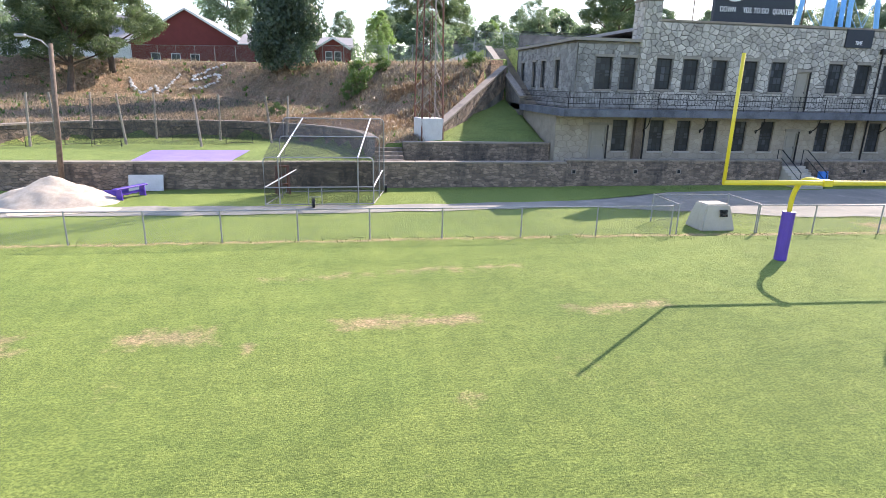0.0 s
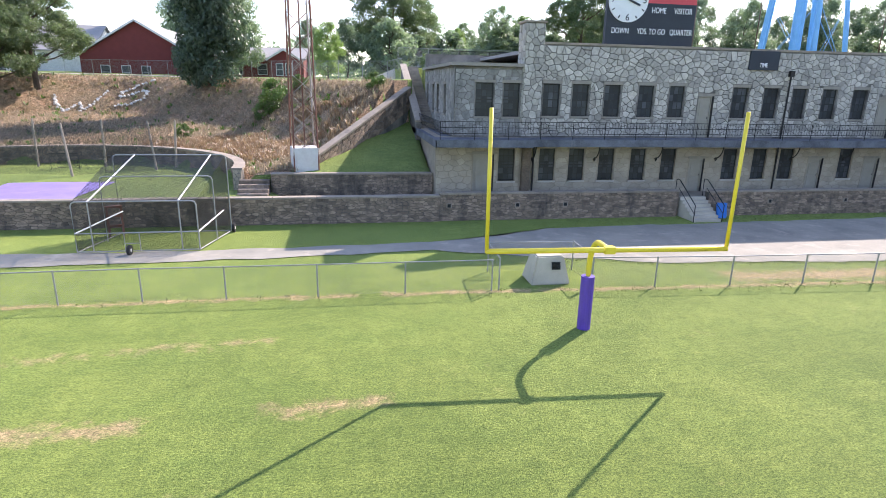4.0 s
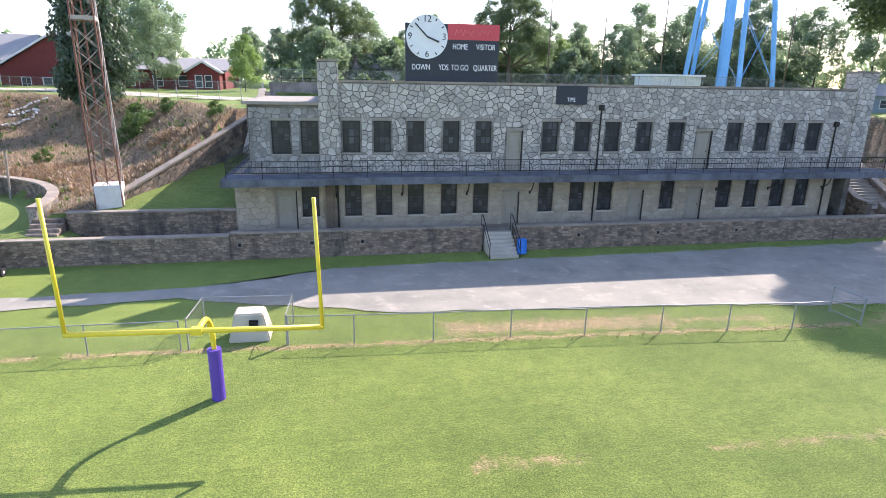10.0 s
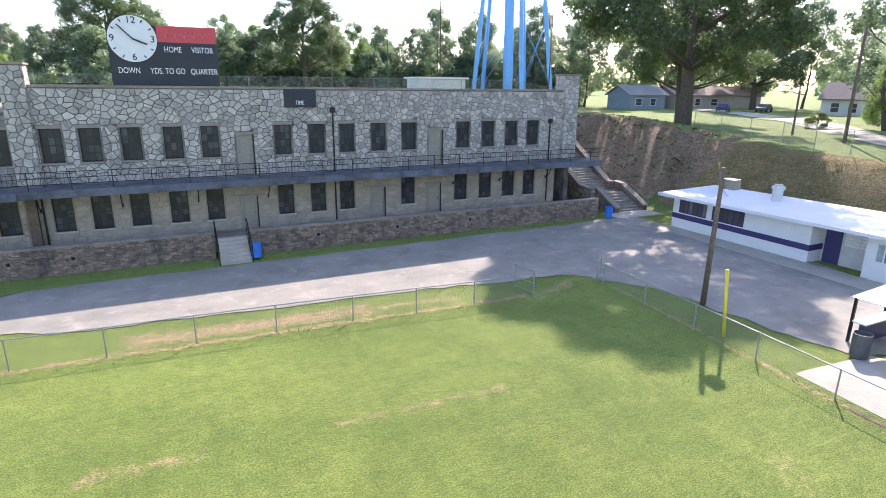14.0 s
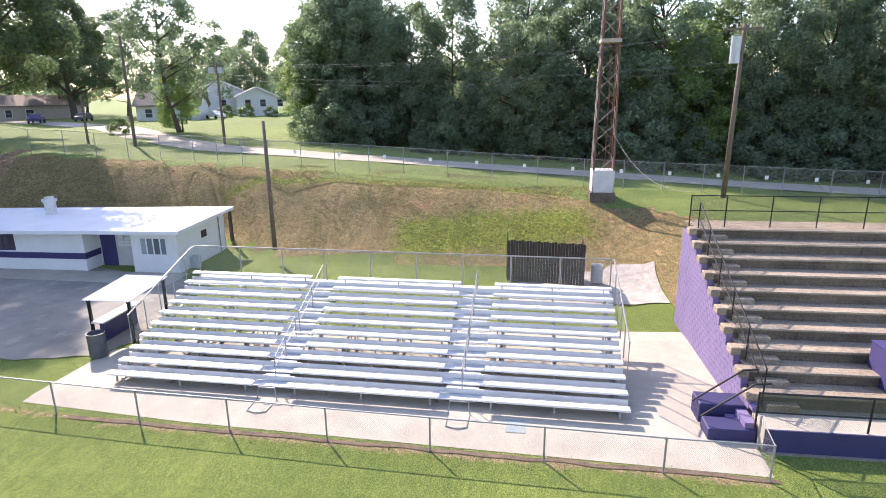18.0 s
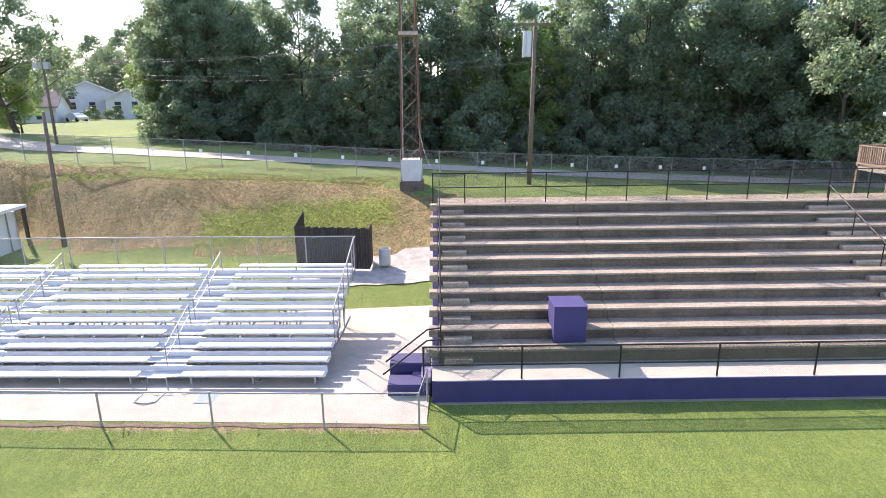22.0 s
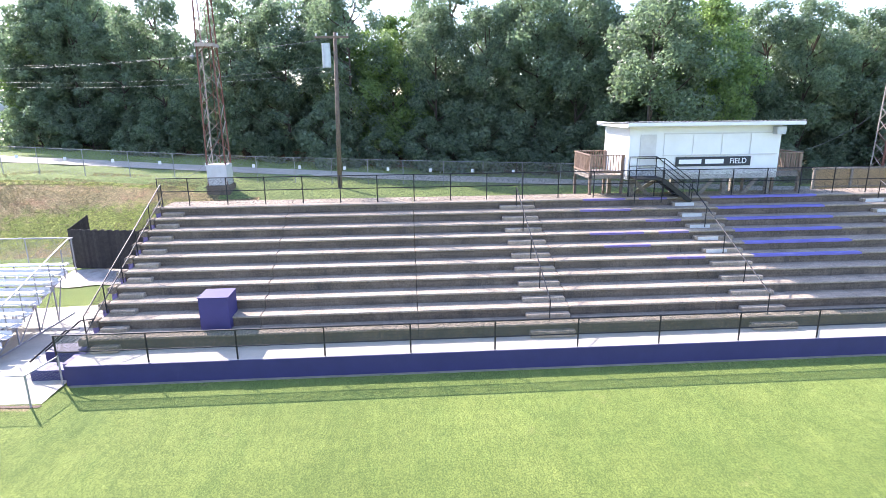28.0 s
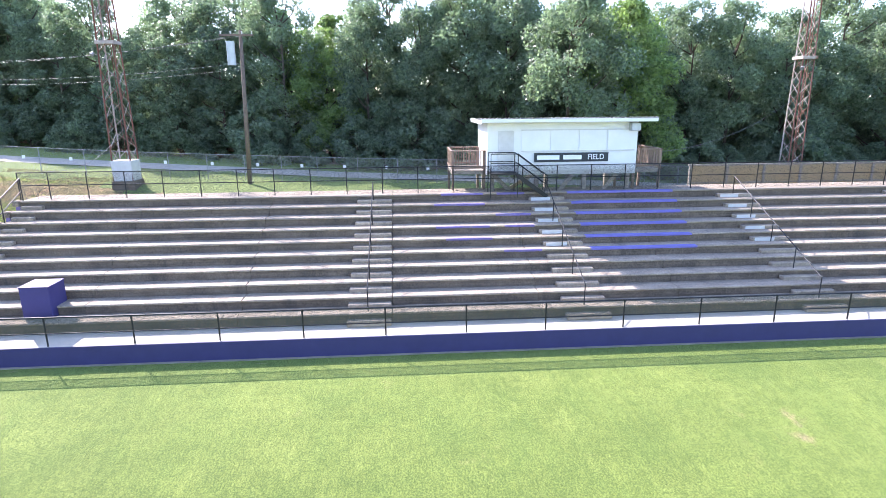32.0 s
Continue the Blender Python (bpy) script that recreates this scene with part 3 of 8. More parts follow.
def part(name, bm, material, parent=None, label="", smooth=False):
    ob = new(name, to_mesh(name, bm, material, smooth))
    if parent is not None:
        ob.parent = parent
    if label:
        tagged(ob, label)
    return ob


def share(name, mesh, parent, m):
    ob = new(name, mesh)
    ob.parent = parent
    ob.matrix_local = m
    return ob


def thing(name, label, category, at=(0, 0, 0), turn=0.0, group="", kind=""):
    e = new(name)
    e.empty_display_size = 0.3
    e.matrix_world = pose(*at, 0, 0, turn)
    return tagged(e, label, category, group, kind)


def boxes(*items, m=None):
    bm = bmesh.new()
    for lo, hi in items:
        bm_box(bm, lo, hi, m)
    return bm


def tube(pts, r, n=8, r2=None):
    bm = bmesh.new()
    bm_tube(bm, pts, r, n, r2)
    return bm


def pydata(name, verts, faces, material, parent=None, smooth=False):
    me = bpy.data.meshes.new(name)
    me.from_pydata([tuple(v) for v in verts], [], faces)
    me.materials.append(material)
    if smooth:
        me.shade_smooth()
    ob = new(name, me)
    if parent is not None:
        ob.parent = parent
    return ob


def lettering(name, words, size, material, parent, m, extrude=0.01):
    cu = bpy.data.curves.new(name, "FONT")
    cu.body = words
    cu.size = size
    cu.extrude = extrude
    cu.align_x, cu.align_y = "CENTER", "CENTER"
    tmp = bpy.data.objects.new(name + "_curve", cu)
    scene.collection.objects.link(tmp)
    me = bpy.data.meshes.new_from_object(tmp.evaluated_get(bpy.context.evaluated_depsgraph_get()))
    bpy.data.objects.remove(tmp)
    bpy.data.curves.remove(cu)
    me.materials.clear()
    me.materials.append(material)
    ob = new(name, me)
    ob.parent = parent
    ob.matrix_local = m
    return ob


def lerp(a, b, k):
    return a + (b - a) * k


def interp(x, xs, ys):
    return float(np.interp(x, xs, ys))

# ---- ground ----
TOE = [(50.0, -120.0), (50.5, -17.0), (58.5, -15.5), (61.2, -9.0), (61.8, 5.5), (66.0, 9.0), (67.0, 28.0), (62.6, 33.0), (60.2, 36.2), (55.5, 37.6), (50.0, 39.5)]


def side_dist(px, py):
    """Distance uphill of the toe of the east bank, 0 below it."""
    best = np.full(px.shape, 1e9)
    sign = np.ones(px.shape)
    for (ax, ay), (bx, by) in zip(TOE, TOE[1:]):
        dx, dy = bx - ax, by - ay
        k = np.clip(((px - ax) * dx + (py - ay) * dy) / (dx * dx + dy * dy), 0, 1)
        d = np.hypot(px - ax - k * dx, py - ay - k * dy)
        s = np.where((px - ax) * dy - (py - ay) * dx > 0, 1.0, -1.0)
        sign = np.where(d < best, s, sign)
        best = np.minimum(best, d)
    return np.where(sign > 0, best, 0.0)


def smooth01(v, a, b):
    k = np.clip((v - a) / (b - a), 0, 1)
    return k * k * (3 - 2 * k)


def height(px, py):
    px, py = np.asarray(px, float), np.asarray(py, float)
    z = np.zeros(px.shape)
    # east bank and the plateau above it
    s = side_dist(px, py)
    pl_s = np.interp(py, [-120, -60, -28, -13, 4, 11, 30, 43], [1.0, 1.6, 2.75, 3.55, 4.55, 4.85, 5.3, 5.9])
    pl_n = np.interp(px, [50, 58, 66, 76, 86, 130], [8.9, 8.8, 7.9, 6.4, 5.6, 6.2])
    pl = lerp(pl_s, pl_n, smooth01(py, 26, 46))
    raw = s * np.interp(py, [4, 10, 14, 28, 33, 38], [0.49, 0.62, 0.8, 0.8, 0.66, 0.72])
    bank = pl - np.log1p(np.exp(np.clip((pl - raw) * 1.2, -30, 30))) / 1.2
    z = np.where(s > 0, np.maximum(bank, 0), z)
    # the mown bank behind the bleachers, between its foot and its brow
    foot = np.interp(py, [-18, -9, 2, 7, 13, 28, 33, 36], [58.0, 61.2, 61.8, 62.8, 66.0, 66.8, 64.0, 62.0])
    brow = np.interp(py, [-18, -6, 2, 10, 18, 30, 36], [69.8, 69.2, 69.5, 70.0, 72.5, 73.0, 73.0])
    k = np.clip((px - foot) / (brow - foot), 0, 1.0)
    mown = pl * (0.5 * k + 0.5 * k * k * (3 - 2 * k))
    w_m = smooth01(py, -18, -15) * (1 - smooth01(py, 31, 35)) * (px > 50)
    z = lerp(z, np.where(px > foot, mown, 0.0), w_m)
    # terraces and brush bank in the west
    west = (py > 32.55) & (px < 12.4)
    dist = np.hypot(px + 12.0, np.maximum(py, 35.5) - 35.5)
    # gentle apron, then a steeper face up to the plateau; both reach farther out in the west
    r_top = np.interp(px, [-24, -16, -6, 1, 10], [44.0, 40.5, 33.8, 29.0, 24.8])
    r_foot = np.interp(px, [-24, -16, -6, 1, 10], [36.0, 33.8, 26.0, 20.0, 14.5])
    z_foot = np.interp(px, [-16, -6, 1, 10], [3.9, 3.4, 3.2, 2.3])
    apron = 2.15 + (z_foot - 2.15) * np.clip((dist - 14.1) / (r_foot - 14.1), 0, 1)
    face = (7.7 - z_foot) * np.clip((dist - r_foot) / (r_top - r_foot), 0, 1)
    brush = apron + face + 0.02 * np.clip(py - 76, 0, 60)
    k_lawn = (px - 5.6) * (45.3 - 37.3) - (py - 37.3) * (12.05 - 5.6) > -8.0
    lawn = np.maximum(2.15 + 0.27 * (py - 35.5), 2.15)
    up = np.where(k_lawn & (py < 45.5), np.minimum(lawn, brush + 0.6), brush)
    zw = np.where(dist < 13.1, 1.3, np.where((py < 35.45) & (px > -24), np.where(px > 3.6, 0.6, 1.2), up))
    z = np.where(west, zw, z)
    # behind the building
    back = (py > 46.5) & (px >= 13.5) & (px < 58)
    z = np.where(back & (s <= 0), 8.9, z)
    z = np.where((py > 46.5) & (px >= 13) & (px < 66), np.maximum(z, lerp(z, 8.9, smooth01(px, 13.3, 14.2) * (1 - smooth01(px, 56, 66)))), z)
    under = (py > 32.55) & (py <= 46.5) & (px >= 12.4) & (px < 55.2)
    z = np.where(under, 0.6, z)
    # far country
    far = smooth01(np.hypot(px - 25, py), 130, 400)
    z = lerp(z, np.where(py > 30, 8.0, 3.0), far)
    return z


def ground_z(x, y):
    return float(height(np.array([x]), np.array([y]))[0])


def axis_lines(lo, hi, step, extra, cuts):
    v = list(np.arange(lo, hi + 0.01, step)) + cuts
    a = [lo - e for e in extra] + [hi + e for e in extra]
    return np.array(sorted(set(round(float(q), 3) for q in v + a)))


FAR = [3, 7, 13, 22, 35, 55, 90, 150, 260, 450, 800, 1500, 2600]
gx = axis_lines(-42, 96, 1.0, FAR, [12.35, 12.45, 55.15, 55.25])
gy = axis_lines(-76, 76, 1.0, FAR, [32.5, 32.6, 35.4, 35.5, 46.45, 46.55])
GX, GY = np.meshgrid(gx, gy)
GZ = height(GX, GY)
rough_w = smooth01(np.abs(GZ), 0.3, 2.0) * (np.hypot(GX - 25, GY) < 140)
for i in range(GZ.shape[0]):
    for j in range(GZ.shape[1]):
        if rough_w[i, j] > 0 and not (GY[i, j] > 32.5 and GX[i, j] < 12.5 and GZ[i, j] < 1.5):
            GZ[i, j] += rough_w[i, j] * (0.11 if GX[i, j] > 56 and GY[i, j] < 31 else 0.22) * noise.noise(Vector((GX[i, j] * 0.35, GY[i, j] * 0.35, 0)))
nxg, nyg = len(gx), len(gy)
gverts = np.stack([GX.ravel(), GY.ravel(), GZ.ravel()], 1)
gfaces, gmat = [], []
for i in range(nyg - 1):
    for j in range(nxg - 1):
        gfaces.append((i * nxg + j, i * nxg + j + 1, (i + 1) * nxg + j + 1, (i + 1) * nxg + j))
        cx, cy = (gx[j] + gx[j + 1]) / 2, (gy[i] + gy[i + 1]) / 2
        cz = GZ[i, j]
        if cy > 35.5 and cx < 12.4 and math.hypot(cx + 12.0, cy - 35.5) > 13.1 and cz < 7.6 and cy < 90:
            lawnside = (cx - 5.6) * 8.0 - (cy - 37.3) * 6.45 > -5.0
            gmat.append(1 if lawnside else 3)
        elif cx > 50 and cz > 0.12 and cx < 84 and cy < 50:
            steep = abs(GZ[i, j + 1] - GZ[i, j]) + abs(GZ[i + 1, j] - GZ[i, j])
            gmat.append((3 if cy > 33 else 2) if steep > 0.30 else 1)
        elif cx > 84 and cy < interp(cx, [84, 92, 96, 104, 112], [-36, 0, 12, 20, 24]) - 1 and cx < 130:
            gmat.append(3)
        elif abs(cx) > 120 or abs(cy) > 110 or cy > 32:
            gmat.append(1)
        else:
            gmat.append(0)
ground = pydata("ground", gverts, gfaces, M["field"])
for k in ("lawn", "bank_dry", "bank_brown"):
    ground.data.materials.append(M[k])
ground.data.polygons.foreach_set("material_index", gmat)
ground.data.shade_smooth()
tagged(ground, "mown green playing field with worn patches and grassy banks", "ground", kind="structure")


def sheet(name, poly, material, lift, label, category, res=1.0, kind="structure", ragged=0.0, thick=0.0):
    """A surface laid over the ground along a band of left and right edge points."""
    vs, fs = [], []
    left, right = poly
    n = len(left)
    cols = max(2, int(max(math.dist(a, b) for a, b in zip(left, right)) / res) + 1)
    for i in range(n):
        for j in range(cols):
            k = j / (cols - 1)
            x, y = lerp(left[i][0], right[i][0], k), lerp(left[i][1], right[i][1], k)
            if ragged:
                e = left[i] if k < 0.5 else right[i]
                w = max(0.0, 1 - math.dist((x, y), e) / 1.2)
                q = noise.noise(Vector((e[0] * 0.9, e[1] * 0.9, 3.1))) * ragged * w
                x, y = x + q, y + q
            vs.append((x, y, ground_z(x, y) + lift - (thick if j in (0, cols - 1) else 0)))
    for i in range(n - 1):
        for j in range(cols - 1):
            fs.append((i * cols + j, i * cols + j + 1, (i + 1) * cols + j + 1, (i + 1) * cols + j))
    ob = pydata(name, vs, fs, material)
    return tagged(ob, label, category, kind=kind)


def edge_pts(pts, step=1.0):
    out = []
    for (ax, ay), (bx, by) in zip(pts, pts[1:]):
        n = max(1, int(math.dist((ax, ay), (bx, by)) / step))
        out += [(lerp(ax, bx, k / n), lerp(ay, by, k / n)) for k in range(n)]
    return out + [pts[-1]]


def band(near, far, step=1.0):
    """Two edges resampled to the same number of points."""
    a = edge_pts(near, 0.25)
    b = edge_pts(far, 0.25)
    n = int(max(len(a), len(b)) * 0.25 / step) + 2
    pick = lambda e: [e[round(i * (len(e) - 1) / (n - 1))] for i in range(n)]
    return pick(a), pick(b)


# the drive between field and building
sheet("road", band([(-60, 26.2), (-12, 25.6), (-6, 25.5), (2, 25.6), (11, 26.2), (16, 24.6), (20.5, 23.3), (36, 22.1), (44.5, 21.2), (47.2, 17.5), (48.6, 8.2), (50.5, 7.6)],
                   [(-60, 28.6), (-12, 27.6), (-6, 27.3), (2, 27.3), (11, 27.6), (15, 28.6), (18, 29.9), (36, 30.6), (50, 30.9), (58.8, 31.4), (59.9, 17), (58.2, 9.5)]),
      M["asphalt"], 0.03, "worn grey asphalt drive with pale patches", "road", ragged=0.35)
# bleacher slab
sheet("pavement", band([(45.1, 8.3), (44.55, 2), (43.8, -15.35)], [(49.3, 8.0), (52.2, 2), (53.6, -15.7)]), M["concrete"], 0.06, "pale concrete slab under the bleachers", "pavement", thick=0.05)
sheet("pavement", band([(57.5, 27.6), (57.4, 17.2), (57.2, 10.6)], [(59.3, 27.6), (59.3, 17), (59.4, 10.6)]), M["concrete"], 0.045, "concrete walk along a low white building", "pavement")
sheet("path", band([(56.3, -8.0), (56.6, -12.3), (57.1, -15.9)], [(59.4, -8.0), (61.2, -12.3), (61.6, -15.9)], 0.5), M["gravel"], 0.05, "pale gravel path between bank and stands", "path", 0.5, ragged=0.35)
sheet("mulch_edge", band([(44.33, 6), (43.55, -15.4)], [(44.5, 6), (43.72, -15.4)], 0.3), M["mulch"], 0.02, "dark mulch edging along a concrete slab", "mulch", 0.1, ragged=0.12)
# lane on the plateau
sheet("road", band([(70.5, -70), (74.5, -40), (76.3, -18), (77.0, -4), (77.5, 8), (81, 22), (91, 37), (104, 50.5), (117, 72), (126, 98)],
                   [(74.5, -70), (78.5, -40), (80.3, -18), (81.0, -4), (82, 8), (86, 20), (96, 34), (109, 47.5), (122, 70), (131, 97)]),
      M["concrete"], 0.06, "pale lane running along the top of the bank", "road", 1.5)
sheet("road", band([(-70, 87), (-22, 86), (-15, 81), (-4, 73), (3, 67), (12.3, 60.5)], [(-70, 92), (-20, 92), (-10, 86), (0, 79), (8, 72), (22, 62)]), M["concrete"], 0.07, "pale lane above the brush bank", "road", 2.0)

# ---- stonework ----
def clip_half(poly, nx, ny, c):
    """Keeps the part of a convex polygon with nx*x + ny*y <= c."""
    out = []
    for (ax, ay), (bx, by) in zip(poly, poly[1:] + poly[:1]):
        da, db = nx * ax + ny * ay - c, nx * bx + ny * by - c
        if da <= 0:
            out.append((ax, ay))
        if da * db < 0:
            k = da / (da - db)
            out.append((ax + (bx - ax) * k, ay + (by - ay) * k))
    return out


def poly_area(poly):
    return 0.5 * abs(sum(a[0] * b[1] - b[0] * a[1] for a, b in zip(poly, poly[1:] + poly[:1])))


def stone_cells(u0, u1, v0, v1, su, sv, holes, rng, joint=0.018, jitter=0.42, stagger=0.5):
    """Irregular stones that fill a rectangle round its openings: convex polygons."""
    nu, nv = max(1, round((u1 - u0) / su)), max(1, round((v1 - v0) / sv))
    su, sv = (u1 - u0) / nu, (v1 - v0) / nv
    seeds = {}
    for j in range(nv):
        for i in range(-1, nu + 1):
            seeds[i, j] = (u0 + (i + 0.5 + (stagger if j % 2 else 0) - stagger / 2 + rng.uniform(-jitter, jitter)) * su, v0 + (j + 0.5 + rng.uniform(-jitter, jitter)) * sv)
    k = su / sv
    cells = []
    for (i, j), (cu, cv) in seeds.items():
        poly = [(u0, v0), (u1, v0), (u1, v1), (u0, v1)]
        for di in range(-2, 3):
            for dj in range(-2, 3):
                if (di or dj) and (i + di, j + dj) in seeds:
                    ou, ov = seeds[i + di, j + dj]
                    nx, ny = ou - cu, (ov - cv) * k * k
                    ln = math.hypot(nx, ny)
                    nx, ny = nx / ln, ny / ln
                    poly = clip_half(poly, nx, ny, nx * (cu + ou) / 2 + ny * (cv + ov) / 2 - joint / 2)
                    if len(poly) < 3:
                        break
            if len(poly) < 3:
                break
        if len(poly) < 3:
            continue
        mu, mv = sum(p[0] for p in poly) / len(poly), sum(p[1] for p in poly) / len(poly)
        for h0, h1, g0, g1 in holes:
            if max(p[0] for p in poly) <= h0 or min(p[0] for p in poly) >= h1 or max(p[1] for p in poly) <= g0 or min(p[1] for p in poly) >= g1:
                continue
            best = []
            for side in ((1, 0, h0), (-1, 0, -h1), (0, 1, g0), (0, -1, -g1)):
                q = clip_half(poly, *side)
                if len(q) >= 3 and (not best or poly_area(q) > poly_area(best)):
                    best = q
            poly = best
            if len(poly) < 3:
                break
        if len(poly) >= 3:
            if poly_area(poly) > 0.05 * su * sv:
                cells.append(poly)
    return cells


def stone_geo(poly, place, proud, bulge):
    """One stone: a rim on the wall and a slightly smaller raised face."""
    mu, mv = sum(p[0] for p in poly) / len(poly), sum(p[1] for p in poly) / len(poly)
    n = len(poly)
    vs = [place(p[0], p[1], -0.02) for p in poly]
    vs += [place(lerp(p[0], mu, 0.07), lerp(p[1], mv, 0.07), proud) for p in poly]
    vs.append(place(mu, mv, proud + bulge))
    fs = [(i, (i + 1) % n, n + (i + 1) % n, n + i) for i in range(n)] + [(n + i, n + (i + 1) % n, 2 * n) for i in range(n)]
    return vs, fs


def lay_stones(cells, place, parent, mat_single, mat_joined, rng, proud=(0.015, 0.045), singles=300, pick=None, name="stone"):
    """The chosen stones as objects of their own, the rest joined."""
    order = sorted(range(len(cells)), key=lambda i: (pick(cells[i]) if pick else i))
    jv, jf = [], []
    for rank, i in enumerate(order):
        vs, fs = stone_geo(cells[i], place, rng.uniform(*proud), rng.uniform(0.0, 0.02))
        if rank < singles:
            pydata(name, vs, fs, mat_single, parent)
        else:
            o = len(jv)
            jv += vs
            jf += [tuple(a + o for a in f) for f in fs]
    if jv:
        ob = pydata(name + "_facing", jv, jf, mat_joined, parent)
        tagged(ob, kind="stuff")


def wall_mesh(u0, u1, v0, v1, holes, place, depth):
    """A wall with real openings: cells of a grid kept where no opening lies."""
    us = sorted({u0, u1, *[min(max(h[0], u0), u1) for h in holes], *[min(max(h[1], u0), u1) for h in holes]})
    vs = sorted({v0, v1, *[min(max(h[2], v0), v1) for h in holes], *[min(max(h[3], v0), v1) for h in holes]})
    bm = bmesh.new()
    solid = {}
    for i in range(len(us) - 1):
        for j in range(len(vs) - 1):
            cu, cv = (us[i] + us[i + 1]) / 2, (vs[j] + vs[j + 1]) / 2
            solid[i, j] = not any(h[0] < cu < h[1] and h[2] < cv < h[3] for h in holes)
    for (i, j), s in solid.items():
        if not s:
            continue
        a, b, c, d = us[i], us[i + 1], vs[j], vs[j + 1]
        f = [place(a, c, 0), place(b, c, 0), place(b, d, 0), place(a, d, 0)]
        g = [place(a, c, -depth), place(b, c, -depth), place(b, d, -depth), place(a, d, -depth)]
        q = [bm.verts.new(p) for p in f + g]
        bm.faces.new(q[:4])
        bm.faces.new(q[7:3:-1])
        for (di, dj), (m0, m1) in (((0, -1), (0, 1)), ((1, 0), (1, 2)), ((0, 1), (2, 3)), ((-1, 0), (3, 0))):
            if not solid.get((i + di, j + dj), False):
                bm.faces.new((q[m1], q[m0], q[m0 + 4], q[m1 + 4]))
    bmesh.ops.remove_doubles(bm, verts=list(bm.verts), dist=0.0005)
    return bm


# ---- the stone building ----
FY = 34.57
UP_X = [(18.85, 19.88), (20.68, 21.71), (22.72, 23.74), (24.92, 25.93), (26.97, 27.96), (31.28, 32.32), (33.45, 34.48), (35.5, 36.5), (37.71, 38.74), (39.97, 41.0), (44.24, 45.28), (46.36, 47.4), (48.38, 49.42), (50.36, 51.38)]
LO_X = [(16.3, 17.32), (18.87, 19.87), (20.77, 21.77), (22.74, 23.74), (24.85, 25.86), (26.93, 27.92), (31.26, 32.27), (33.4, 34.4), (35.37, 36.4), (39.87, 40.9), (44.12, 45.17), (46.22, 47.27), (48.27, 49.37), (50.2, 51.28)]
UZ, LZ = (5.77, 7.64), (1.88, 3.84)
UP_D = [(28.95, 29.92), (41.98, 43.05)]
LO_D = [(28.92, 29.9), (37.55, 38.6), (41.85, 42.95), (14.75, 15.95)]
rng = random.Random(11)
fieldhouse = thing("stone_building", "two-storey grey rubble-stone field house with a dark balcony slab", "building", (36, FY, 1.1))
fh = fieldhouse


def front(u, v, d):
    return Vector((u - 36, -d, v - 1.1))


up_holes = [(a, b, *UZ) for a, b in UP_X] + [(a, b, 4.55, 7.08) for a, b in UP_D]
lo_holes = [(a, b, *LZ) for a, b in LO_X if a > 17.6] + [(a, b, 1.1, 3.22) for a, b in LO_D[:3]]
lw_holes = [(16.3, 17.32, *LZ), (14.75, 15.95, 1.1, 3.5)]
wu_holes = [(14.76, 15.82, 5.7, 7.62), (16.43, 17.42, 5.7, 7.62)]
wall_up = part("upper_wall", wall_mesh(17.65, 54.6, 4.5, 9.82, up_holes, front, 0.45), M["mortar"], fh)
wall_lo = part("lower_wall", wall_mesh(17.65, 53.2, 1.0, 4.5, lo_holes, front, 0.45), M["mortar_l"], fh)
wing_lo = part("wing_lower_wall", wall_mesh(12.45, 17.65, 1.0, 4.5, lw_holes, front, 0.45), M["mortar_l"], fh)
wing_up = part("wing_upper_wall", wall_mesh(13.5, 17.65, 4.5, 8.5, wu_holes, front, 0.45), M["mortar"], fh)


def west_side(x):
    return lambda u, v, d: Vector((x - 36 - d, u - FY, v - 1.1))


side_holes = [(37.4, 38.2, 5.7, 7.5), (40.2, 41.0, 5.7, 7.5), (42.2, 43.0, 5.7, 7.5), (45.0, 45.8, 5.7, 7.5)]
wing_w = part("wing_side_wall", wall_mesh(35.02, 47.0, 4.5, 8.5, side_holes, west_side(13.5), 0.4), M["mortar"], fh)
part("lower_side_wall", wall_mesh(35.02, 47.0, 1.0, 4.5, [], west_side(12.45), 0.4), M["mortar_l"], fh)
part("east_wall", boxes(((18.2, 0.0, -0.1), (18.6, 12.4, 8.72)), ((16.8, 0.45, -0.1), (17.2, 12.4, 3.4))), M["mortar"], fh)
part("back_wall", boxes(((-22.5, 12.0, -0.1), (18.6, 12.4, 8.6))), M["mortar"], fh)
part("roof", boxes(((-18.3, 0.45, 8.2), (18.2, 12.0, 8.4))), M["roof_grey"], fh)
part("wing_roof", boxes(((-22.75, -0.25, 7.42), (-18.4, 12.2, 7.6))), M["stone_trim"], fh, "pale flat wing roof")
part("coping", boxes(((-18.35, -0.08, 8.72), (18.6, 0.5, 8.84))), M["cap"], fh)
part("floor_inside", boxes(((-23.4, 0.1, -0.3), (18.2, 12.0, -0.02)), ((-18.3, 0.45, 3.1), (18.2, 12.0, 3.3))), M["wood_dark"], fh)
cells = stone_cells(17.7, 54.55, 4.6, 9.75, 0.40, 0.325, [(a - 0.1, b + 0.1, c - 0.14, d + 0.2) for a, b, c, d in up_holes], rng, 0.032, 0.62)
lay_stones(cells, front, wall_up, M["stone"], M["stone_s"], rng, (0.02, 0.05), 300, lambda p: abs(p[0][0] - 24))
cells = stone_cells(13.55, 17.6, 4.6, 8.35, 0.46, 0.32, [(a - 0.08, b + 0.08, c - 0.1, d + 0.16) for a, b, c, d in wu_holes], rng, 0.02, 0.5)
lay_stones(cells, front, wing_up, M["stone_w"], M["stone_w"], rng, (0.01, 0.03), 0)
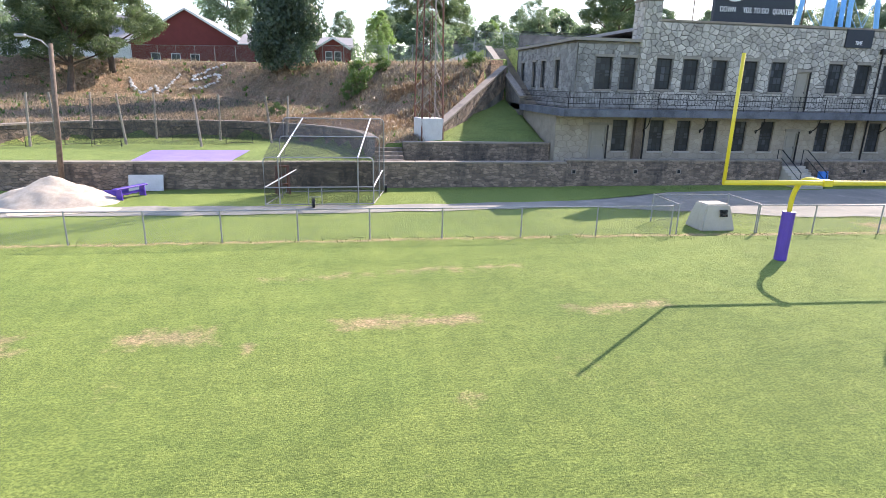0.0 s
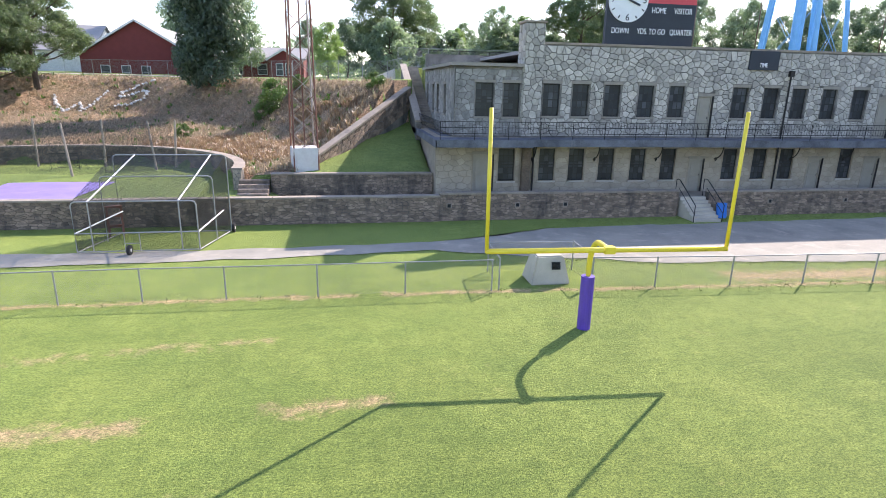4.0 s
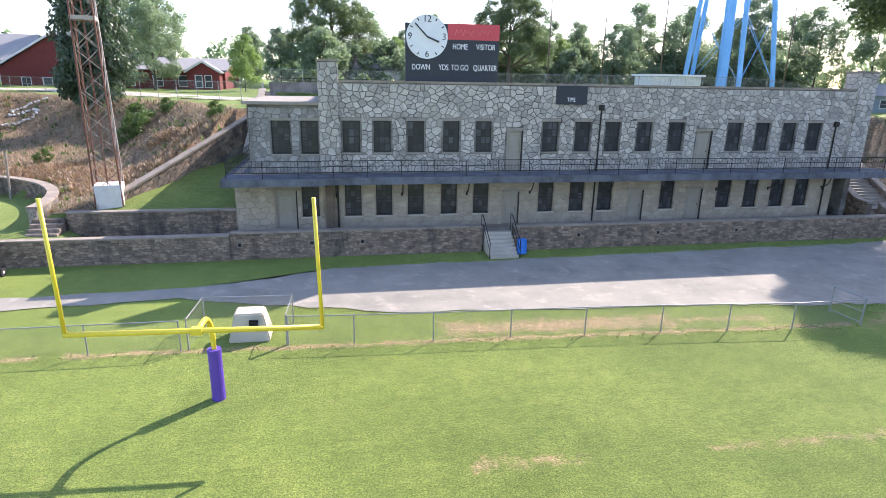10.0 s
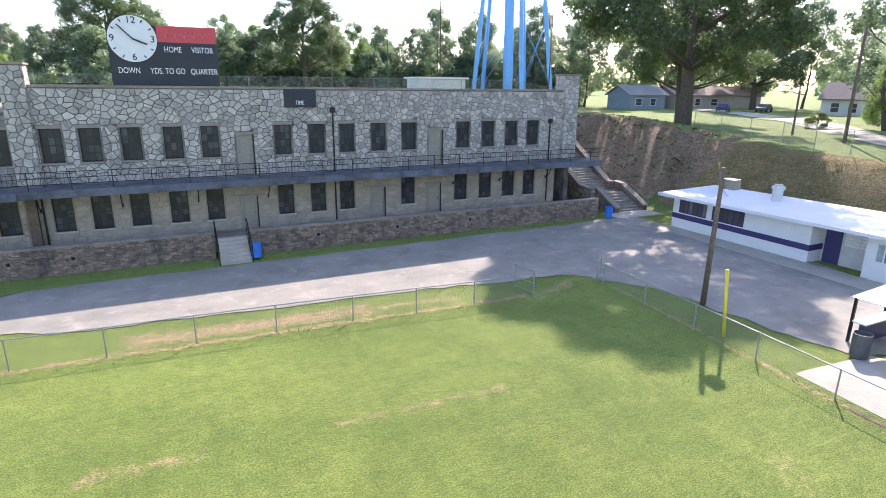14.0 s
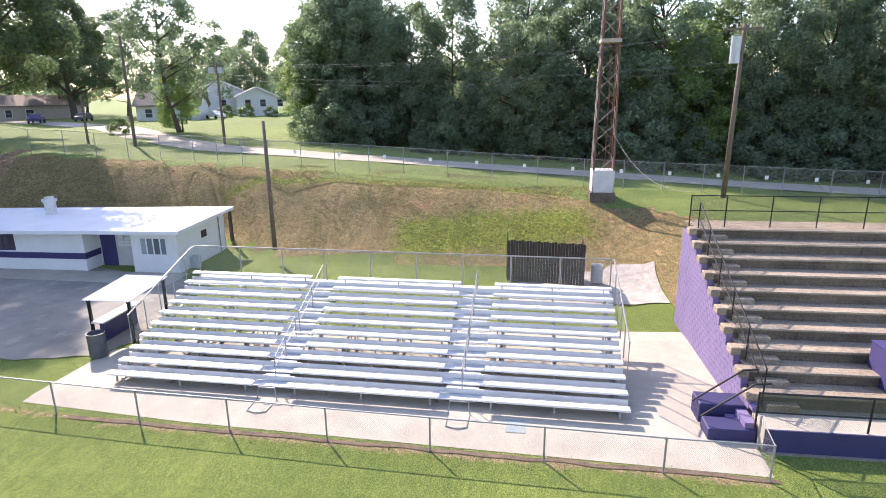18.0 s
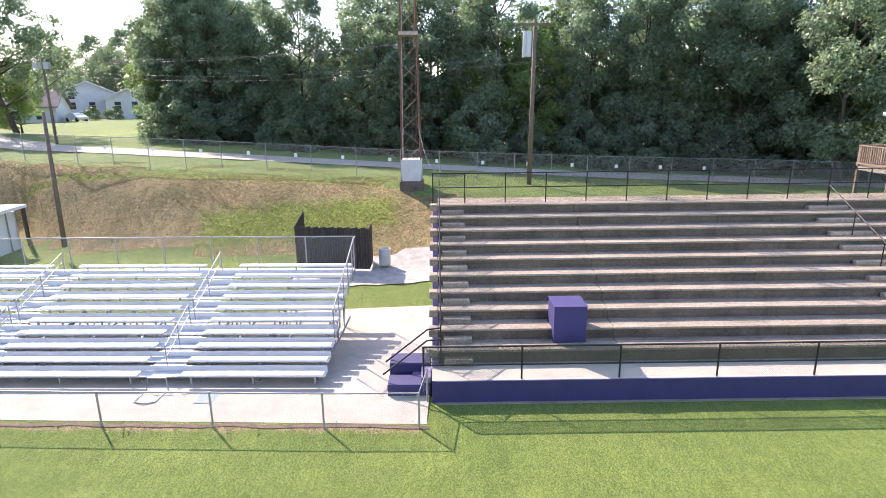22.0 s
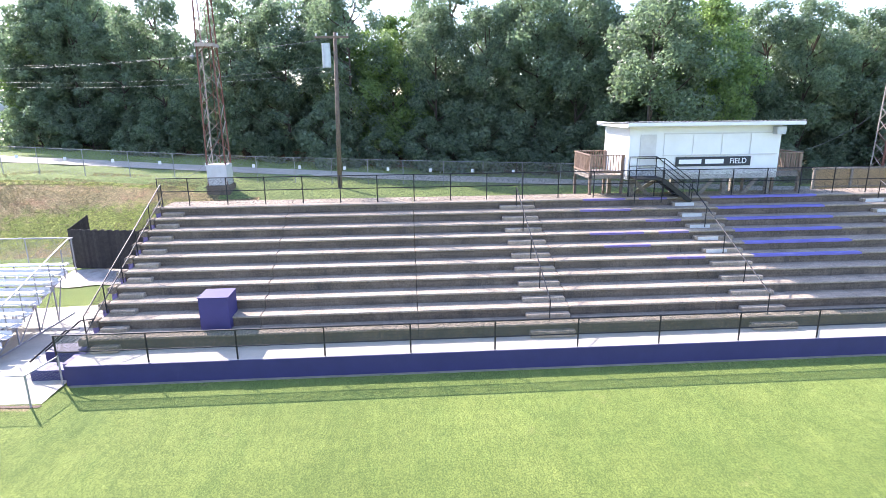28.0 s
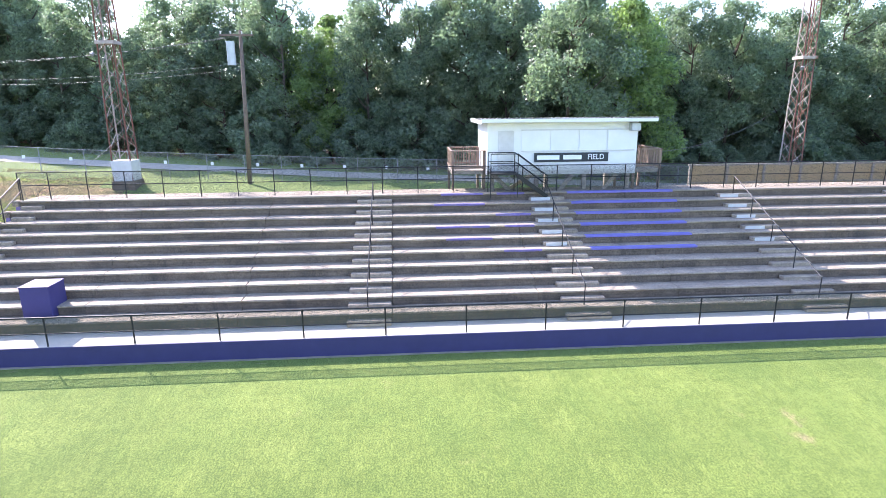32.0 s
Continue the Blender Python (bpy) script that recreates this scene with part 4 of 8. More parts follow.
cells = stone_cells(17.7, 53.1, 1.1, 4.2, 0.66, 0.30, [(a - 0.08, b + 0.08, c - 0.12, d + 0.12) for a, b, c, d in lo_holes], rng, 0.012, 0.34)
lay_stones(cells, front, wall_lo, M["ashlar_o"], M["ashlar"], rng, (0.003, 0.010), 260, lambda p: abs(p[0][0] - 24), "stone_block")
cells = stone_cells(12.5, 17.6, 1.1, 4.2, 0.55, 0.34, [(a - 0.08, b + 0.08, c - 0.12, d + 0.12) for a, b, c, d in lw_holes], rng, 0.025, 0.3)
lay_stones(cells, front, wing_lo, M["ashlar_o"], M["ashlar"], rng, (0.008, 0.025), 0, None, "stone_block")
cells = stone_cells(34.6, 46.8, 4.6, 8.4, 0.46, 0.32, [(a - 0.06, b + 0.06, c - 0.1, d + 0.1) for a, b, c, d in side_holes], rng, 0.02, 0.5)
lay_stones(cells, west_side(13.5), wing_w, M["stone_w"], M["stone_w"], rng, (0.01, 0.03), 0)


def pane_grid(cols, rows, w, h):
    bm = bmesh.new()
    bm_box(bm, (0.014, 0.0, 0.014), (w / cols - 0.014, 0.012, h / rows - 0.014))
    return to_mesh("pane", bm, M["glass"])


def add_window(parent, u0, u1, v0, v1, place_m, cols, rows, lintel=0.18, sill=True, cover=False):
    """A steel window in its opening: frame, muntins and single panes, with a stone lintel and sill."""
    w, h = u1 - u0, v1 - v0
    win = part("window_frame", boxes(((0, 0.12, 0), (0.05, 0.2, h)), ((w - 0.05, 0.12, 0), (w, 0.2, h)), ((0.05, 0.12, 0), (w - 0.05, 0.2, 0.05)), ((0.05, 0.12, h - 0.05), (w - 0.05, 0.2, h)), ((0.05, 0.11, h * 0.5 - 0.03), (w - 0.05, 0.19, h * 0.5 + 0.03))), M["frame_w"], parent)
    win.matrix_local = place_m
    iw, ih = w - 0.1, h - 0.1
    bars = [((0.05 + iw * i / cols - 0.02, 0.135, 0.05), (0.05 + iw * i / cols + 0.02, 0.165, h - 0.05)) for i in range(1, cols)]
    bars += [((0.05, 0.133, 0.05 + ih * j / rows - 0.02), (w - 0.05, 0.167, 0.05 + ih * j / rows + 0.02)) for j in range(1, rows) if abs(j / rows - 0.5) > 0.02]
    part("muntins", boxes(*bars), M["frame_w"], win)
    key = (cols, rows, round(w, 1), round(h, 1))
    if key not in PANES:
        PANES[key] = pane_grid(cols, rows, iw, ih)
    for i in range(cols):
        for j in range(rows):
            share("pane", PANES[key], win, Matrix.Translation((0.05 + iw * i / cols, 0.145, 0.05 + ih * j / rows)))
    # Black sheet stands in for the dark room; covered windows get dark grey.
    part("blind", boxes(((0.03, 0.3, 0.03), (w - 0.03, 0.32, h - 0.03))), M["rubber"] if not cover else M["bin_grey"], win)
    if sill:
        part("sill", boxes(((-0.08, -0.09, -0.1), (w + 0.08, 0.14, 0.0))), M["sill"] if v0 < 3 else M["stone_trim"], win)
    part("lintel", boxes(((-0.1, -0.055, h), (w + 0.1, 0.13, h + lintel))), M["stone_trim"], win)
    return win


PANES = {}
for a, b in UP_X:
    add_window(fh, a, b, *UZ, Matrix.Translation((a - 36, 0, UZ[0] - 1.1)), 3, 4)
for a, b in LO_X:
    add_window(fh, a, b, *LZ, Matrix.Translation((a - 36, 0, LZ[0] - 1.1)), 3, 5, 0.12, cover=31 < a < 37)
for a, b, c, d in wu_holes:
    add_window(fh, a, b, c, d, Matrix.Translation((a - 36, 0, c - 1.1)), 3, 5, 0.16)
for a, b, c, d in side_holes:
    add_window(fh, a, b, c, d, Matrix.Translation((13.5 - 36, b - FY, c - 1.1)) @ pose(0, 0, 0, 0, 0, -90), 2, 4, 0.14)


def add_door(parent, u0, u1, v0, v1, leaf_open=False):
    w, h = u1 - u0, v1 - v0
    fr = part("door_frame", boxes(((0, 0.06, 0), (0.07, 0.22, h)), ((w - 0.07, 0.06, 0), (w, 0.22, h)), ((0.07, 0.06, h - 0.08), (w - 0.07, 0.22, h))), M["door"], parent)
    fr.matrix_local = Matrix.Translation((u0 - 36, 0, v0 - 1.1))
    bm = bmesh.new()
    bm_bevelbox(bm, (0.07, 0.13, 0.0), (w - 0.07, 0.18, h - 0.08), 0.01)
    bm_bevelbox(bm, (0.2, 0.11, 0.2), (w - 0.2, 0.14, h * 0.45), 0.012)
    bm_bevelbox(bm, (0.2, 0.11, h * 0.52), (w - 0.2, 0.14, h - 0.3), 0.012)
    leaf = part("door", bm, M["door"], fr)
    part("door_handle", tube([(w - 0.16, 0.1, h * 0.45), (w - 0.16, 0.1, h * 0.45 + 0.14)], 0.015, 6), M["iron"], fr)
    part("lintel", boxes(((-0.1, -0.05, h), (w + 0.1, 0.1, h + 0.16))), M["stone_trim"], fr)
    # Dark strip on one side stands in for the shaded gap by the leaf.
    part("jamb", boxes(((w, -0.02, 0.0), (w + 0.07, 0.1, h))), M["iron"], fr)


for a, b in UP_D:
    add_door(fh, a, b, 4.55, 7.08)
for a, b in LO_D[:3]:
    add_door(fh, a, b, 1.1, 3.22)
add_door(fh, 14.75, 15.95, 1.1, 3.5)

# corner towers
for u0, u1, top in ((17.55, 18.65, 10.95), (53.6, 54.9, 11.0)):
    tw = part("tower", boxes(((u0 - 36, -0.22, 3.4 if u0 < 20 else 3.4), (u1 - 36, 1.1, top - 1.1))), M["mortar"], fh)
    for place, w0, w1 in ((lambda u, v, d: Vector((u - 36, -0.22 - d, v - 1.1)), u0, u1), (lambda u, v, d, q=u1: Vector((q - 36 + d, u - FY, v - 1.1)), FY - 0.2, FY + 1.1), (lambda u, v, d, q=u0: Vector((q - 36 - d, u - FY, v - 1.1)), FY - 0.2, FY + 1.1)):
        lay_stones(stone_cells(w0, w1, 4.6, top - 0.05, 0.42, 0.36, [], rng, 0.03), place, tw, M["stone"], M["stone_s"], rng, (0.02, 0.045), 0)
    part("tower_cap", boxes(((u0 - 36.1, -0.32, top - 1.1), (u1 - 35.9, 1.2, top - 1.0))), M["cap"], fh)

# balcony
part("balcony_slab", boxes(((12.2 - 36, -2.05, 3.1), (17.7 - 36, 0.0, 3.38)), ((17.7 - 36, -1.85, 3.12), (56.4 - 36, 0.0, 3.4)), ((12.2 - 36, 0.0, 3.1), (13.5 - 36, 9.0, 3.38))), M["slab"], fh, "dark slate-grey balcony slab")
part("slab_edge", boxes(((12.15 - 36, -2.12, 3.0), (17.75 - 36, -2.05, 3.42)), ((17.75 - 36, -1.92, 3.02), (56.4 - 36, -1.85, 3.44)), ((12.1 - 36, -2.12, 3.0), (12.2 - 36, 9.0, 3.42))), M["slab"], fh)
rp_mesh = to_mesh("rail_post", tube([(0, 0, 0), (0, 0, 1.04)], 0.022, 6), M["iron"])
for i in range(23):
    u = 12.4 + i * 1.95 - 36
    share("rail_post", rp_mesh, fh, Matrix.Translation((u, -1.95 if u < -18.3 else -1.75, 3.38)))
for z in (3.75, 4.08, 4.4):
    part("rail", tube([(12.4 - 36, 7.5, z), (12.4 - 36, -1.95, z), (17.6 - 36, -1.95, z), (17.6 - 36, -1.75, z), (56.3 - 36, -1.75, z)], 0.02, 6), M["iron"], fh)
bm = bmesh.new()
for i in range(0, 230):
    u = 12.5 + i * 0.19 - 36
    yy = -1.95 if u < -18.4 else -1.75
    bm_bar(bm, (u, yy, 3.75), (u, yy, 4.4), 0.012)
for i in range(0, 50):
    bm_bar(bm, (12.4 - 36, -1.9 + i * 0.19, 3.75), (12.4 - 36, -1.9 + i * 0.19, 4.4), 0.012)
tagged(part("balustrade", bm, M["iron"], fh), kind="stuff")
# scrolled lamp brackets under the slab
for u in (22.35, 26.45, 30.6, 36.0, 40.0, 43.9, 47.9, 52.2, 18.35):
    bm = bmesh.new()
    arc = [(0.0, -0.1 - 0.75 * math.sin(a), -0.85 * math.cos(a)) for a in [radians(d) for d in range(0, 91, 15)]]
    bm_tube(bm, arc, 0.035, 6)
    bm_tube(bm, [(0.0, -0.1, -0.85), (0.0, -0.2, -1.0), (0.0, -0.3, -0.9), (0.0, -0.2, -0.8)], 0.04, 6)
    br = part("bracket", bm, M["iron"], fh)
    br.location = (u - 36, 0, 3.0)
# downpipes
for u, z1 in ((18.45, 8.3), (35.05, 8.35), (52.4, 7.4)):
    bm = bmesh.new()
    bm_tube(bm, [(u - 36, -0.12, 0.1), (u - 36, -0.12, z1 - 1.1)], 0.055, 8)
    bm_box(bm, (u - 36.14, -0.24, z1 - 1.1), (u - 35.86, 0.0, z1 - 0.75))
    part("downpipe", bm, M["iron"], fh)
part("buttress", boxes(((17.72 - 36, -0.35, 0.0), (18.2 - 36, 0.0, 3.1))), M["riser"], fh, "dark-stained stone buttress")

# scoreboard on the roof edge
sb = thing("scoreboard", "large black scoreboard with white clock and red panel", "scoreboard", (25.55, 35.2, 9.85))
part("panel", boxes(((-2.87, 0.0, 0.1), (2.83, 0.3, 2.42))), M["board"], sb)
part("upper_panel", boxes(((-2.87, 0.004, 2.42), (-0.35, 0.3, 3.38))), M["board"], sb)
part("red_panel", boxes(((-0.35, 0.0, 2.5), (2.83, 0.3, 3.4))), M["board_red"], sb, "red advertising panel")
bm = bmesh.new()
for i in range(9):
    u = 0.1 + i * 0.25
    bm_tube(bm, [(u, -0.012, 2.75 + 0.16 * (i % 2)), (u + 0.1, -0.012, 3.1), (u + 0.22, -0.012, 2.8 + 0.1 * ((i + 1) % 2))], 0.022, 5)
part("faded_emblem", bm, M["board_red2"], sb)
part("trim", boxes(((-0.35, -0.006, 2.42), (2.83, 0.02, 2.5))), M["board"], sb)
bm = bmesh.new()
ring = [(math.cos(2 * math.pi * i / 48) * 1.24 - 1.6, math.sin(2 * math.pi * i / 48) * 1.24 + 2.62) for i in range(48)]
bm_prism(bm, ring, -0.09, 0.05)
clock = part("clock_face", bm, M["clock_face"], sb, "round white clock face")
for i in range(12):
    a = math.pi / 6 * i
    if i % 3:
        bm = bmesh.new()
        bm_bar(bm, (-1.6 + math.sin(a) * 1.0, -0.1, 2.62 + math.cos(a) * 1.0), (-1.6 + math.sin(a) * 1.16, -0.1, 2.62 + math.cos(a) * 1.16), 0.06)
        part("hour_mark", bm, M["board"], sb)
FACE = pose(0, 0, 0, 90, 0, 0)
for words, u, v in (("12", 0, 0.98), ("3", 1.02, 0), ("6", 0, -0.98), ("9", -1.02, 0)):
    lettering("numeral", words, 0.52, M["board"], sb, Matrix.Translation((-1.6 + u, -0.1, 2.62 + v)) @ FACE)
bm = bmesh.new()
bm_bar(bm, (-1.6, -0.12, 2.62), (-1.6 + 0.72, -0.12, 2.62 - 0.28), 0.09)
part("hour_hand", bm, M["board"], sb)
bm = bmesh.new()
bm_bar(bm, (-1.6, -0.14, 2.62), (-1.6 - 0.72, -0.14, 2.62 + 0.74), 0.07)
part("minute_hand", bm, M["board"], sb)
for words, u, v, size in (("HOME", 0.42, 2.1, 0.46), ("VISITOR", 2.0, 2.1, 0.46), ("DOWN", -1.95, 0.9, 0.46), ("YDS. TO GO", 0.05, 0.9, 0.46), ("QUARTER", 2.0, 0.9, 0.46)):
    ob = lettering("lettering", words, size, M["text_white"], sb, Matrix.Translation((u, -0.02, v)) @ FACE @ Matrix.Diagonal((0.72, 1, 1, 1)))
part("base_frame", boxes(((-2.8, 0.05, -0.05), (2.75, 0.25, 0.1))), M["board"], sb)
tb = thing("time_board", "small black timer board on a stone wall", "scoreboard", (33.0, 34.47, 8.7))
part("panel", boxes(((-1.02, -0.06, 0.0), (1.0, 0.04, 1.12))), M["board"], tb)
lettering("lettering", "TIME", 0.36, M["text_white"], tb, Matrix.Translation((-0.05, -0.075, 0.28)) @ FACE @ Matrix.Diagonal((0.72, 1, 1, 1)))

# terrace, its walls and steps
terrace = boxes(((12.4, 32.55, 0.3), (56.2, 34.55, 1.1)), ((-24, 32.55, 0.3), (3.4, 32.9, 1.15)))
tagged(part("terrace_floor", terrace, M["cap"]), "concrete terrace floor before a stone building", "terrace", kind="structure")


def rubble_wall(name, a, b, z0, z1, thick, label, su=0.36, sv=0.15, singles=0, pick=None, cap=True, jut=0.06, seed=3, both=False):
    """A rubble retaining wall between two plan points with a cap."""
    a, b = Vector((*a, 0)), Vector((*b, 0))
    d = (b - a)
    ln = d.length
    ang = math.degrees(math.atan2(d.y, d.x))
    ob = part(name, boxes(((0, 0.02, z0), (ln, thick, z1))), M["mortar_r"])
    ob.matrix_world = pose(a.x, a.y, 0, 0, 0, ang)
    tagged(ob, label, "wall", kind="structure")
    r = random.Random(seed)
    cells = stone_cells(0, ln, z0, z1, su, sv, [], r, 0.016, 0.45)
    lay_stones(cells, lambda u, v, q: Vector((u, 0.02 - q, v)), ob, M["rubble_o"], M["rubble"], r, (0.015, 0.05), singles, pick)
    if both:
        lay_stones(cells, lambda u, v, q: Vector((u, thick + q, v)), ob, M["rubble_o"], M["rubble"], r, (0.015, 0.05), 0)
    if cap:
        n = max(1, int(ln / 2.2))
        for i in range(n):
            bm = bmesh.new()
            bm_bevelbox(bm, (ln * i / n + 0.006, -jut, z1), (ln * (i + 1) / n - 0.006, thick + jut, z1 + 0.11), 0.02)
            part("cap_stone", bm, M["cap"], ob)
    return ob


rubble_wall("wall_terrace", (12.4, 32.2), (27.0, 32.2), -0.1, 1.5, 0.4, "low rubble-stone terrace wall with a pale cap", singles=260, pick=lambda p: p[0][0], seed=5)
rubble_wall("wall_terrace", (29.0, 32.2), (56.0, 32.2), -0.1, 1.45, 0.4, "low rubble-stone terrace wall with a pale cap", seed=6)
rubble_wall("wall_lower", (-24.0, 31.95), (12.4, 32.1), -0.1, 1.38, 0.42, "long dark rubble-stone retaining wall with a flat cap", singles=260, pick=lambda p: abs(p[0][0] - 26), seed=7)
rubble_wall("wall_upper", (2.9, 35.2), (12.4, 35.2), 0.4, 2.2, 0.4, "dark rubble-stone retaining wall below a lawn", singles=120, pick=lambda p: p[0][0], seed=8)

for u in (5.6, 12.9, 16.9, 19.8, 33.2, 38.6, 44.2):
    vt = thing("wall_vent", "small dark drain opening in a stone wall", "vent", (u, 32.14, 0.88), group="wall drains")
    part("frame", boxes(((-0.14, -0.03, -0.14), (0.14, 0.06, -0.1)), ((-0.14, -0.03, 0.1), (0.14, 0.06, 0.14)), ((-0.14, -0.03, -0.1), (-0.1, 0.06, 0.1)), ((0.1, -0.03, -0.1), (0.14, 0.06, 0.1))), M["cap"], vt)
    part("opening", boxes(((-0.1, 0.0, -0.1), (0.1, 0.05, 0.1))), M["rubber"], vt)
steps = thing("steps", "grey concrete steps with black rails up to a terrace", "steps", (28.0, 32.0, 0))
for i in range(7):
    bm = bmesh.new()
    bm_bevelbox(bm, (-0.85, -1.45 + i * 0.28, 0 if i == 0 else 0.17 * i - 0.02), (0.85, 0.55, 0.17 * (i + 1)), 0.012)
    part("step", bm, M["concrete"], steps)
for s in (-0.92, 0.92):
    bm = bmesh.new()
    bm_tube(bm, [(s, -1.45, 0), (s, -1.45, 1.0), (s, 0.4, 2.2), (s, 0.75, 2.2), (s, 0.75, 1.15)], 0.028, 8)
    bm_tube(bm, [(s, -1.45, 0.5), (s, 0.4, 1.7)], 0.02, 6)
    part("handrail", bm, M["black_steel"], steps)


def barrel(x, y, z, r, h, mat, label, name="barrel", tilt=0.0):
    bm = bmesh.new()
    prof = [(0.0, 0.0), (0.9, 0.0), (1.0, 0.04), (1.0, 0.32), (1.05, 0.34), (1.0, 0.36), (1.0, 0.64), (1.05, 0.66), (1.0, 0.68), (1.0, 0.96), (1.04, 1.0), (0.94, 1.0), (0.9, 0.85), (0.0, 0.85)]
    n = 20
    rings = [[bm.verts.new((r * p * math.cos(2 * math.pi * j / n), r * p * math.sin(2 * math.pi * j / n), h * q)) for j in range(n)] for p, q in prof[1:-1]]
    for a, b in zip(rings, rings[1:]):
        for j in range(n):
            bm.faces.new((a[j], a[(j + 1) % n], b[(j + 1) % n], b[j]))
    bm.faces.new(list(reversed(rings[0])))
    bm.faces.new(rings[-1])
    ob = part(name, bm, mat, smooth=False)
    ob.matrix_world = pose(x, y, z, tilt, 0, 0)
    return tagged(ob, label, "barrel")


barrel(29.2, 31.05, 0.12, 0.29, 0.9, M["blue"], "blue plastic barrel leaning by the steps", tilt=-8)
barrel(56.6, 31.6, 0.02, 0.3, 0.92, M["blue"], "blue plastic barrel by a stone wall")

# stone stairs at the east end: a short lower flight, a landing and a long upper flight
es = thing("stone_stairs", "wide stone stairs with stone side walls climbing a bank", "stairs", (57.0, 32.6, 0))


def flight(x0, x1, y0, z0, n, going, rise):
    for i in range(n):
        bm = bmesh.new()
        bm_bevelbox(bm, (x0, y0 + i * going, z0 + i * rise - 0.35), (x1, y0 + (i + 1) * going + 0.06, z0 + (i + 1) * rise), 0.015)
        part("step", bm, M["cap"], es)


flight(1.7, 4.35, 0.3, 0.0, 7, 0.38, 0.18)
part("landing", boxes(((0.3, 2.9, 0.6), (4.35, 4.1, 1.26))), M["cap"], es)
flight(0.75, 3.65, 3.9, 1.26, 24, 0.30, 0.18)
part("landing", boxes(((-2.0, 11.1, 4.9), (3.65, 12.9, 5.58))), M["cap"], es)
sr = random.Random(61)
for name, x0, prof in (("side_wall", 4.35, [(0.1, 0.42), (3.0, 1.85), (4.0, 1.95), (4.0, -0.3), (0.1, -0.3)]),
                       ("side_wall", 3.65, [(3.8, 1.95), (4.3, 2.0), (11.3, 6.15), (11.3, 3.0), (3.8, -0.2)]),
                       ("side_wall", 1.25, [(0.1, 0.42), (2.7, 1.75), (2.7, -0.3), (0.1, -0.3)]),
                       ("side_wall", 0.3, [(2.7, 1.75), (3.9, 1.9), (9.6, 5.3), (9.6, 1.0), (2.7, -0.2)])):
    bm = bmesh.new()
    bm_prism(bm, prof, x0, x0 + 0.45, "yz")
    w_ = part(name, bm, M["mortar_r"], es)
    tops = [p for p in prof if p[1] > 0.4 and not (p[0] > 9 and p[1] < 4)]
    y0, y1 = tops[0][0], tops[-1][0]
    cells = stone_cells(y0, y1, 0.0, 1.6, 0.34, 0.2, [], sr, 0.02, 0.42)
    top_z = lambda u, q=tops: interp(u, [p[0] for p in q], [p[1] for p in q])
    cells = [[(u, v + top_z(u) - 1.6) for u, v in p] for p in cells]
    lay_stones(cells, lambda u, v, d, q=x0: Vector((q - d, u, v)), w_, M["rubble"], M["rubble"], sr, (0.015, 0.045), 0)
    bm = bmesh.new()
    for (ay, az), (by, bz) in zip(tops, tops[1:]):
        bm_bar(bm, (x0 + 0.22, ay - 0.06, az + 0.03), (x0 + 0.22, by, bz + 0.03), 0.58, 0.13)
    part("coping", bm, M["cap"], es)
bm = bmesh.new()
bm_prism(bm, [(-2.1, 4.0), (-2.1, 6.15), (4.1, 6.15), (4.1, 4.0)], 12.9, 13.3, "xz")
bw = part("end_wall", bm, M["mortar_r"], es)
lay_stones(stone_cells(-2.1, 4.1, 4.6, 6.1, 0.4, 0.24, [], sr, 0.02, 0.42), lambda u, v, d: Vector((u, 12.9 - d, v)), bw, M["rubble"], M["rubble"], sr, (0.015, 0.045), 0)
part("coping", boxes(((-2.15, 12.82, 6.15), (4.15, 13.4, 6.27))), M["cap"], es)
pydata("gate_mesh", [(-0.6, -0.1, 4.5), (-0.6, 8.5, 4.5), (-0.6, 8.5, 5.6), (-0.6, -0.1, 5.6)], [(0, 1, 2, 3)], M["link_g"], es)
tagged(part("pavement", boxes(((57.2, 30.9, -0.1), (61.9, 33.0, 0.05))), M["concrete"]), "pale concrete apron at the foot of stone stairs", "pavement", kind="structure")

# ---- field furniture ----
gp = thing("goal_post", "yellow gooseneck football goal post with a purple padded base", "goal post", (14.58, 16.95, 0), -3.3)
bm = bmesh.new()
arc = [(0, 0, 0), (0, 0, 2.06)] + [(0, -0.66 + 0.66 * math.cos(a), 2.06 + 0.94 * math.sin(a)) for a in [radians(d) for d in range(15, 91, 15)]] + [(0, -0.95, 3.0), (0, -1.36, 3.0)]
bm_tube(bm, arc, 0.085, 14)
part("gooseneck", bm, M["yellow"], gp, smooth=True)
part("crossbar", tube([(-3.54, -1.38, 3.0), (3.54, -1.38, 3.0)], 0.08, 12), M["yellow"], gp, smooth=True)
for s, dx, dy in ((-3.52, -0.03, -0.02), (3.52, -0.07, -0.14)):
    part("upright", tube([(s, -1.38, 2.96), (s + dx, -1.38 + dy, 6.86)], 0.056, 12), M["yellow"], gp, smooth=True)
part("clamp", boxes(((-0.15, -1.49, 2.9), (0.15, -1.27, 3.1))), M["yellow"], gp)
bm = bmesh.new()
bm_tube(bm, [(0, 0, 0.0), (0, 0, 0.03), (0, 0, 1.72), (0, 0, 1.76)], 0.21, 18)
part("pad", bm, M["purple"], gp, "purple padded sleeve")


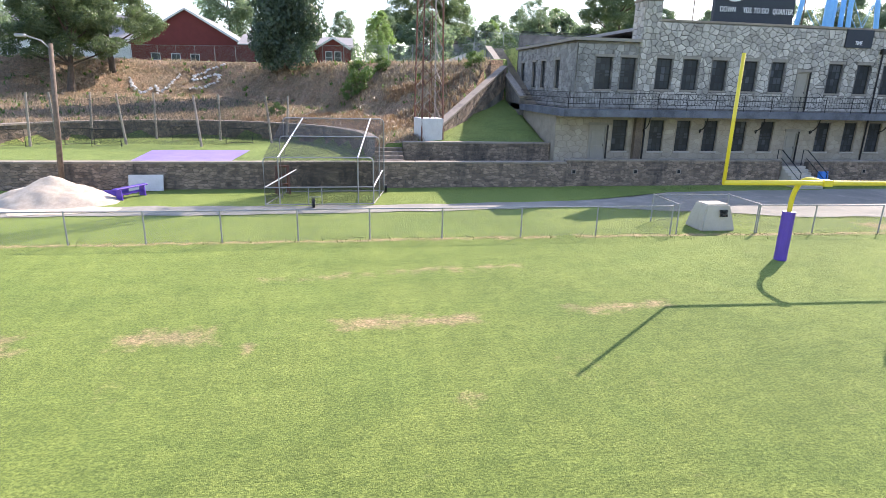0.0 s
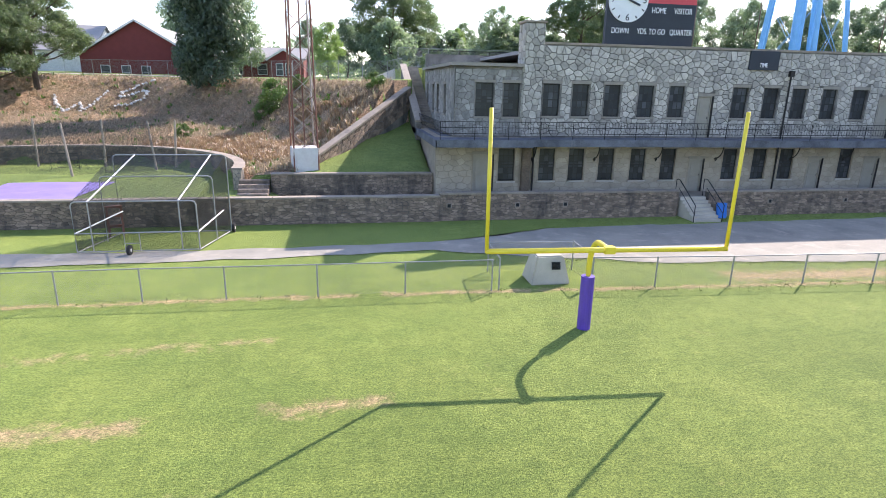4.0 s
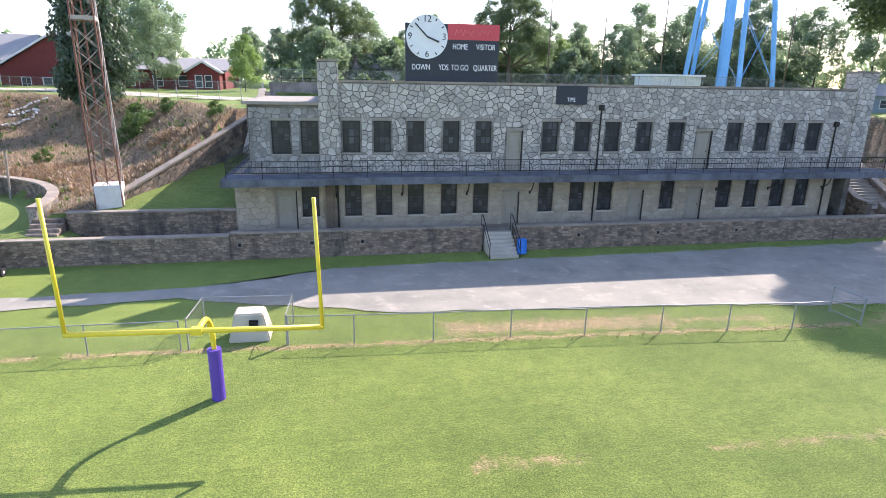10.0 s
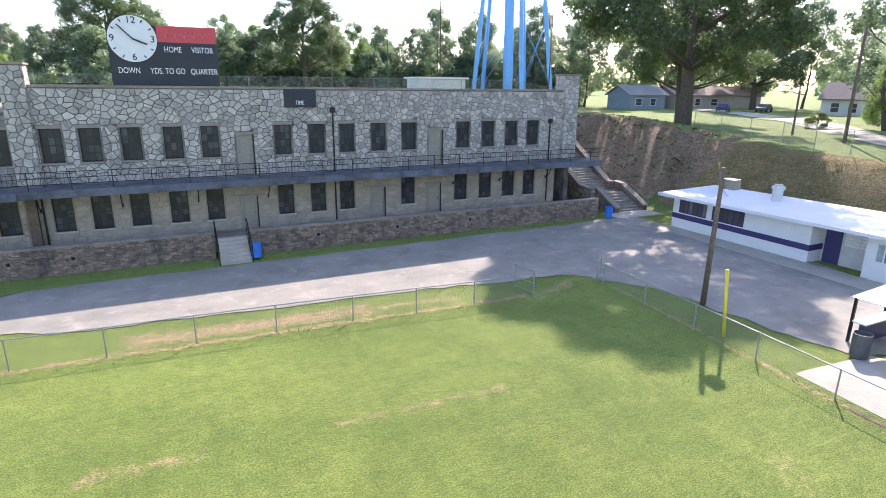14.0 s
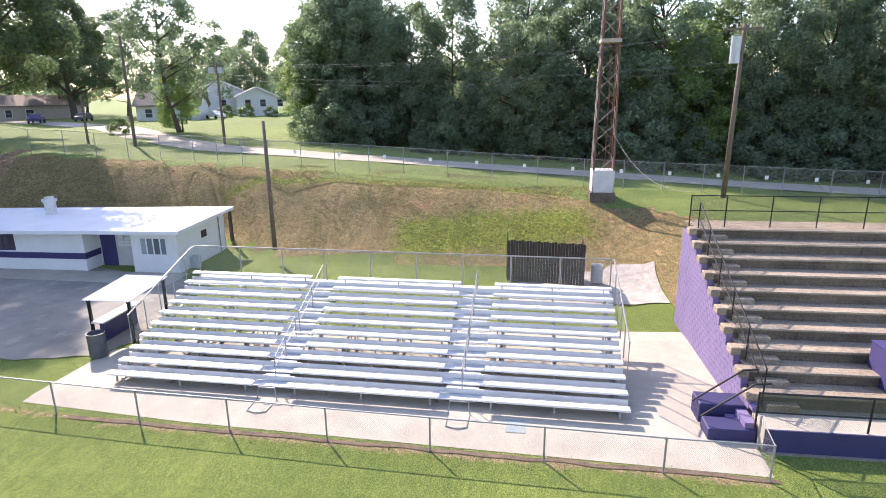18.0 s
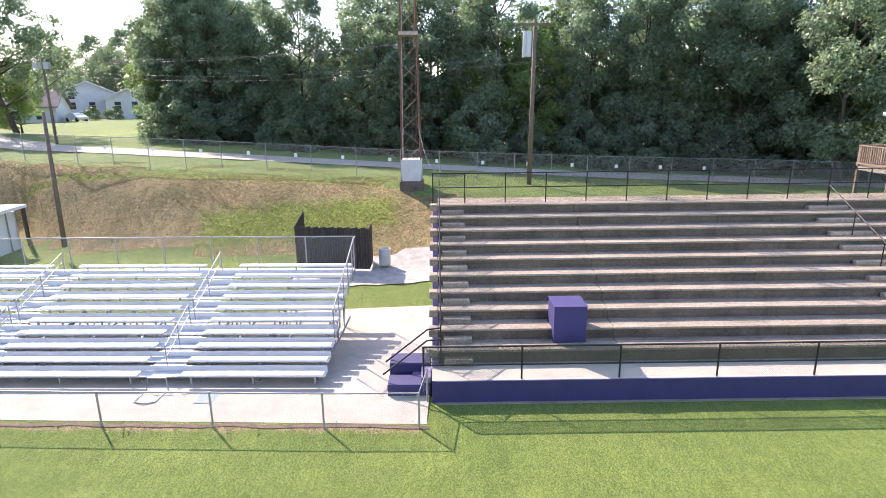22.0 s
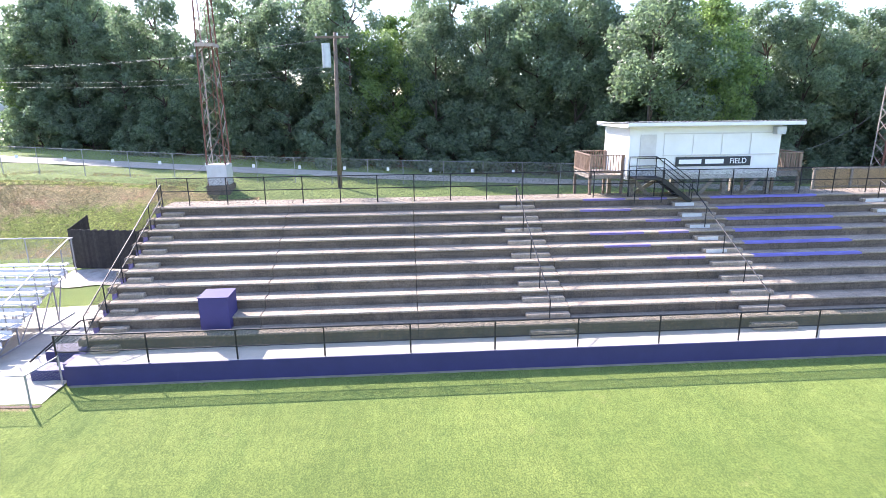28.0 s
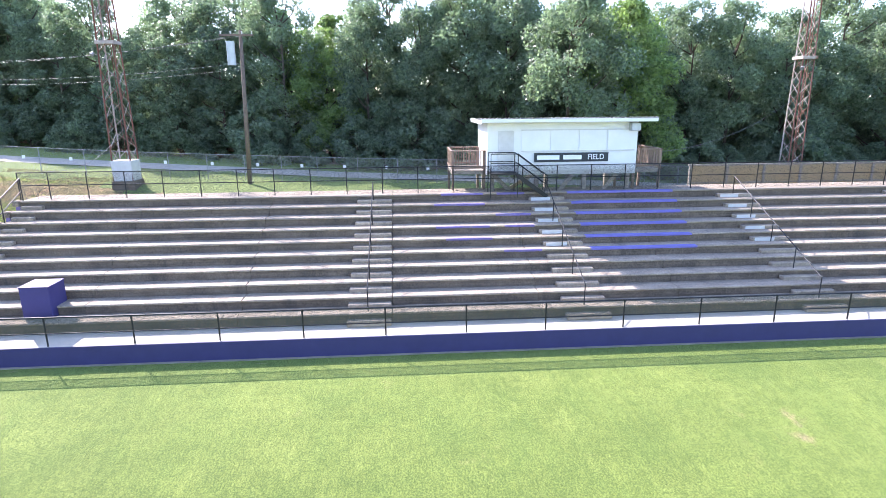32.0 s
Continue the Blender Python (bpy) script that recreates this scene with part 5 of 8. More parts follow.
def chain_fence(name, pts, h, label, spacing=3.05, link="link_g", steel="galv", r=0.03, top=True, group="chain-link fences", base=None, mid=False, skip_mesh=False, bottom=False):
    """Posts, a top rail and a woven sheet along plan points on the ground."""
    f = thing(name, label, "fence", (pts[0][0], pts[0][1], 0), group=group)
    o = Vector((pts[0][0], pts[0][1], 0))
    zz = (lambda x, y: base) if base is not None else ground_z
    post_mesh = to_mesh("post", tube([(0, 0, -0.1), (0, 0, h + 0.03)], r, 8), M[steel])
    allp = []
    for (ax, ay), (bx, by) in zip(pts, pts[1:]):
        n = max(1, round(math.dist((ax, ay), (bx, by)) / spacing))
        allp += [(lerp(ax, bx, i / n), lerp(ay, by, i / n)) for i in range(n)]
    allp.append(pts[-1])
    p3 = [Vector((x, y, zz(x, y))) - o for x, y in allp]
    for p in p3:
        share("post", post_mesh, f, Matrix.Translation(p))
    up = Vector((0, 0, h))
    if top:
        part("top_rail", tube([p + up for p in p3], r * 0.72, 6), M[steel], f)
    if mid:
        part("mid_rail", tube([p + up * 0.5 for p in p3], r * 0.7, 6), M[steel], f)
    if bottom:
        part("bottom_rail", tube([p + up * bottom for p in p3], r * 0.7, 6), M[steel], f)
    if not skip_mesh:
        lo = Vector((0, 0, h * bottom if bottom else 0.03))
        vs = [q for p in p3 for q in (p + lo, p + up)]
        pydata("wire_mesh", vs, [(2 * i, 2 * i + 2, 2 * i + 3, 2 * i + 1) for i in range(len(p3) - 1)], M[link], f)
    return f


chain_fence("chain_link_fence", [(-30.0, 21.3), (-26.9, 21.25), (-23.7, 21.2), (-20.5, 21.15), (-17.2, 21.1), (-13.6, 21.1), (-10.4, 21.05), (-7.8, 20.92), (-5.2, 20.9), (-2.5, 20.94), (0.16, 20.95), (2.94, 20.86), (6.1, 20.8), (9.25, 20.76), (12.5, 20.7)], 1.2, "low galvanised chain-link fence behind the end zone", 4.5)
chain_fence("chain_link_fence", [(12.78, 20.7), (12.9, 22.95), (16.5, 22.75), (16.4, 20.65)], 1.25, "galvanised chain-link pen round a concrete block", 3.8)
chain_fence("chain_link_fence", [(16.46, 20.62), (18.99, 20.42), (22.1, 20.22), (25.26, 20.1), (28.4, 19.95), (31.68, 19.72), (34.62, 19.47), (37.5, 19.2), (40.86, 19.15)], 1.2, "low galvanised chain-link fence before the drive", 4.5)
chain_fence("chain_link_gate", [(40.88, 19.15), (40.7, 20.65)], 1.25, "open galvanised tube gate leaf", 1.7, mid=True, skip_mesh=True, bottom=0.1)
chain_fence("chain_link_gate", [(45.0, 19.3), (45.95, 20.1)], 1.25, "open galvanised chain-link gate leaf", 1.7, mid=True)
chain_fence("chain_link_fence", [(45.3, 19.1), (45.2, 16.0), (45.05, 12.9), (44.85, 9.75), (44.62, 6.6), (44.42, 3.48), (44.27, 0.35), (44.08, -2.85), (43.93, -6.0), (43.8, -9.25), (43.65, -12.45), (43.6, -15.15), (45.0, -15.35)], 1.1, "low galvanised chain-link fence along the bleacher slab", 4.5)
cb = thing("concrete_block", "tapered pale concrete block with a dark vent", "block", (14.95, 21.65, 0))
bm = bmesh.new()
for z0, z1, w0, w1 in ((0.0, 1.12, 0.80, 0.54),):
    b = [bm.verts.new((sx * w, sy * w * 0.8, z)) for z, w in ((z0, w0), (z1, w1)) for sx, sy in ((-1, -1), (1, -1), (1, 1), (-1, 1))]
    for f in ((0, 3, 2, 1), (4, 5, 6, 7), (0, 1, 5, 4), (1, 2, 6, 5), (2, 3, 7, 6), (3, 0, 4, 7)):
        bm.faces.new([b[i] for i in f])
bmesh.ops.bevel(bm, geom=list(bm.edges), offset=0.05, segments=2, affect="EDGES")
part("block", bm, M["concrete"], cb)
bm = bmesh.new()
for i in range(6):
    bm_box(bm, (0.02, -0.63 + i * 0.012, 0.62 + i * 0.05), (0.36, -0.56 + i * 0.012, 0.65 + i * 0.05))
part("vent", bm, M["rubber"], cb)
yp = thing("foul_pole", "yellow steel foul pole at the fence", "pole", (45.45, 11.7, 0))
part("pole", tube([(0, 0, 0), (-0.1, 0.22, 2.95)], 0.07, 12), M["yellow"], yp, smooth=True)


def utility_pole(x, y, z, h, label, lean=(0, 0), r=0.14, name="utility_pole"):
    p = thing(name, label, "pole", (x, y, z))
    part("pole", tube([(0, 0, -0.2), (lean[0], lean[1], h)], r, 12, r * 0.68), M["wood_pole"], p, smooth=True)
    return p


w1 = utility_pole(47.75, 14.75, 0, 6.7, "bare brown wooden pole in the tarmac", (-0.15, -0.2))
part("lamp_head", boxes(((-0.05, -0.75, 5.75), (0.4, -0.15, 6.2))), M["galv"], w1)
utility_pole(62.2, 6.5, 1.0, 7.6, "brown wooden pole at the foot of a grassy bank", (1.0, 0.5))

# ---- snack building ----
cs = thing("snack_building", "long low white-painted block building with a navy band and flat roof", "building", (59.16, 27.5, 0), -89)
cs.matrix_world = pose(59.16, 27.5, 0, 0, 0, -89) @ Matrix.Diagonal((0.895, 0.895, 1, 1))
# local x runs along the front, local y away from the field
part("wall", wall_mesh(0, 11.6, 0, 2.3, [(0.6, 3.3, 1.2, 2.22), (3.8, 6.6, 1.2, 2.22)], lambda u, v, d: Vector((u, -d, v)), 0.2), M["white"], cs)
part("end_wall", boxes(((0.0, 0.2, 0), (0.2, 6.2, 2.3))), M["white"], cs)
part("return_wall", boxes(((11.4, 0.2, 0), (11.6, 1.6, 2.3))), M["white"], cs)
part("recess_wall", boxes(((11.6, 1.5, 0), (15.0, 1.7, 2.3))), M["white_old"], cs, "recessed entrance wall of pale block")
part("recess_door", boxes(((11.75, 1.42, 0), (12.8, 1.5, 2.1))), M["navy"], cs)
bm = bmesh.new()
bm_bevelbox(bm, (0.0, 1.44, 0.0), (0.45, 1.5, 0.17), 0.01)
block_mesh = to_mesh("stacked_block", bm, M["white"])
for i in range(5):
    for j in range(4):
        share("stacked_block", block_mesh, cs, Matrix.Translation((13.0 + j * 0.48, 0, 1.25 + i * 0.2)))
part("right_wall", wall_mesh(15.0, 18.2, 0, 2.4, [(15.55, 17.45, 1.05, 2.15)], lambda u, v, d: Vector((u, -d, v)), 0.2), M["white"], cs)
part("right_side_wall", boxes(((18.0, 0.2, 0), (18.2, 6.4, 2.45))), M["white"], cs)
part("return_wall", boxes(((15.0, 0.2, 0), (15.2, 1.7, 2.35))), M["white"], cs)
part("back_wall", boxes(((0.0, 6.2, 0), (18.2, 6.4, 2.4))), M["white"], cs)
part("band", boxes(((-0.02, -0.03, 0.75), (11.6, 0.0, 1.12)), ((11.6, -0.03, 0.75), (11.63, 1.5, 1.12))), M["navy"], cs, "navy painted band")
for u0, u1, n in ((0.6, 3.3, 6), (3.8, 6.6, 6), (15.55, 17.45, 4)):
    v0, v1 = (1.2, 2.22) if u0 < 10 else (1.05, 2.15)
    fr = part("window_frame", boxes(((u0, 0.02, v0), (u0 + 0.07, 0.12, v1)), ((u1 - 0.07, 0.02, v0), (u1, 0.12, v1)), ((u0 + 0.07, 0.02, v0), (u1 - 0.07, 0.12, v0 + 0.07)), ((u0 + 0.07, 0.02, v1 - 0.07), (u1 - 0.07, 0.12, v1))), M["navy"] if u0 < 10 else M["white"], cs)
    for i in range(1, n):
        part("mullion", boxes(((lerp(u0, u1, i / n) - 0.04, 0.03, v0 + 0.07), (lerp(u0, u1, i / n) + 0.04, 0.11, v1 - 0.07))), M["navy"] if u0 < 10 else M["white"], fr)
    for i in range(n):
        part("pane", boxes(((lerp(u0, u1, i / n) + 0.045, 0.06, v0 + 0.075), (lerp(u0, u1, (i + 1) / n) - 0.045, 0.075, v1 - 0.075))), M["glass_pale"] if u0 < 10 else M["glass_light"], fr)
    part("interior", boxes(((u0, 0.5, v0), (u1, 0.52, v1))), M["wood_grey"], fr)
bm = bmesh.new()
q = [(-0.9, -1.0, 2.35), (18.9, -0.9, 2.55), (19.0, 6.6, 2.7), (-0.9, 5.9, 2.5)]
lo = [bm.verts.new(p) for p in q]
hi = [bm.verts.new((p[0], p[1], p[2] + 0.2)) for p in q]
bm.faces.new(lo[::-1])
bm.faces.new(hi)
for i in range(4):
    bm.faces.new((lo[i], lo[(i + 1) % 4], hi[(i + 1) % 4], hi[i]))
part("roof", bm, M["white_roof"], cs, "white coated flat roof")
bm = bmesh.new()
bm_tube(bm, [(6.3, 3.9, 2.55), (6.3, 3.9, 3.05)], 0.46, 4)
bm_tube(bm, [(6.3, 3.9, 3.05), (6.3, 3.9, 3.45), (6.3, 3.9, 3.46), (6.3, 3.9, 3.6)], 0.38, 16)
bm_tube(bm, [(6.3, 3.9, 3.55), (6.3, 3.9, 3.72)], 0.48, 16)
bm_tube(bm, [(6.3, 3.9, 3.72), (6.3, 3.9, 3.86)], 0.3, 16)
part("roof_vent", bm, M["white_old"], cs, "round galvanised roof vent")
part("small_window", boxes(((18.2, 3.0, 1.5), (18.23, 3.7, 1.95))), M["glass"], cs)
part("downpipe", tube([(18.28, 5.4, 0), (18.28, 5.4, 2.5)], 0.05, 8), M["galv"], cs)
bm = bmesh.new()
bm_bevelbox(bm, (18.25, 1.2, 0.0), (18.75, 1.7, 0.75), 0.03)
part("meter_box", bm, M["transformer"], cs)
part("corner_post", boxes(((18.3, 6.9, 0.3), (18.5, 7.1, 2.7)), ((16.5, 6.9, 0.6), (16.7, 7.1, 2.7))), M["wood_dark"], cs)

# ticket shelter with counter
sh = thing("shelter", "small shelter with a white corrugated roof over a counter", "shelter", (51.0, 8.3, 0), -90)
bm = bmesh.new()
for i in range(14):
    u = -1.05 + i * 0.15
    v = [bm.verts.new(p) for p in ((u, -1.4, 2.0), (u + 0.075, -1.4, 2.05), (u + 0.15, -1.4, 2.0), (u, 1.4, 2.2), (u + 0.075, 1.4, 2.25), (u + 0.15, 1.4, 2.2))]
    bm.faces.new((v[0], v[1], v[4], v[3]))
    bm.faces.new((v[1], v[2], v[5], v[4]))
bmesh.ops.remove_doubles(bm, verts=list(bm.verts), dist=0.001)
bmesh.ops.solidify(bm, geom=list(bm.faces), thickness=0.02)
part("roof", bm, M["white_roof"], sh)
for px_, py_, hz in ((-0.9, -1.2, 2.0), (0.9, -1.2, 2.0), (-0.9, 1.2, 2.18), (0.9, 1.2, 2.18)):
    part("post", boxes(((px_ - 0.05, py_ - 0.05, 0), (px_ + 0.05, py_ + 0.05, hz))), M["black_steel"], sh)
part("counter", boxes(((-0.85, -1.3, 0.95), (-0.3, 1.2, 1.02))), M["white"], sh)
part("front_panel", boxes(((-0.62, -1.15, 0), (-0.55, 1.1, 0.95))), M["navy"], sh)
barrel(48.6, 8.1, 0.06, 0.33, 1.0, M["bin_grey"], "dark grey plastic rubbish bin on the slab", "rubbish_bin")

# ---- aluminium bleachers ----
BA = math.degrees(math.atan2(-18.0, -0.5)) + 90
bl = thing("bleachers", "ten-row bright aluminium bleachers with two open aisles", "bleachers", (46.45, 6.1, 0.06), BA)
# local -y runs along the rows, local x up the rows
ROW, RISE, LEN = 0.64, 0.222, 18.1
SECT = [(0.0, 5.55), (6.75, 12.05), (13.45, 18.1)]


def plank(length, w, t=0.07, mat="alu"):
    bm = bmesh.new()
    bm_bevelbox(bm, (0, -length, 0), (w, 0, t), 0.012)
    return to_mesh("plank", bm, M[mat])


seat_m = [plank(b - a, 0.29) for a, b in SECT]
foot_m = plank(LEN, 0.42, 0.045, "alu_mid")
riser_m = to_mesh("riser", boxes(((0, -LEN, 0), (0.03, 0, 0.19))), M["alu_mid"])
brk = bmesh.new()
bm_bar(brk, (0.12, 0, -0.28), (0.12, 0, 0.0), 0.05)
bm_bar(brk, (0.12, 0, -0.02), (0.26, 0, -0.02), 0.05)
brk_m = to_mesh("seat_bracket", brk, M["alu_dark"])
for i in range(10):
    x, z = i * ROW, 0.37 + i * RISE
    for (a, b), me in zip(SECT, seat_m):
        share("seat_plank", me, bl, Matrix.Translation((x, -a, z)))
        for k in range(3):
            yy = -lerp(a + 0.3, b - 0.3, k / 2)
            share("seat_bracket", brk_m, bl, Matrix.Translation((x, yy, z)))
    if i:
        share("foot_plank", foot_m, bl, Matrix.Translation((x - 0.40, 0, z - 0.36)))
        share("riser", riser_m, bl, Matrix.Translation((x - 0.03, 0, z - 0.3)))
    for (a, b) in ((5.55, 6.75), (12.05, 13.45)) if i else ():
        part("aisle_step", boxes(((x - 0.02, -b + 0.16, z - 0.2), (x + 0.25, -a - 0.16, z - 0.16))), M["alu_mid"], bl)
share("top_plank", foot_m, bl, Matrix.Translation((9 * ROW + 0.34, 0, 0.06 + 9 * RISE)))
for k in range(10):
    yy = -0.25 - k * 1.95
    bm = bmesh.new()
    bm_bar(bm, (0.4, yy, 0.18), (9 * ROW + 0.5, yy, 0.05 + 9 * RISE - 0.1), 0.06)
    bm_bar(bm, (0.4, yy, 0.03), (9 * ROW + 0.5, yy, 0.03), 0.06)
    for i in range(2, 10, 2):
        bm_bar(bm, (i * ROW, yy, 0.03), (i * ROW, yy, 0.05 + i * RISE), 0.05)
        bm_bar(bm, (i * ROW, yy, 0.03), (min(i + 2, 9) * ROW, yy, 0.05 + min(i + 2, 9) * RISE - 0.15), 0.035)
    part("truss", bm, M["alu_dark"], bl)
# guard rails: back and both ends
zb = 0.37 + 9 * RISE
bk = 9 * ROW + 0.66
gpost = to_mesh("guard_post", tube([(bk, 0, zb - 0.5), (bk, 0, zb + 1.12)], 0.028, 6), M["galv"])
for k in range(10):
    share("guard_post", gpost, bl, Matrix.Translation((0, -k * LEN / 9, 0)))
part("guard_rail", tube([(bk, 0, zb + 1.12), (bk, -LEN, zb + 1.12)], 0.028, 6), M["galv"], bl)
pydata("guard_mesh", [(bk, 0, zb), (bk, -LEN, zb), (bk, -LEN, zb + 1.1), (bk, 0, zb + 1.1)], [(0, 1, 2, 3)], M["link_g"], bl)
for yy in (0.08, -LEN - 0.08):
    x0, z0 = 2.5 * ROW, 0.37 + 2.5 * RISE
    bm = bmesh.new()
    bm_tube(bm, [(x0, yy, z0 + 0.1), (x0, yy, z0 + 1.12), (bk - 0.4, yy, zb + 1.12), (bk, yy, zb + 1.12)], 0.028, 6)
    for k in range(1, 5):
        xx = lerp(x0, bk, k / 5)
        bm_tube(bm, [(xx, yy, lerp(z0, zb, k / 5) - 0.2), (xx, yy, lerp(z0, zb, k / 5) + 1.1)], 0.024, 6)
    part("end_rail", bm, M["galv"], bl)
    pydata("end_mesh", [(x0, yy, z0), (bk, yy, zb), (bk, yy, zb + 1.1), (x0, yy, z0 + 1.1)], [(0, 1, 2, 3)], M["link_g"], bl)
for a in (6.15, 12.75):
    for i0, i1 in ((1, 4), (4.6, 9)):
        bm = bmesh.new()
        for hh in (0.55, 0.92):
            bm_tube(bm, [(i0 * ROW, -a, 0.3 + i0 * RISE + hh - 0.3), (i1 * ROW, -a, 0.3 + i1 * RISE + hh - 0.2)], 0.022, 6)
        for k in (0, 0.5, 1):
            ii = lerp(i0, i1, k)
            bm_tube(bm, [(ii * ROW, -a, 0.1 + ii * RISE), (ii * ROW, -a, 0.3 + ii * RISE + 0.7)], 0.022, 6)
        part("aisle_rail", bm, M["galv"], bl)
for a in (6.15, 12.75):
    part("front_loop", tube([(-0.15, -a - 0.35, 0.0), (-0.95, -a - 0.33, 0.02), (-1.05, -a, 0.03), (-0.95, -a + 0.33, 0.02), (-0.15, -a + 0.35, 0.0), (-0.1, -a + 0.3, 0.4), (-0.1, -a - 0.3, 0.4), (-0.15, -a - 0.35, 0.0)], 0.022, 6), M["galv"], bl)
pt = boxes(((45.05, -8.75, 0.067), (45.75, -8.15, 0.071)))
tagged(part("painted_mark", pt, M["chalk_blue"]), "faded blue painted patch on a concrete slab", "marking")

# ---- concrete grandstand ----
ST0, ST1 = -15.7, -78.0
TX, TZ, TD, TR = 46.25, 1.17, 0.817, 0.381
gs = thing("grandstand", "long stained concrete grandstand of ten tiers with a purple front wall", "grandstand", (TX, ST0, 0))
L = ST1 - ST0
part("front_wall", boxes(((44.98 - TX, L, -0.1), (45.03 - TX, 0.2, 0.715))), M["purple_p"], gs, "purple painted front wall")
part("footing", boxes(((44.86 - TX, L, -0.1), (44.98 - TX, 0.1, 0.02))), M["cap"], gs)
part("walkway", boxes(((45.03 - TX, L, 0.0), (0.0, 0.2, 0.72))), M["concrete"], gs, "sunlit concrete walkway")
joints = [0.0] + [-5.9 * k for k in range(1, 11)] + [L]
for n in range(10):
    for a, b in zip(joints, joints[1:]):
        if a - b < 0.1:
            continue
        bm = bmesh.new()
        bm_bevelbox(bm, (n * TD - 0.05, b + 0.008, TZ + n * TR - 0.075), ((n + 1) * TD + 0.1 + (0.8 if n == 9 else 0), a - 0.008, TZ + n * TR), 0.02)
        tier = part("tier", bm, M["stand"], gs)
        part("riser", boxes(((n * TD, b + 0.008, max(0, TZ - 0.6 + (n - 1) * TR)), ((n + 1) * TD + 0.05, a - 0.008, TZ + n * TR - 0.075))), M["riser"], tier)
# half steps of the aisles
for yc, w, kind in ((-16.35 - ST0, 0.95, 0), (-32.5 - ST0, 1.7, 1), (-41.1 - ST0, 1.8, 1), (-50.9 - ST0, 1.8, 1), (-60.0 - ST0, 1.8, 1)):
    for n in range(0, 10):
        bm = bmesh.new()
        bm_bevelbox(bm, (n * TD - 0.32, yc - w / 2, TZ + (n - 1) * TR - (0.05 if n else 0.07)), (n * TD - 0.004, yc + w / 2, TZ + (n - 1) * TR + 0.17), 0.03)
        part("half_step", bm, M["stand"], gs)
        if kind == 1 and n > 4 and yc < -20:
            bm = bmesh.new()
            bm_box(bm, (n * TD - 0.352, yc - 0.15, TZ + (n - 1) * TR + 0.01), (n * TD - 0.34, yc + w / 2 - 0.1, TZ + (n - 1) * TR + 0.17))
            part("step_label", bm, M["white_old"], gs)
# painted rows
for n in range(4, 10):
    for k, (a, b) in enumerate(((-42.2, -47.7 - (n - 9) * 0.12), (-38.6 + 0.3 * (n % 3), -40.0), (-35.4 - 0.4 * (n % 2), -37.9))):
        if k and (n + k) % 3 == 0 and n < 9:
            continue
        bm = bmesh.new()
        bm_box(bm, (n * TD - 0.056, b - ST0, TZ + n * TR - 0.085), (n * TD + (0.24 if k == 0 else 0.1), a - ST0, TZ + n * TR + 0.005))
        part("painted_band", bm, M["purple_row"] if k == 0 else M["purple_old"], gs, "worn purple paint on concrete tier")


def slope_rail(yc, n0, n1, h, posts, mat, r=0.024, low=None):
    bm = bmesh.new()
    p = lambda n, dz: (n * TD - 0.1, yc, TZ + n * TR - 0.2 + dz)
    bm_tube(bm, [p(n0, h), p(n1, h)], r, 6)
    if low:
        bm_tube(bm, [p(n0, low), p(n1, low)], r, 6)
    for k in range(posts):
        n = lerp(n0, n1, k / (posts - 1))
        bm_tube(bm, [p(n, 0), p(n, h)], r, 6)
    return part("aisle_rail", bm, mat, gs)


for yc in (-32.45, -41.0, -50.8, -59.9):
    slope_rail(yc - ST0, 0.3, 8.8, 0.95, 5, M["black_steel"])
# end rail with mesh
slope_rail(-15.78 - ST0, -0.1, 9.3, 1.15, 6, M["black_steel"], 0.026, 0.55)
pydata("end_mesh", [(0, -0.08, TZ), (9.3 * TD, -0.08, TZ + 9.3 * TR), (9.3 * TD, -0.08, TZ + 9.3 * TR + 1.0), (0, -0.08, TZ + 1.0)], [(0, 1, 2, 3)], M["link_b"], gs)
# front rail with black mesh
npost = 21
for k in range(npost):
    yy = -15.25 - k * 2.985 - ST0
    part("front_post", tube([(45.1 - TX, yy, 0.7), (45.1 - TX, yy, 1.82)], 0.03, 8), M["black_steel"], gs)
ye = -15.25 - (npost - 1) * 2.985 - ST0
part("front_rail", tube([(45.1 - TX, 0.45, 1.8), (45.1 - TX, ye, 1.8)], 0.03, 8), M["black_steel"], gs)
part("lower_rail", tube([(45.1 - TX, 0.45, 1.2), (45.1 - TX, ye, 1.2)], 0.024, 8), M["black_steel"], gs)
for z0, z1, wire in ((0.74, 1.2, "link_g"), (1.2, 1.8, "link_d")):
    pydata("front_mesh", [(45.1 - TX, 0.45, z0), (45.1 - TX, ye, z0), (45.1 - TX, ye, z1), (45.1 - TX, 0.45, z1)], [(0, 1, 2, 3)], M[wire], gs)
# back fence on the top tier
TOPX, TOPZ = 9 * TD + 0.45, TZ + 9 * TR
for k in range(34):
    yy = 0.2 if k == 0 else 0.577 - k * 1.777
    part("back_post", tube([(TOPX, yy, TOPZ - 0.05), (TOPX, yy, TOPZ + 1.32)], 0.026, 8), M["black_steel"], gs)
for z in (0.68, 1.3):
    part("back_rail", tube([(TOPX, 0.2, TOPZ + z), (TOPX, -58.1, TOPZ + z)], 0.022, 6), M["black_steel"], gs)
pydata("back_mesh", [(TOPX, 0.2, TOPZ), (TOPX, -58.1, TOPZ), (TOPX, -58.1, TOPZ + 1.3), (TOPX, 0.2, TOPZ + 1.3)], [(0, 1, 2, 3)], M["link_f"], gs)
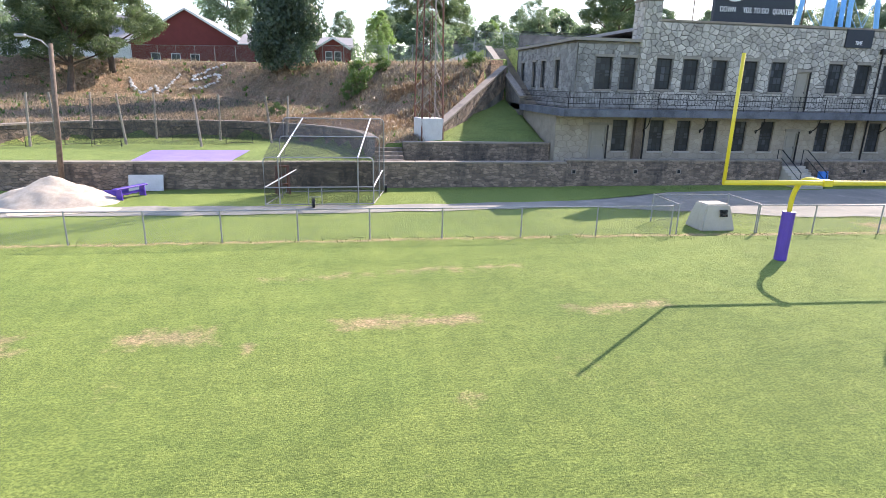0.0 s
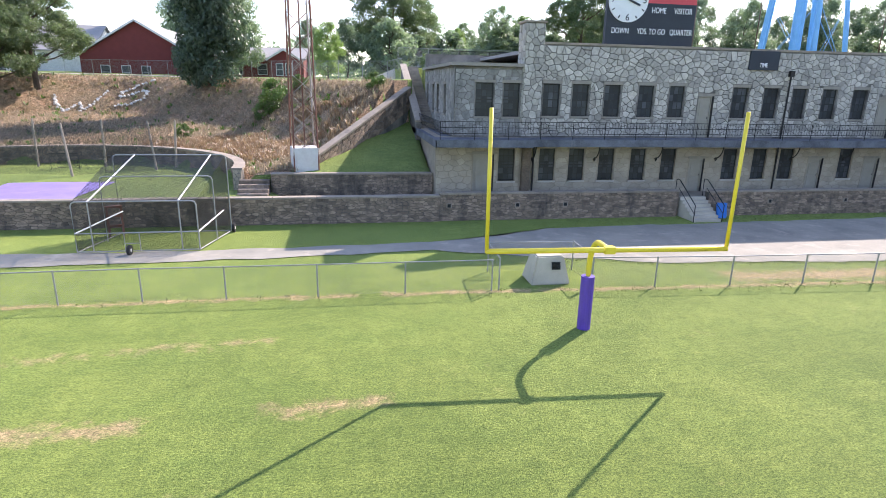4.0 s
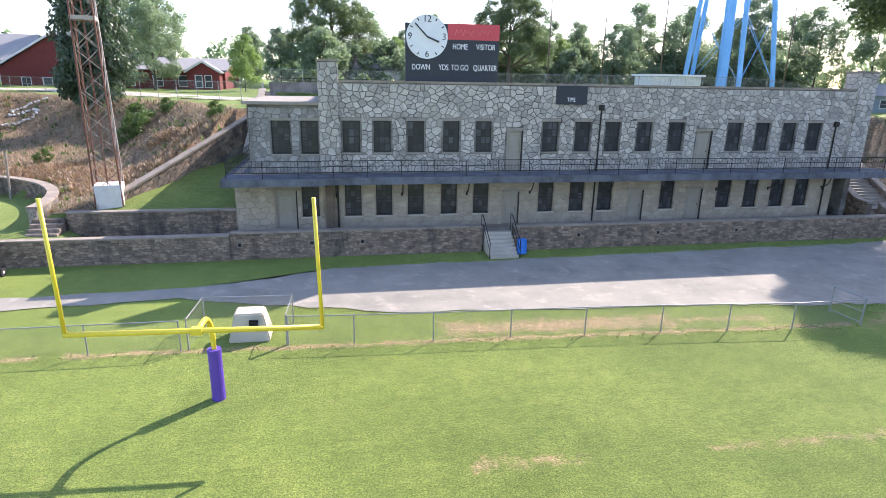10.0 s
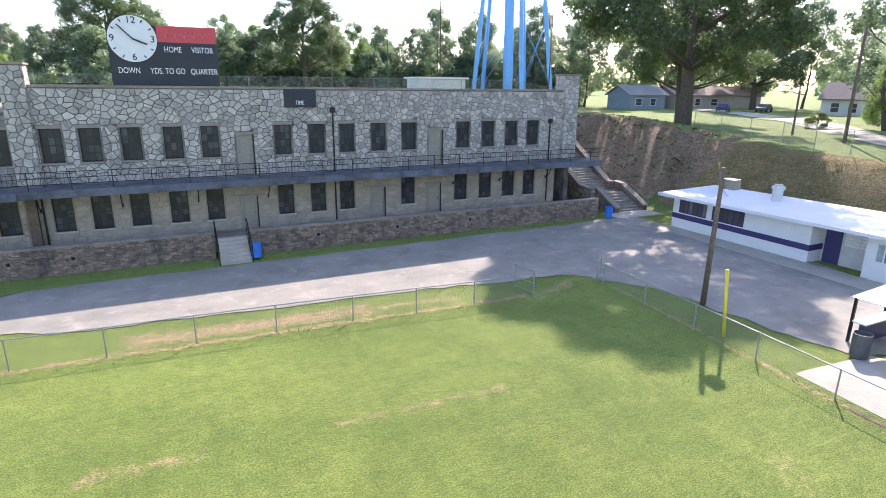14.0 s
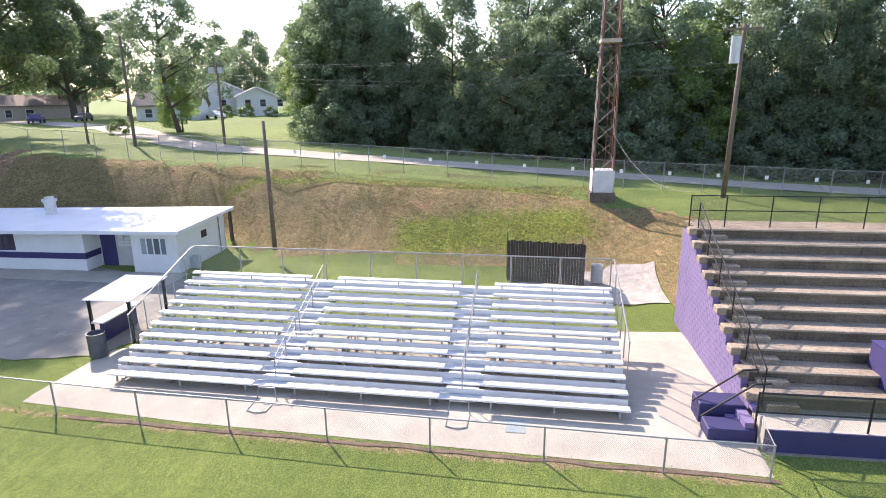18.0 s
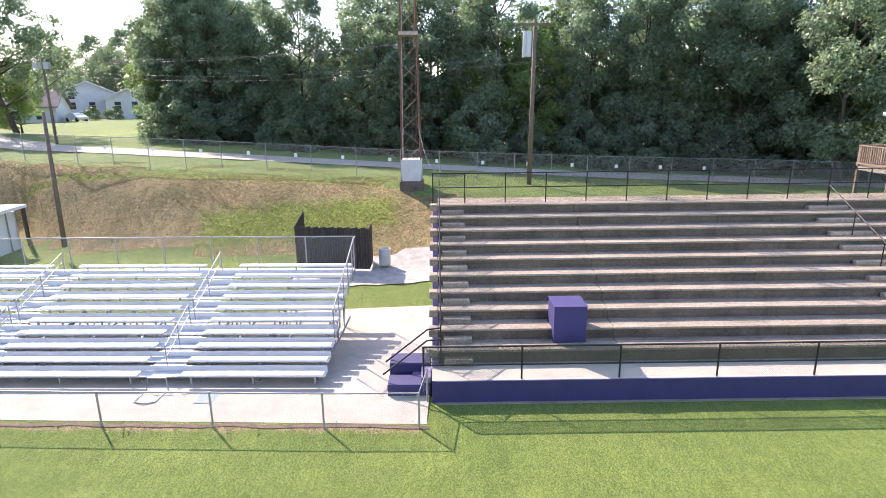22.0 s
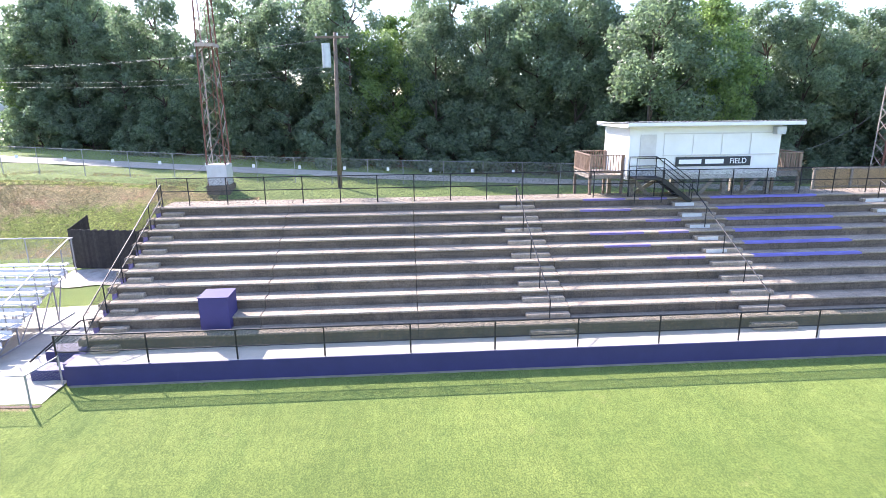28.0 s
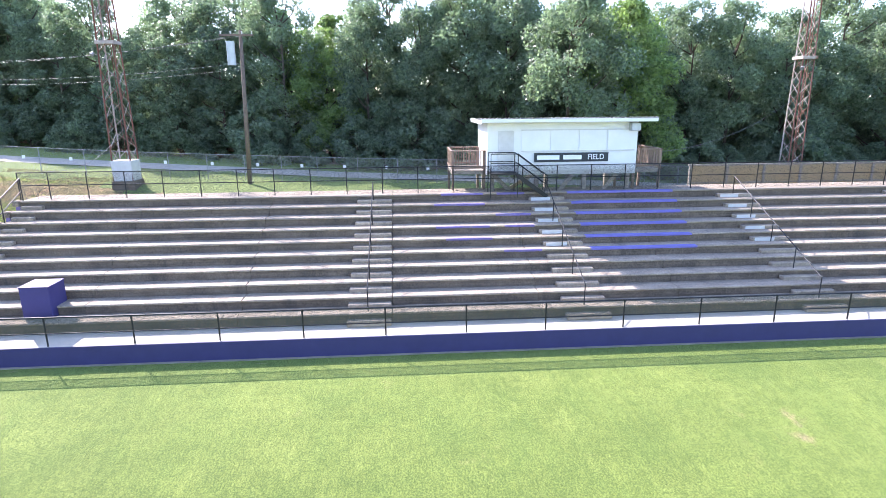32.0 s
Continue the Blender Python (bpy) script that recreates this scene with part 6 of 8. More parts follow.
# stepped purple end wall
prof = [(-0.3, -0.1), (-0.3, 0.9)]
for n in range(10):
    prof += [(n * TD - 0.05, TZ - 0.25 + n * TR), (n * TD + TD - 0.05, TZ - 0.25 + n * TR)]
prof += [(10 * TD + 0.4, TZ - 0.25 + 9 * TR), (10 * TD + 0.4, -0.1)]
bm = bmesh.new()
bm_prism(bm, prof, 0.0, 0.2, "xz")
part("end_wall", bm, M["purple_w"], gs, "faded lilac painted block end wall")
bm = bmesh.new()
for j in range(1, 24):
    z = j * 0.2
    x0 = max(-0.28, (z - TZ + 0.25) / TR * TD + 0.1)
    bm_box(bm, (x0, 0.2, z - 0.006), (10 * TD + 0.38, 0.206, z + 0.006))
for j in range(0, 23):
    z = j * 0.2
    x = -0.2 + (0.2 if j % 2 else 0.0)
    while x < 10 * TD + 0.3:
        if x > (z + 0.2 - TZ + 0.25) / TR * TD + 0.1:
            bm_box(bm, (x - 0.006, 0.2, z + 0.006), (x + 0.006, 0.2055, z + 0.194))
        x += 0.4
tagged(part("block_joint", bm, M["purple_w2"], gs), kind="stuff")
for n in range(10):
    bm = bmesh.new()
    bm_bevelbox(bm, (n * TD - 0.1, 0.0, TZ - 0.24 + n * TR), (n * TD + 0.34, 0.32, TZ + 0.02 + n * TR), 0.03)
    part("tier_end", bm, M["stand"], gs)
# purple side steps at the front corner
for i, (x0, x1, z1) in enumerate(((45.35, 46.1, 0.42), (46.3, 47.1, 0.7))):
    bm = bmesh.new()
    bm_bevelbox(bm, (x0 - TX, 0.25, 0.0), (x1 - TX, 1.6, z1), 0.03)
    part("corner_wall", bm, M["purple_p"], gs)
for i in range(3):
    part("corner_step", boxes(((45.5 - TX, 0.25 + 0.3 * (2 - i), 0.0), (46.9 - TX, 0.55 + 0.3 * (2 - i), 0.2 * (i + 1)))), M["purple_w"], gs)
for x0 in (45.7, 46.6):
    part("corner_rail", tube([(x0 - TX, 1.75, 0.62), (x0 - TX, 0.35, 1.75), (x0 - TX, -0.1, 1.8)], 0.03, 8), M["black_steel"], gs)
# purple box on the first tier
pbx = thing("purple_box", "purple painted plywood box standing on concrete tiers", "box", (46.7, -20.05, TZ))
bm = bmesh.new()
bm_bevelbox(bm, (0.0, -0.52, 0.0), (1.05, 0.55, 1.24), 0.015)
part("box", bm, M["purple_box"], pbx)
part("lid", boxes(((-0.02, -0.54, 1.24), (1.07, 0.57, 1.265))), M["purple_box"], pbx)

# ---- press box ----
pb = thing("press_box", "white-sided press box on timber stilts with corrugated roof", "press box", (54.3, -38.2, 5.62))
PW, PL, PH = 3.4, 7.75, 2.45
part("front_wall", wall_mesh(0, PL, 0, PH, [], lambda u, v, d: Vector((d * -1, -u, v)), 0.12), M["white"], pb)
part("side_wall", boxes(((0.12, -0.12, 0), (PW, 0.0, PH - 0.05))), M["white"], pb)
part("far_side_wall", boxes(((0.12, -PL, 0), (PW, -PL + 0.12, PH - 0.05))), M["white"], pb)
part("back_wall", boxes(((PW, -PL, 0), (PW + 0.12, 0, PH - 0.2))), M["white"], pb)
part("floor", boxes(((0, -PL, -0.22), (PW + 0.1, 0, -0.005))), M["white_old"], pb)
for i in range(4):
    u = 1.75 + i * 1.48
    sh_ = part("shutter", boxes(((-0.05, -u - 1.38, 1.0), (-0.005, -u, 2.0))), M["white"], pb)
    part("shutter_trim", boxes(((-0.07, -u - 1.42, 0.95), (-0.05, -u + 0.04, 1.0)), ((-0.07, -u - 1.42, 2.0), (-0.05, -u + 0.04, 2.05))), M["white_old"], sh_)
part("door", boxes(((-0.05, -1.35, 0.05), (-0.005, -0.55, 2.0))), M["white_old"], pb)
bm = bmesh.new()
n = 46
for i in range(n):
    y0 = 0.45 - i * (PL + 1.2) / n
    y1 = 0.45 - (i + 1) * (PL + 1.2) / n
    ym = (y0 + y1) / 2
    v = [bm.verts.new(p) for p in ((-0.75, y0, PH + 0.16), (-0.75, ym, PH + 0.21), (-0.75, y1, PH + 0.16), (PW + 0.5, y0, PH - 0.05), (PW + 0.5, ym, PH), (PW + 0.5, y1, PH - 0.05))]
    bm.faces.new((v[0], v[1], v[4], v[3]))
    bm.faces.new((v[1], v[2], v[5], v[4]))
bmesh.ops.solidify(bm, geom=list(bm.faces), thickness=0.015)
part("roof", bm, M["galv"], pb, "corrugated metal roof")
part("fascia", boxes(((-0.72, -PL - 0.7, PH - 0.02), (-0.66, 0.4, PH + 0.15)), ((-0.66, 0.34, PH - 0.1), (PW + 0.4, 0.4, PH + 0.1))), M["white"], pb)
part("soffit", boxes(((-0.66, -PL - 0.7, PH - 0.03), (0.0, 0.34, PH + 0.0))), M["white_old"], pb)
sg = part("sign", boxes(((-0.09, -6.25, 0.42), (-0.05, -2.4, 0.88))), M["board"], pb, "black name sign with white lettering")
SF = pose(0, 0, 0, 90, 0, -90)
part("name_bar", boxes(((-0.105, -3.7, 0.54), (-0.092, -2.55, 0.76)), ((-0.105, -4.85, 0.54), (-0.092, -3.9, 0.76))), M["text_white"], sg)
lettering("lettering", "FIELD", 0.38, M["text_white"], sg, Matrix.Translation((-0.1, -5.6, 0.65)) @ SF @ Matrix.Diagonal((0.95, 1, 1, 1)))
bm = bmesh.new()
bm_bevelbox(bm, (-0.4, -PL + 0.02, PH - 0.5), (0.0, -PL + 0.5, PH - 0.1), 0.03)
part("air_unit", bm, M["transformer"], pb)
gz_pb = 3.2 - 5.62
for (x, y) in ((0.15, -0.3), (0.15, -2.6), (0.15, -5.1), (0.15, -7.4), (PW - 0.1, -0.3), (PW - 0.1, -3.9), (PW - 0.1, -7.4)):
    part("stilt", boxes(((x - 0.1, y - 0.1, gz_pb), (x + 0.1, y + 0.1, -0.2))), M["wood_grey"], pb)
for a, b in (((0.1, -3.0, -2.0), (0.1, -4.5, -0.25)), ((0.1, -5.3, -2.0), (0.1, -6.8, -0.25)), ((0.1, -0.4, -0.25), (0.1, -2.4, -2.2)), ((PW - 0.1, -0.4, -2.2), (PW - 0.1, -3.8, -0.25))):
    bm = bmesh.new()
    bm_bar(bm, a, b, 0.05, 0.2)
    part("brace", bm, M["wood_grey"], pb)


def deck(y0, y1, x0, x1, label):
    part("deck_floor", boxes(((x0, y0, -0.2), (x1, y1, -0.02))), M["wood_grey"], pb)
    for x, y in ((x0 + 0.06, y0 + 0.06), (x0 + 0.06, y1 - 0.06), (x1 - 0.06, y0 + 0.06), (x1 - 0.06, y1 - 0.06)):
        part("deck_post", boxes(((x - 0.06, y - 0.06, gz_pb), (x + 0.06, y + 0.06, 1.0))), M["wood_deck"], pb)
    ex = [((x0, y0), (x0, y1)), ((x1, y0), (x1, y1)), ((x0, y0), (x1, y0)), ((x0, y1), (x1, y1))]
    for (ax, ay), (bx, by) in ex:
        if abs(ay - by) < 0.01 and abs(ay) < 0.05:
            continue
        if abs(ay - by) < 0.01 and abs(ay + PL) < 0.05:
            continue
        bm = bmesh.new()
        bm_bar(bm, (ax, ay, 0.98), (bx, by, 0.98), 0.09, 0.05)
        bm_bar(bm, (ax, ay, 0.12), (bx, by, 0.12), 0.05, 0.09)
        part("deck_rail", bm, M["wood_deck"], pb)
        ln = math.dist((ax, ay), (bx, by))
        for i in range(1, int(ln / 0.14)):
            k = i * 0.14 / ln
            part("baluster", boxes(((lerp(ax, bx, k) - 0.02, lerp(ay, by, k) - 0.02, 0.12), (lerp(ax, bx, k) + 0.02, lerp(ay, by, k) + 0.02, 0.96))), M["wood_deck"], pb)


deck(0.0, 1.75, 0.5, 3.2, "")
deck(-PL - 1.5, -PL, 0.3, 3.0, "")
# black stair to the front
st = thing("steel_stair", "black steel stair with rails below a press box", "stairs", (53.9, -38.6, 4.4))
part("landing", boxes(((-0.6, -1.0, 1.12), (0.35, 0.35, 1.2))), M["black_steel"], st)
for i in range(6):
    part("tread", boxes(((-0.6, -1.25 - i * 0.25, 0.98 - i * 0.18), (0.3, -1.0 - i * 0.25, 1.02 - i * 0.18))), M["black_steel"], st)
for x in (-0.6, 0.3):
    bm = bmesh.new()
    bm_bar(bm, (x, -1.0, 1.1), (x, -2.5, 0.0), 0.04, 0.2)
    bm_tube(bm, [(x, 0.35, 1.2), (x, 0.35, 2.15), (x, -1.0, 2.15), (x, -2.5, 1.05), (x, -2.5, 0.0)], 0.025, 6)
    bm_tube(bm, [(x, 0.35, 1.7), (x, -1.0, 1.7), (x, -2.5, 0.6)], 0.02, 6)
    bm_tube(bm, [(x, -1.0, 0.0), (x, -1.0, 2.15)], 0.025, 6)
    bm_tube(bm, [(x, 0.35, 0.0), (x, 0.35, 1.2)], 0.025, 6)
    part("stair_rail", bm, M["black_steel"], st)

# tan screened fence past the press box
wf = thing("screen_fence", "timber-posted fence with a tan windscreen behind the stand", "fence", (58.4, -51.0, 0))
for k in range(13):
    part("post", boxes(((-0.12, -k * 2.3 - 0.06, 2.6), (0.0, -k * 2.3 + 0.06, 5.35))), M["wood_grey"], wf)
    if k < 12:
        part("screen_panel", boxes(((0.0, -k * 2.3 - 2.28, 2.7), (0.03, -k * 2.3 - 0.02, 5.25))), M["screen"], wf)
part("top_rail", boxes(((-0.06, -27.6, 5.25), (0.05, 0.1, 5.35))), M["wood_grey"], wf)
part("mid_rail", boxes(((-0.06, -27.6, 4.2), (0.0, 0.1, 4.28))), M["wood_grey"], wf)

# ---- masts, poles and wires ----
def lattice_mast(x, y, z, w, h, label, group="floodlight masts", taper=0.55, mats=("rust", "galv"), box=1.5, base=0.55):
    """A lattice mast of four legs with crossed braces on a white box."""
    t = thing("lattice_mast", label, "mast", (x, y, z), group=group)
    legs = [(-1, -1), (1, -1), (1, 1), (-1, 1)]
    wid = lambda zz: w / 2 * lerp(1, taper, zz / h)
    for i, (sx, sy) in enumerate(legs):
        part("leg", tube([(sx * wid(0), sy * wid(0), 0), (sx * wid(h), sy * wid(h), h)], 0.055, 6), M["rust_pale"] if i == 2 else M["rust"], t)
    step = w * 0.8
    n = int(h / step)
    for k in range(n):
        z0, z1 = k * step, (k + 1) * step
        for i in range(4):
            (ax, ay), (bx, by) = legs[i], legs[(i + 1) % 4]
            bm = bmesh.new()
            bm_bar(bm, (ax * wid(z0), ay * wid(z0), z0), (bx * wid(z1), by * wid(z1), z1), 0.034)
            if i % 2 == 0:
                bm_bar(bm, (bx * wid(z0), by * wid(z0), z0), (ax * wid(z1), ay * wid(z1), z1), 0.034)
            part("brace", bm, M[("rust", "rust_pale", "rust_pale")[(k + i) % 3]], t)
    part("ladder", boxes(((-0.02, -w * 0.3, 0), (0.02, -w * 0.3 + 0.03, h * 0.9)), ((-0.02, -w * 0.1, 0), (0.02, -w * 0.1 + 0.03, h * 0.9))), M["rust"], t)
    if box:
        bm = bmesh.new()
        bm_bevelbox(bm, (-w * 0.52, -w * 0.52, base), (w * 0.52, w * 0.52, base + box), 0.02)
        part("casing", bm, M["white_old"], t, "weathered white sheet casing")
        bm = bmesh.new()
        bm_bevelbox(bm, (-w * 0.6, -w * 0.6, -0.4), (w * 0.6, w * 0.6, base), 0.03)
        part("plinth", bm, M["riser"] if base > 0.3 else M["cap"], t)
    return t


m1 = lattice_mast(4.75, 37.0, 2.1, 1.45, 24, "rusty red lattice floodlight mast rising from a white box", box=1.5, base=0.06)
m1.rotation_euler = (0, 0, radians(12))
m2 = lattice_mast(68.5, -13.9, 2.75, 1.35, 19, "rusty lattice floodlight mast with white box on a bank", box=1.45, base=0.95)
m3 = lattice_mast(70.0, -65.4, 2.1, 1.15, 21, "red and white lattice floodlight mast by a tan fence", box=0.8, base=0.3)
for t, zz in ((m2, 10.3), (m3, 10.0), (m1, 10.8)):
    part("platform", boxes(((-0.62, -0.62, zz), (0.62, 0.62, zz + 0.22))), M["rust_pale"], t)
    part("lamp", tube([(-0.8, 0.7, zz - 0.6), (-0.95, 0.8, zz - 0.75)], 0.1, 8, 0.16), M["galv"], t)
tp = utility_pole(70.0, -22.2, 3.0, 11.2, "tall brown utility pole carrying a grey transformer", (0.35, -0.2), 0.18)
bm = bmesh.new()
bm_tube(bm, [(-0.3, 0.42, 8.75), (-0.3, 0.42, 8.8), (-0.3, 0.42, 10.3), (-0.3, 0.42, 10.38)], 0.3, 14)
part("transformer", bm, M["transformer"], tp, "grey drum transformer")
part("crossarm", boxes(((-0.15, -1.2, 10.75), (0.0, 1.2, 10.9))), M["wood_pole"], tp)
for k in (-1.1, -0.4, 0.4, 1.1):
    part("insulator", tube([(-0.08, k, 10.9), (-0.08, k, 11.1)], 0.05, 6), M["white_old"], tp)
rp = utility_pole(83.6, 30.1, 4.9, 11, "brown utility pole beside a lane", (0.6, 0.4), 0.17)
rp2 = utility_pole(84.0, 35.6, 5.2, 5.2, "short brown utility pole beside a lane", (0, 0), 0.13)
rp3 = utility_pole(87.6, 22.6, 4.9, 8.6, "utility pole with paired grey lamps", (0, 0), 0.15)
part("lamps", boxes(((-0.4, -0.75, 7.5), (0.0, -0.25, 8.1)), ((-0.4, 0.25, 7.5), (0.0, 0.75, 8.1))), M["transformer"], rp3)


def cable(name, a, b, sag, label, r=0.012):
    pts = []
    for i in range(17):
        k = i / 16
        p = Vector(a).lerp(Vector(b), k)
        p.z -= sag * 4 * k * (1 - k)
        pts.append(p)
    return tagged(part(name, tube(pts, r, 5), M["wire"]), label, "cable", "overhead cables")


for dz, dy in ((13.9, -0.9), (13.7, 0.9), (11.9, 0.1), (11.5, 0.0)):
    cable("power_line", (70.2, -22.3 + dy, dz), (87.7, 22.6 + dy, dz - 0.4 if dz > 12 else dz + 0.5), 1.0, "overhead power line sagging between poles")
    cable("power_line", (87.7, 22.6 + dy, dz - 0.4), (84.2, 30.5 + dy, 15.4), 0.6, "overhead power line sagging between poles")
cable("power_line", (70.3, -22.2, 11.0), (75.0, -31, 2.8), 0.1, "guy wire of a utility pole", 0.012)
cable("power_line", (70.3, -22.2, 12.5), (76.0, -32, 2.8), 0.1, "guy wire of a utility pole", 0.012)
cable("power_line", (68.0, -14.4, 7.5), (54.9, -15.9, 5.9), 1.0, "slack pale cable from mast to stand")
cable("power_line", (69.6, -65.0, 9.4), (57.6, -46.3, 6.2), 1.3, "slack pale cable from mast to press box")
cable("power_line", (47.6, 14.6, 6.3), (60.5, 24.0, 2.9), 0.3, "service line from pole to roof")

# fence along the plateau edge
pf = chain_fence("chain_link_fence", [(72.0, -60), (73.0, -40), (72.6, -27.0), (71.0, -13), (71.0, 0.0), (71.2, 10.5), (73.7, 18.0), (74.2, 30.0), (74.6, 40.0)], 2.0, "tall galvanised chain-link fence along the bank top", 3.0, r=0.03)
for k in range(14):
    yy = -36 + k * 3.4
    xx = interp(yy, [-40, -27, -13, 0, 10.5], [73, 72.6, 71, 71, 70.9]) - 0.05
    zz = ground_z(xx, yy)
    tagged(part("notice", boxes(((xx - 0.02, yy - 0.11, zz + 1.15), (xx, yy + 0.11, zz + 1.41))), M["white"]), "small white notice tied to a chain-link fence", "notice", "fence notices")

# refuse screen and bin behind the bleachers
en = thing("board_screen", "dark stained vertical-board screen round a refuse corner", "screen", (59.6, -7.9, 0.15))
for i in range(28):
    a = (0.0, 0.0) if i < 0 else (-0.025 * i * 0.9, -0.145 * i)
    part("board", boxes(((a[0], a[1] - 0.135, 0.0), (a[0] + 0.03, a[1], 2.25 + 0.03 * ((i * 7) % 3)))), M["wood_dark"], en)
for i in range(14):
    part("board", boxes(((0.05 + i * 0.16, 0.02, 0.1), (0.2 + i * 0.16, 0.05, 2.3 + i * 0.03))), M["wood_dark"], en)
for i in range(10):
    part("board", boxes(((-0.6 + i * 0.16, -4.05, 0.0), (-0.45 + i * 0.16, -4.02, 2.2))), M["wood_dark"], en)
barrel(59.8, -12.7, 0.16, 0.32, 0.95, M["white_old"], "white painted drum bin on gravel", "rubbish_bin")

# ---- west terrace ----
# curved wall round the throwing area
cw = new("wall_curved")
tagged(cw, "curved dark rubble-stone wall with a pale cap round a lawn", "wall", kind="structure")
cw.location = (-12.0, 35.55, 0)
seg = 44
cr = random.Random(21)
bm = bmesh.new()
for i in range(seg):
    a0, a1 = math.pi * i / seg, math.pi * (i + 1) / seg
    q = [(12.75, a0), (12.75, a1), (13.2, a1), (13.2, a0)]
    b = [bm.verts.new((r * math.cos(a), r * math.sin(a), z)) for z in (1.1, 2.45) for r, a in q]
    for f in ((0, 3, 2, 1), (4, 5, 6, 7), (0, 1, 5, 4), (1, 2, 6, 5), (2, 3, 7, 6), (3, 0, 4, 7)):
        bm.faces.new([b[k] for k in f])
part("core", bm, M["mortar"], cw)
cells = stone_cells(0, math.pi * 12.75, 1.15, 2.45, 0.45, 0.22, [], cr, 0.02, 0.33)
lay_stones(cells, lambda u, v, d: Vector(((12.75 - d) * math.cos(u / 12.75), (12.75 - d) * math.sin(u / 12.75), v)), cw, M["rubble_o"], M["rubble"], cr, (0.015, 0.05), 200, lambda p: p[0][0])
cells = stone_cells(0, 0.45, 1.15, 2.45, 0.3, 0.22, [], cr, 0.02, 0.3)
lay_stones(cells, lambda u, v, d: Vector((12.75 + u, -d, v)), cw, M["ashlar_o"], M["ashlar"], cr, (0.01, 0.03), 0)
for i in range(22):
    a0, a1 = math.pi * (i + 0.012) / 22, math.pi * (i + 0.988) / 22
    bm = bmesh.new()
    q = [(12.65, a0), (12.65, (a0 + a1) / 2), (12.65, a1), (13.3, a1), (13.3, (a0 + a1) / 2), (13.3, a0)]
    lo = [bm.verts.new((r * math.cos(a), r * math.sin(a), 2.45)) for r, a in q]
    hi = [bm.verts.new((r * math.cos(a), r * math.sin(a), 2.58)) for r, a in q]
    bm.faces.new(lo[::-1])
    bm.faces.new(hi)
    for k in range(6):
        bm.faces.new((lo[k], lo[(k + 1) % 6], hi[(k + 1) % 6], hi[k]))
    part("cap_stone", bm, M["cap"], cw)

# diagonal stepped wall up the bank
a, b = Vector((5.3, 36.9, 0)), Vector((12.2, 45.5, 0))
ln = (b - a).length
ang = math.degrees(math.atan2(b.y - a.y, b.x - a.x))
bm = bmesh.new()
bm_prism(bm, [(0, 1.4), (0, 2.9), (ln, 7.15), (ln, 4.0)], 0.0, 0.4, "xz")
rw = part("wall_ramp", bm, M["mortar"])
rw.matrix_world = pose(a.x, a.y, 0, 0, 0, ang)
tagged(rw, "sloping dark rubble-stone wall climbing a bank", "wall", kind="structure")
rr = random.Random(31)
cells = []
for p in stone_cells(0, ln, 0, 1.5, 0.5, 0.25, [], rr, 0.02, 0.33):
    cells.append([(u, v + 1.4 + (2.9 - 1.4) * 0 + u / ln * (7.15 - 2.9)) for u, v in p])
lay_stones(cells, lambda u, v, d: Vector((u, -d, v)), rw, M["rubble_o"], M["rubble"], rr, (0.015, 0.05), 100, lambda p: p[0][0])
bm = bmesh.new()
bm_bar(bm, (-0.1, 0.2, 2.92), (ln, 0.2, 7.22), 0.62, 0.13)
part("coping", bm, M["cap"], rw)

# stair beside the building and its sloping side wall
sw = part("wall_cheek", bmesh.new(), M["cap"])
bm = bmesh.new()
bm_prism(bm, [(41.3, 3.6), (41.3, 5.0), (52.2, 9.0), (52.2, 3.6)], 12.1, 12.5, "yz")
sw.data = to_mesh("wall_cheek", bm, M["mortar"])
tagged(sw, "sloping stone side wall of an outdoor stair", "wall", kind="structure")
bm = bmesh.new()
bm_bar(bm, (12.3, 41.1, 5.0), (12.3, 52.3, 9.08), 0.55, 0.14)
part("coping", bm, M["wood_grey"], sw)
wst = thing("side_stairs", "shaded concrete stairs along a stone building", "stairs", (13.0, 41.5, 4.48))
for i in range(26):
    bm = bmesh.new()
    bm_bevelbox(bm, (-0.48, i * 0.4, i * 0.17 - 0.05), (0.48, i * 0.4 + 0.45, (i + 1) * 0.17), 0.012)
    part("step", bm, M["cap"], wst)
# little steps between the walls
ls = thing("garden_steps", "three worn stone steps between rubble walls", "steps", (2.45, 33.9, 1.15))
for i in range(4):
    bm = bmesh.new()
    bm_bevelbox(bm, (-1.3, i * 0.36, 0), (0.4, i * 0.36 + 0.45, 0.2 * (i + 1)), 0.03)
    part("step", bm, M["rubble_o"], ls)

# purple tarp
tarp_q = [(-12.2, 32.95), (-7.0, 33.1), (-6.7, 38.8), (-12.6, 38.6)]
vs, fs = [], []
for i in range(17):
    for j in range(17):
        u, v = i / 16, j / 16
        x = lerp(lerp(tarp_q[0][0], tarp_q[1][0], u), lerp(tarp_q[3][0], tarp_q[2][0], u), v)
        y = lerp(lerp(tarp_q[0][1], tarp_q[1][1], u), lerp(tarp_q[3][1], tarp_q[2][1], u), v)
        e = min(u, v, 1 - u, 1 - v)
        z = 1.33 + min(e * 4, 1) * (0.1 + 0.07 * noise.noise(Vector((x * 0.9, y * 0.9, 0))))
        vs.append((x, y, z))
for i in range(16):
    for j in range(16):
        fs.append((i * 17 + j, i * 17 + j + 1, (i + 1) * 17 + j + 1, (i + 1) * 17 + j))
tagged(pydata("tarpaulin", vs, fs, M["tarp"], smooth=True), "faded purple tarpaulin spread on the grass", "tarpaulin")

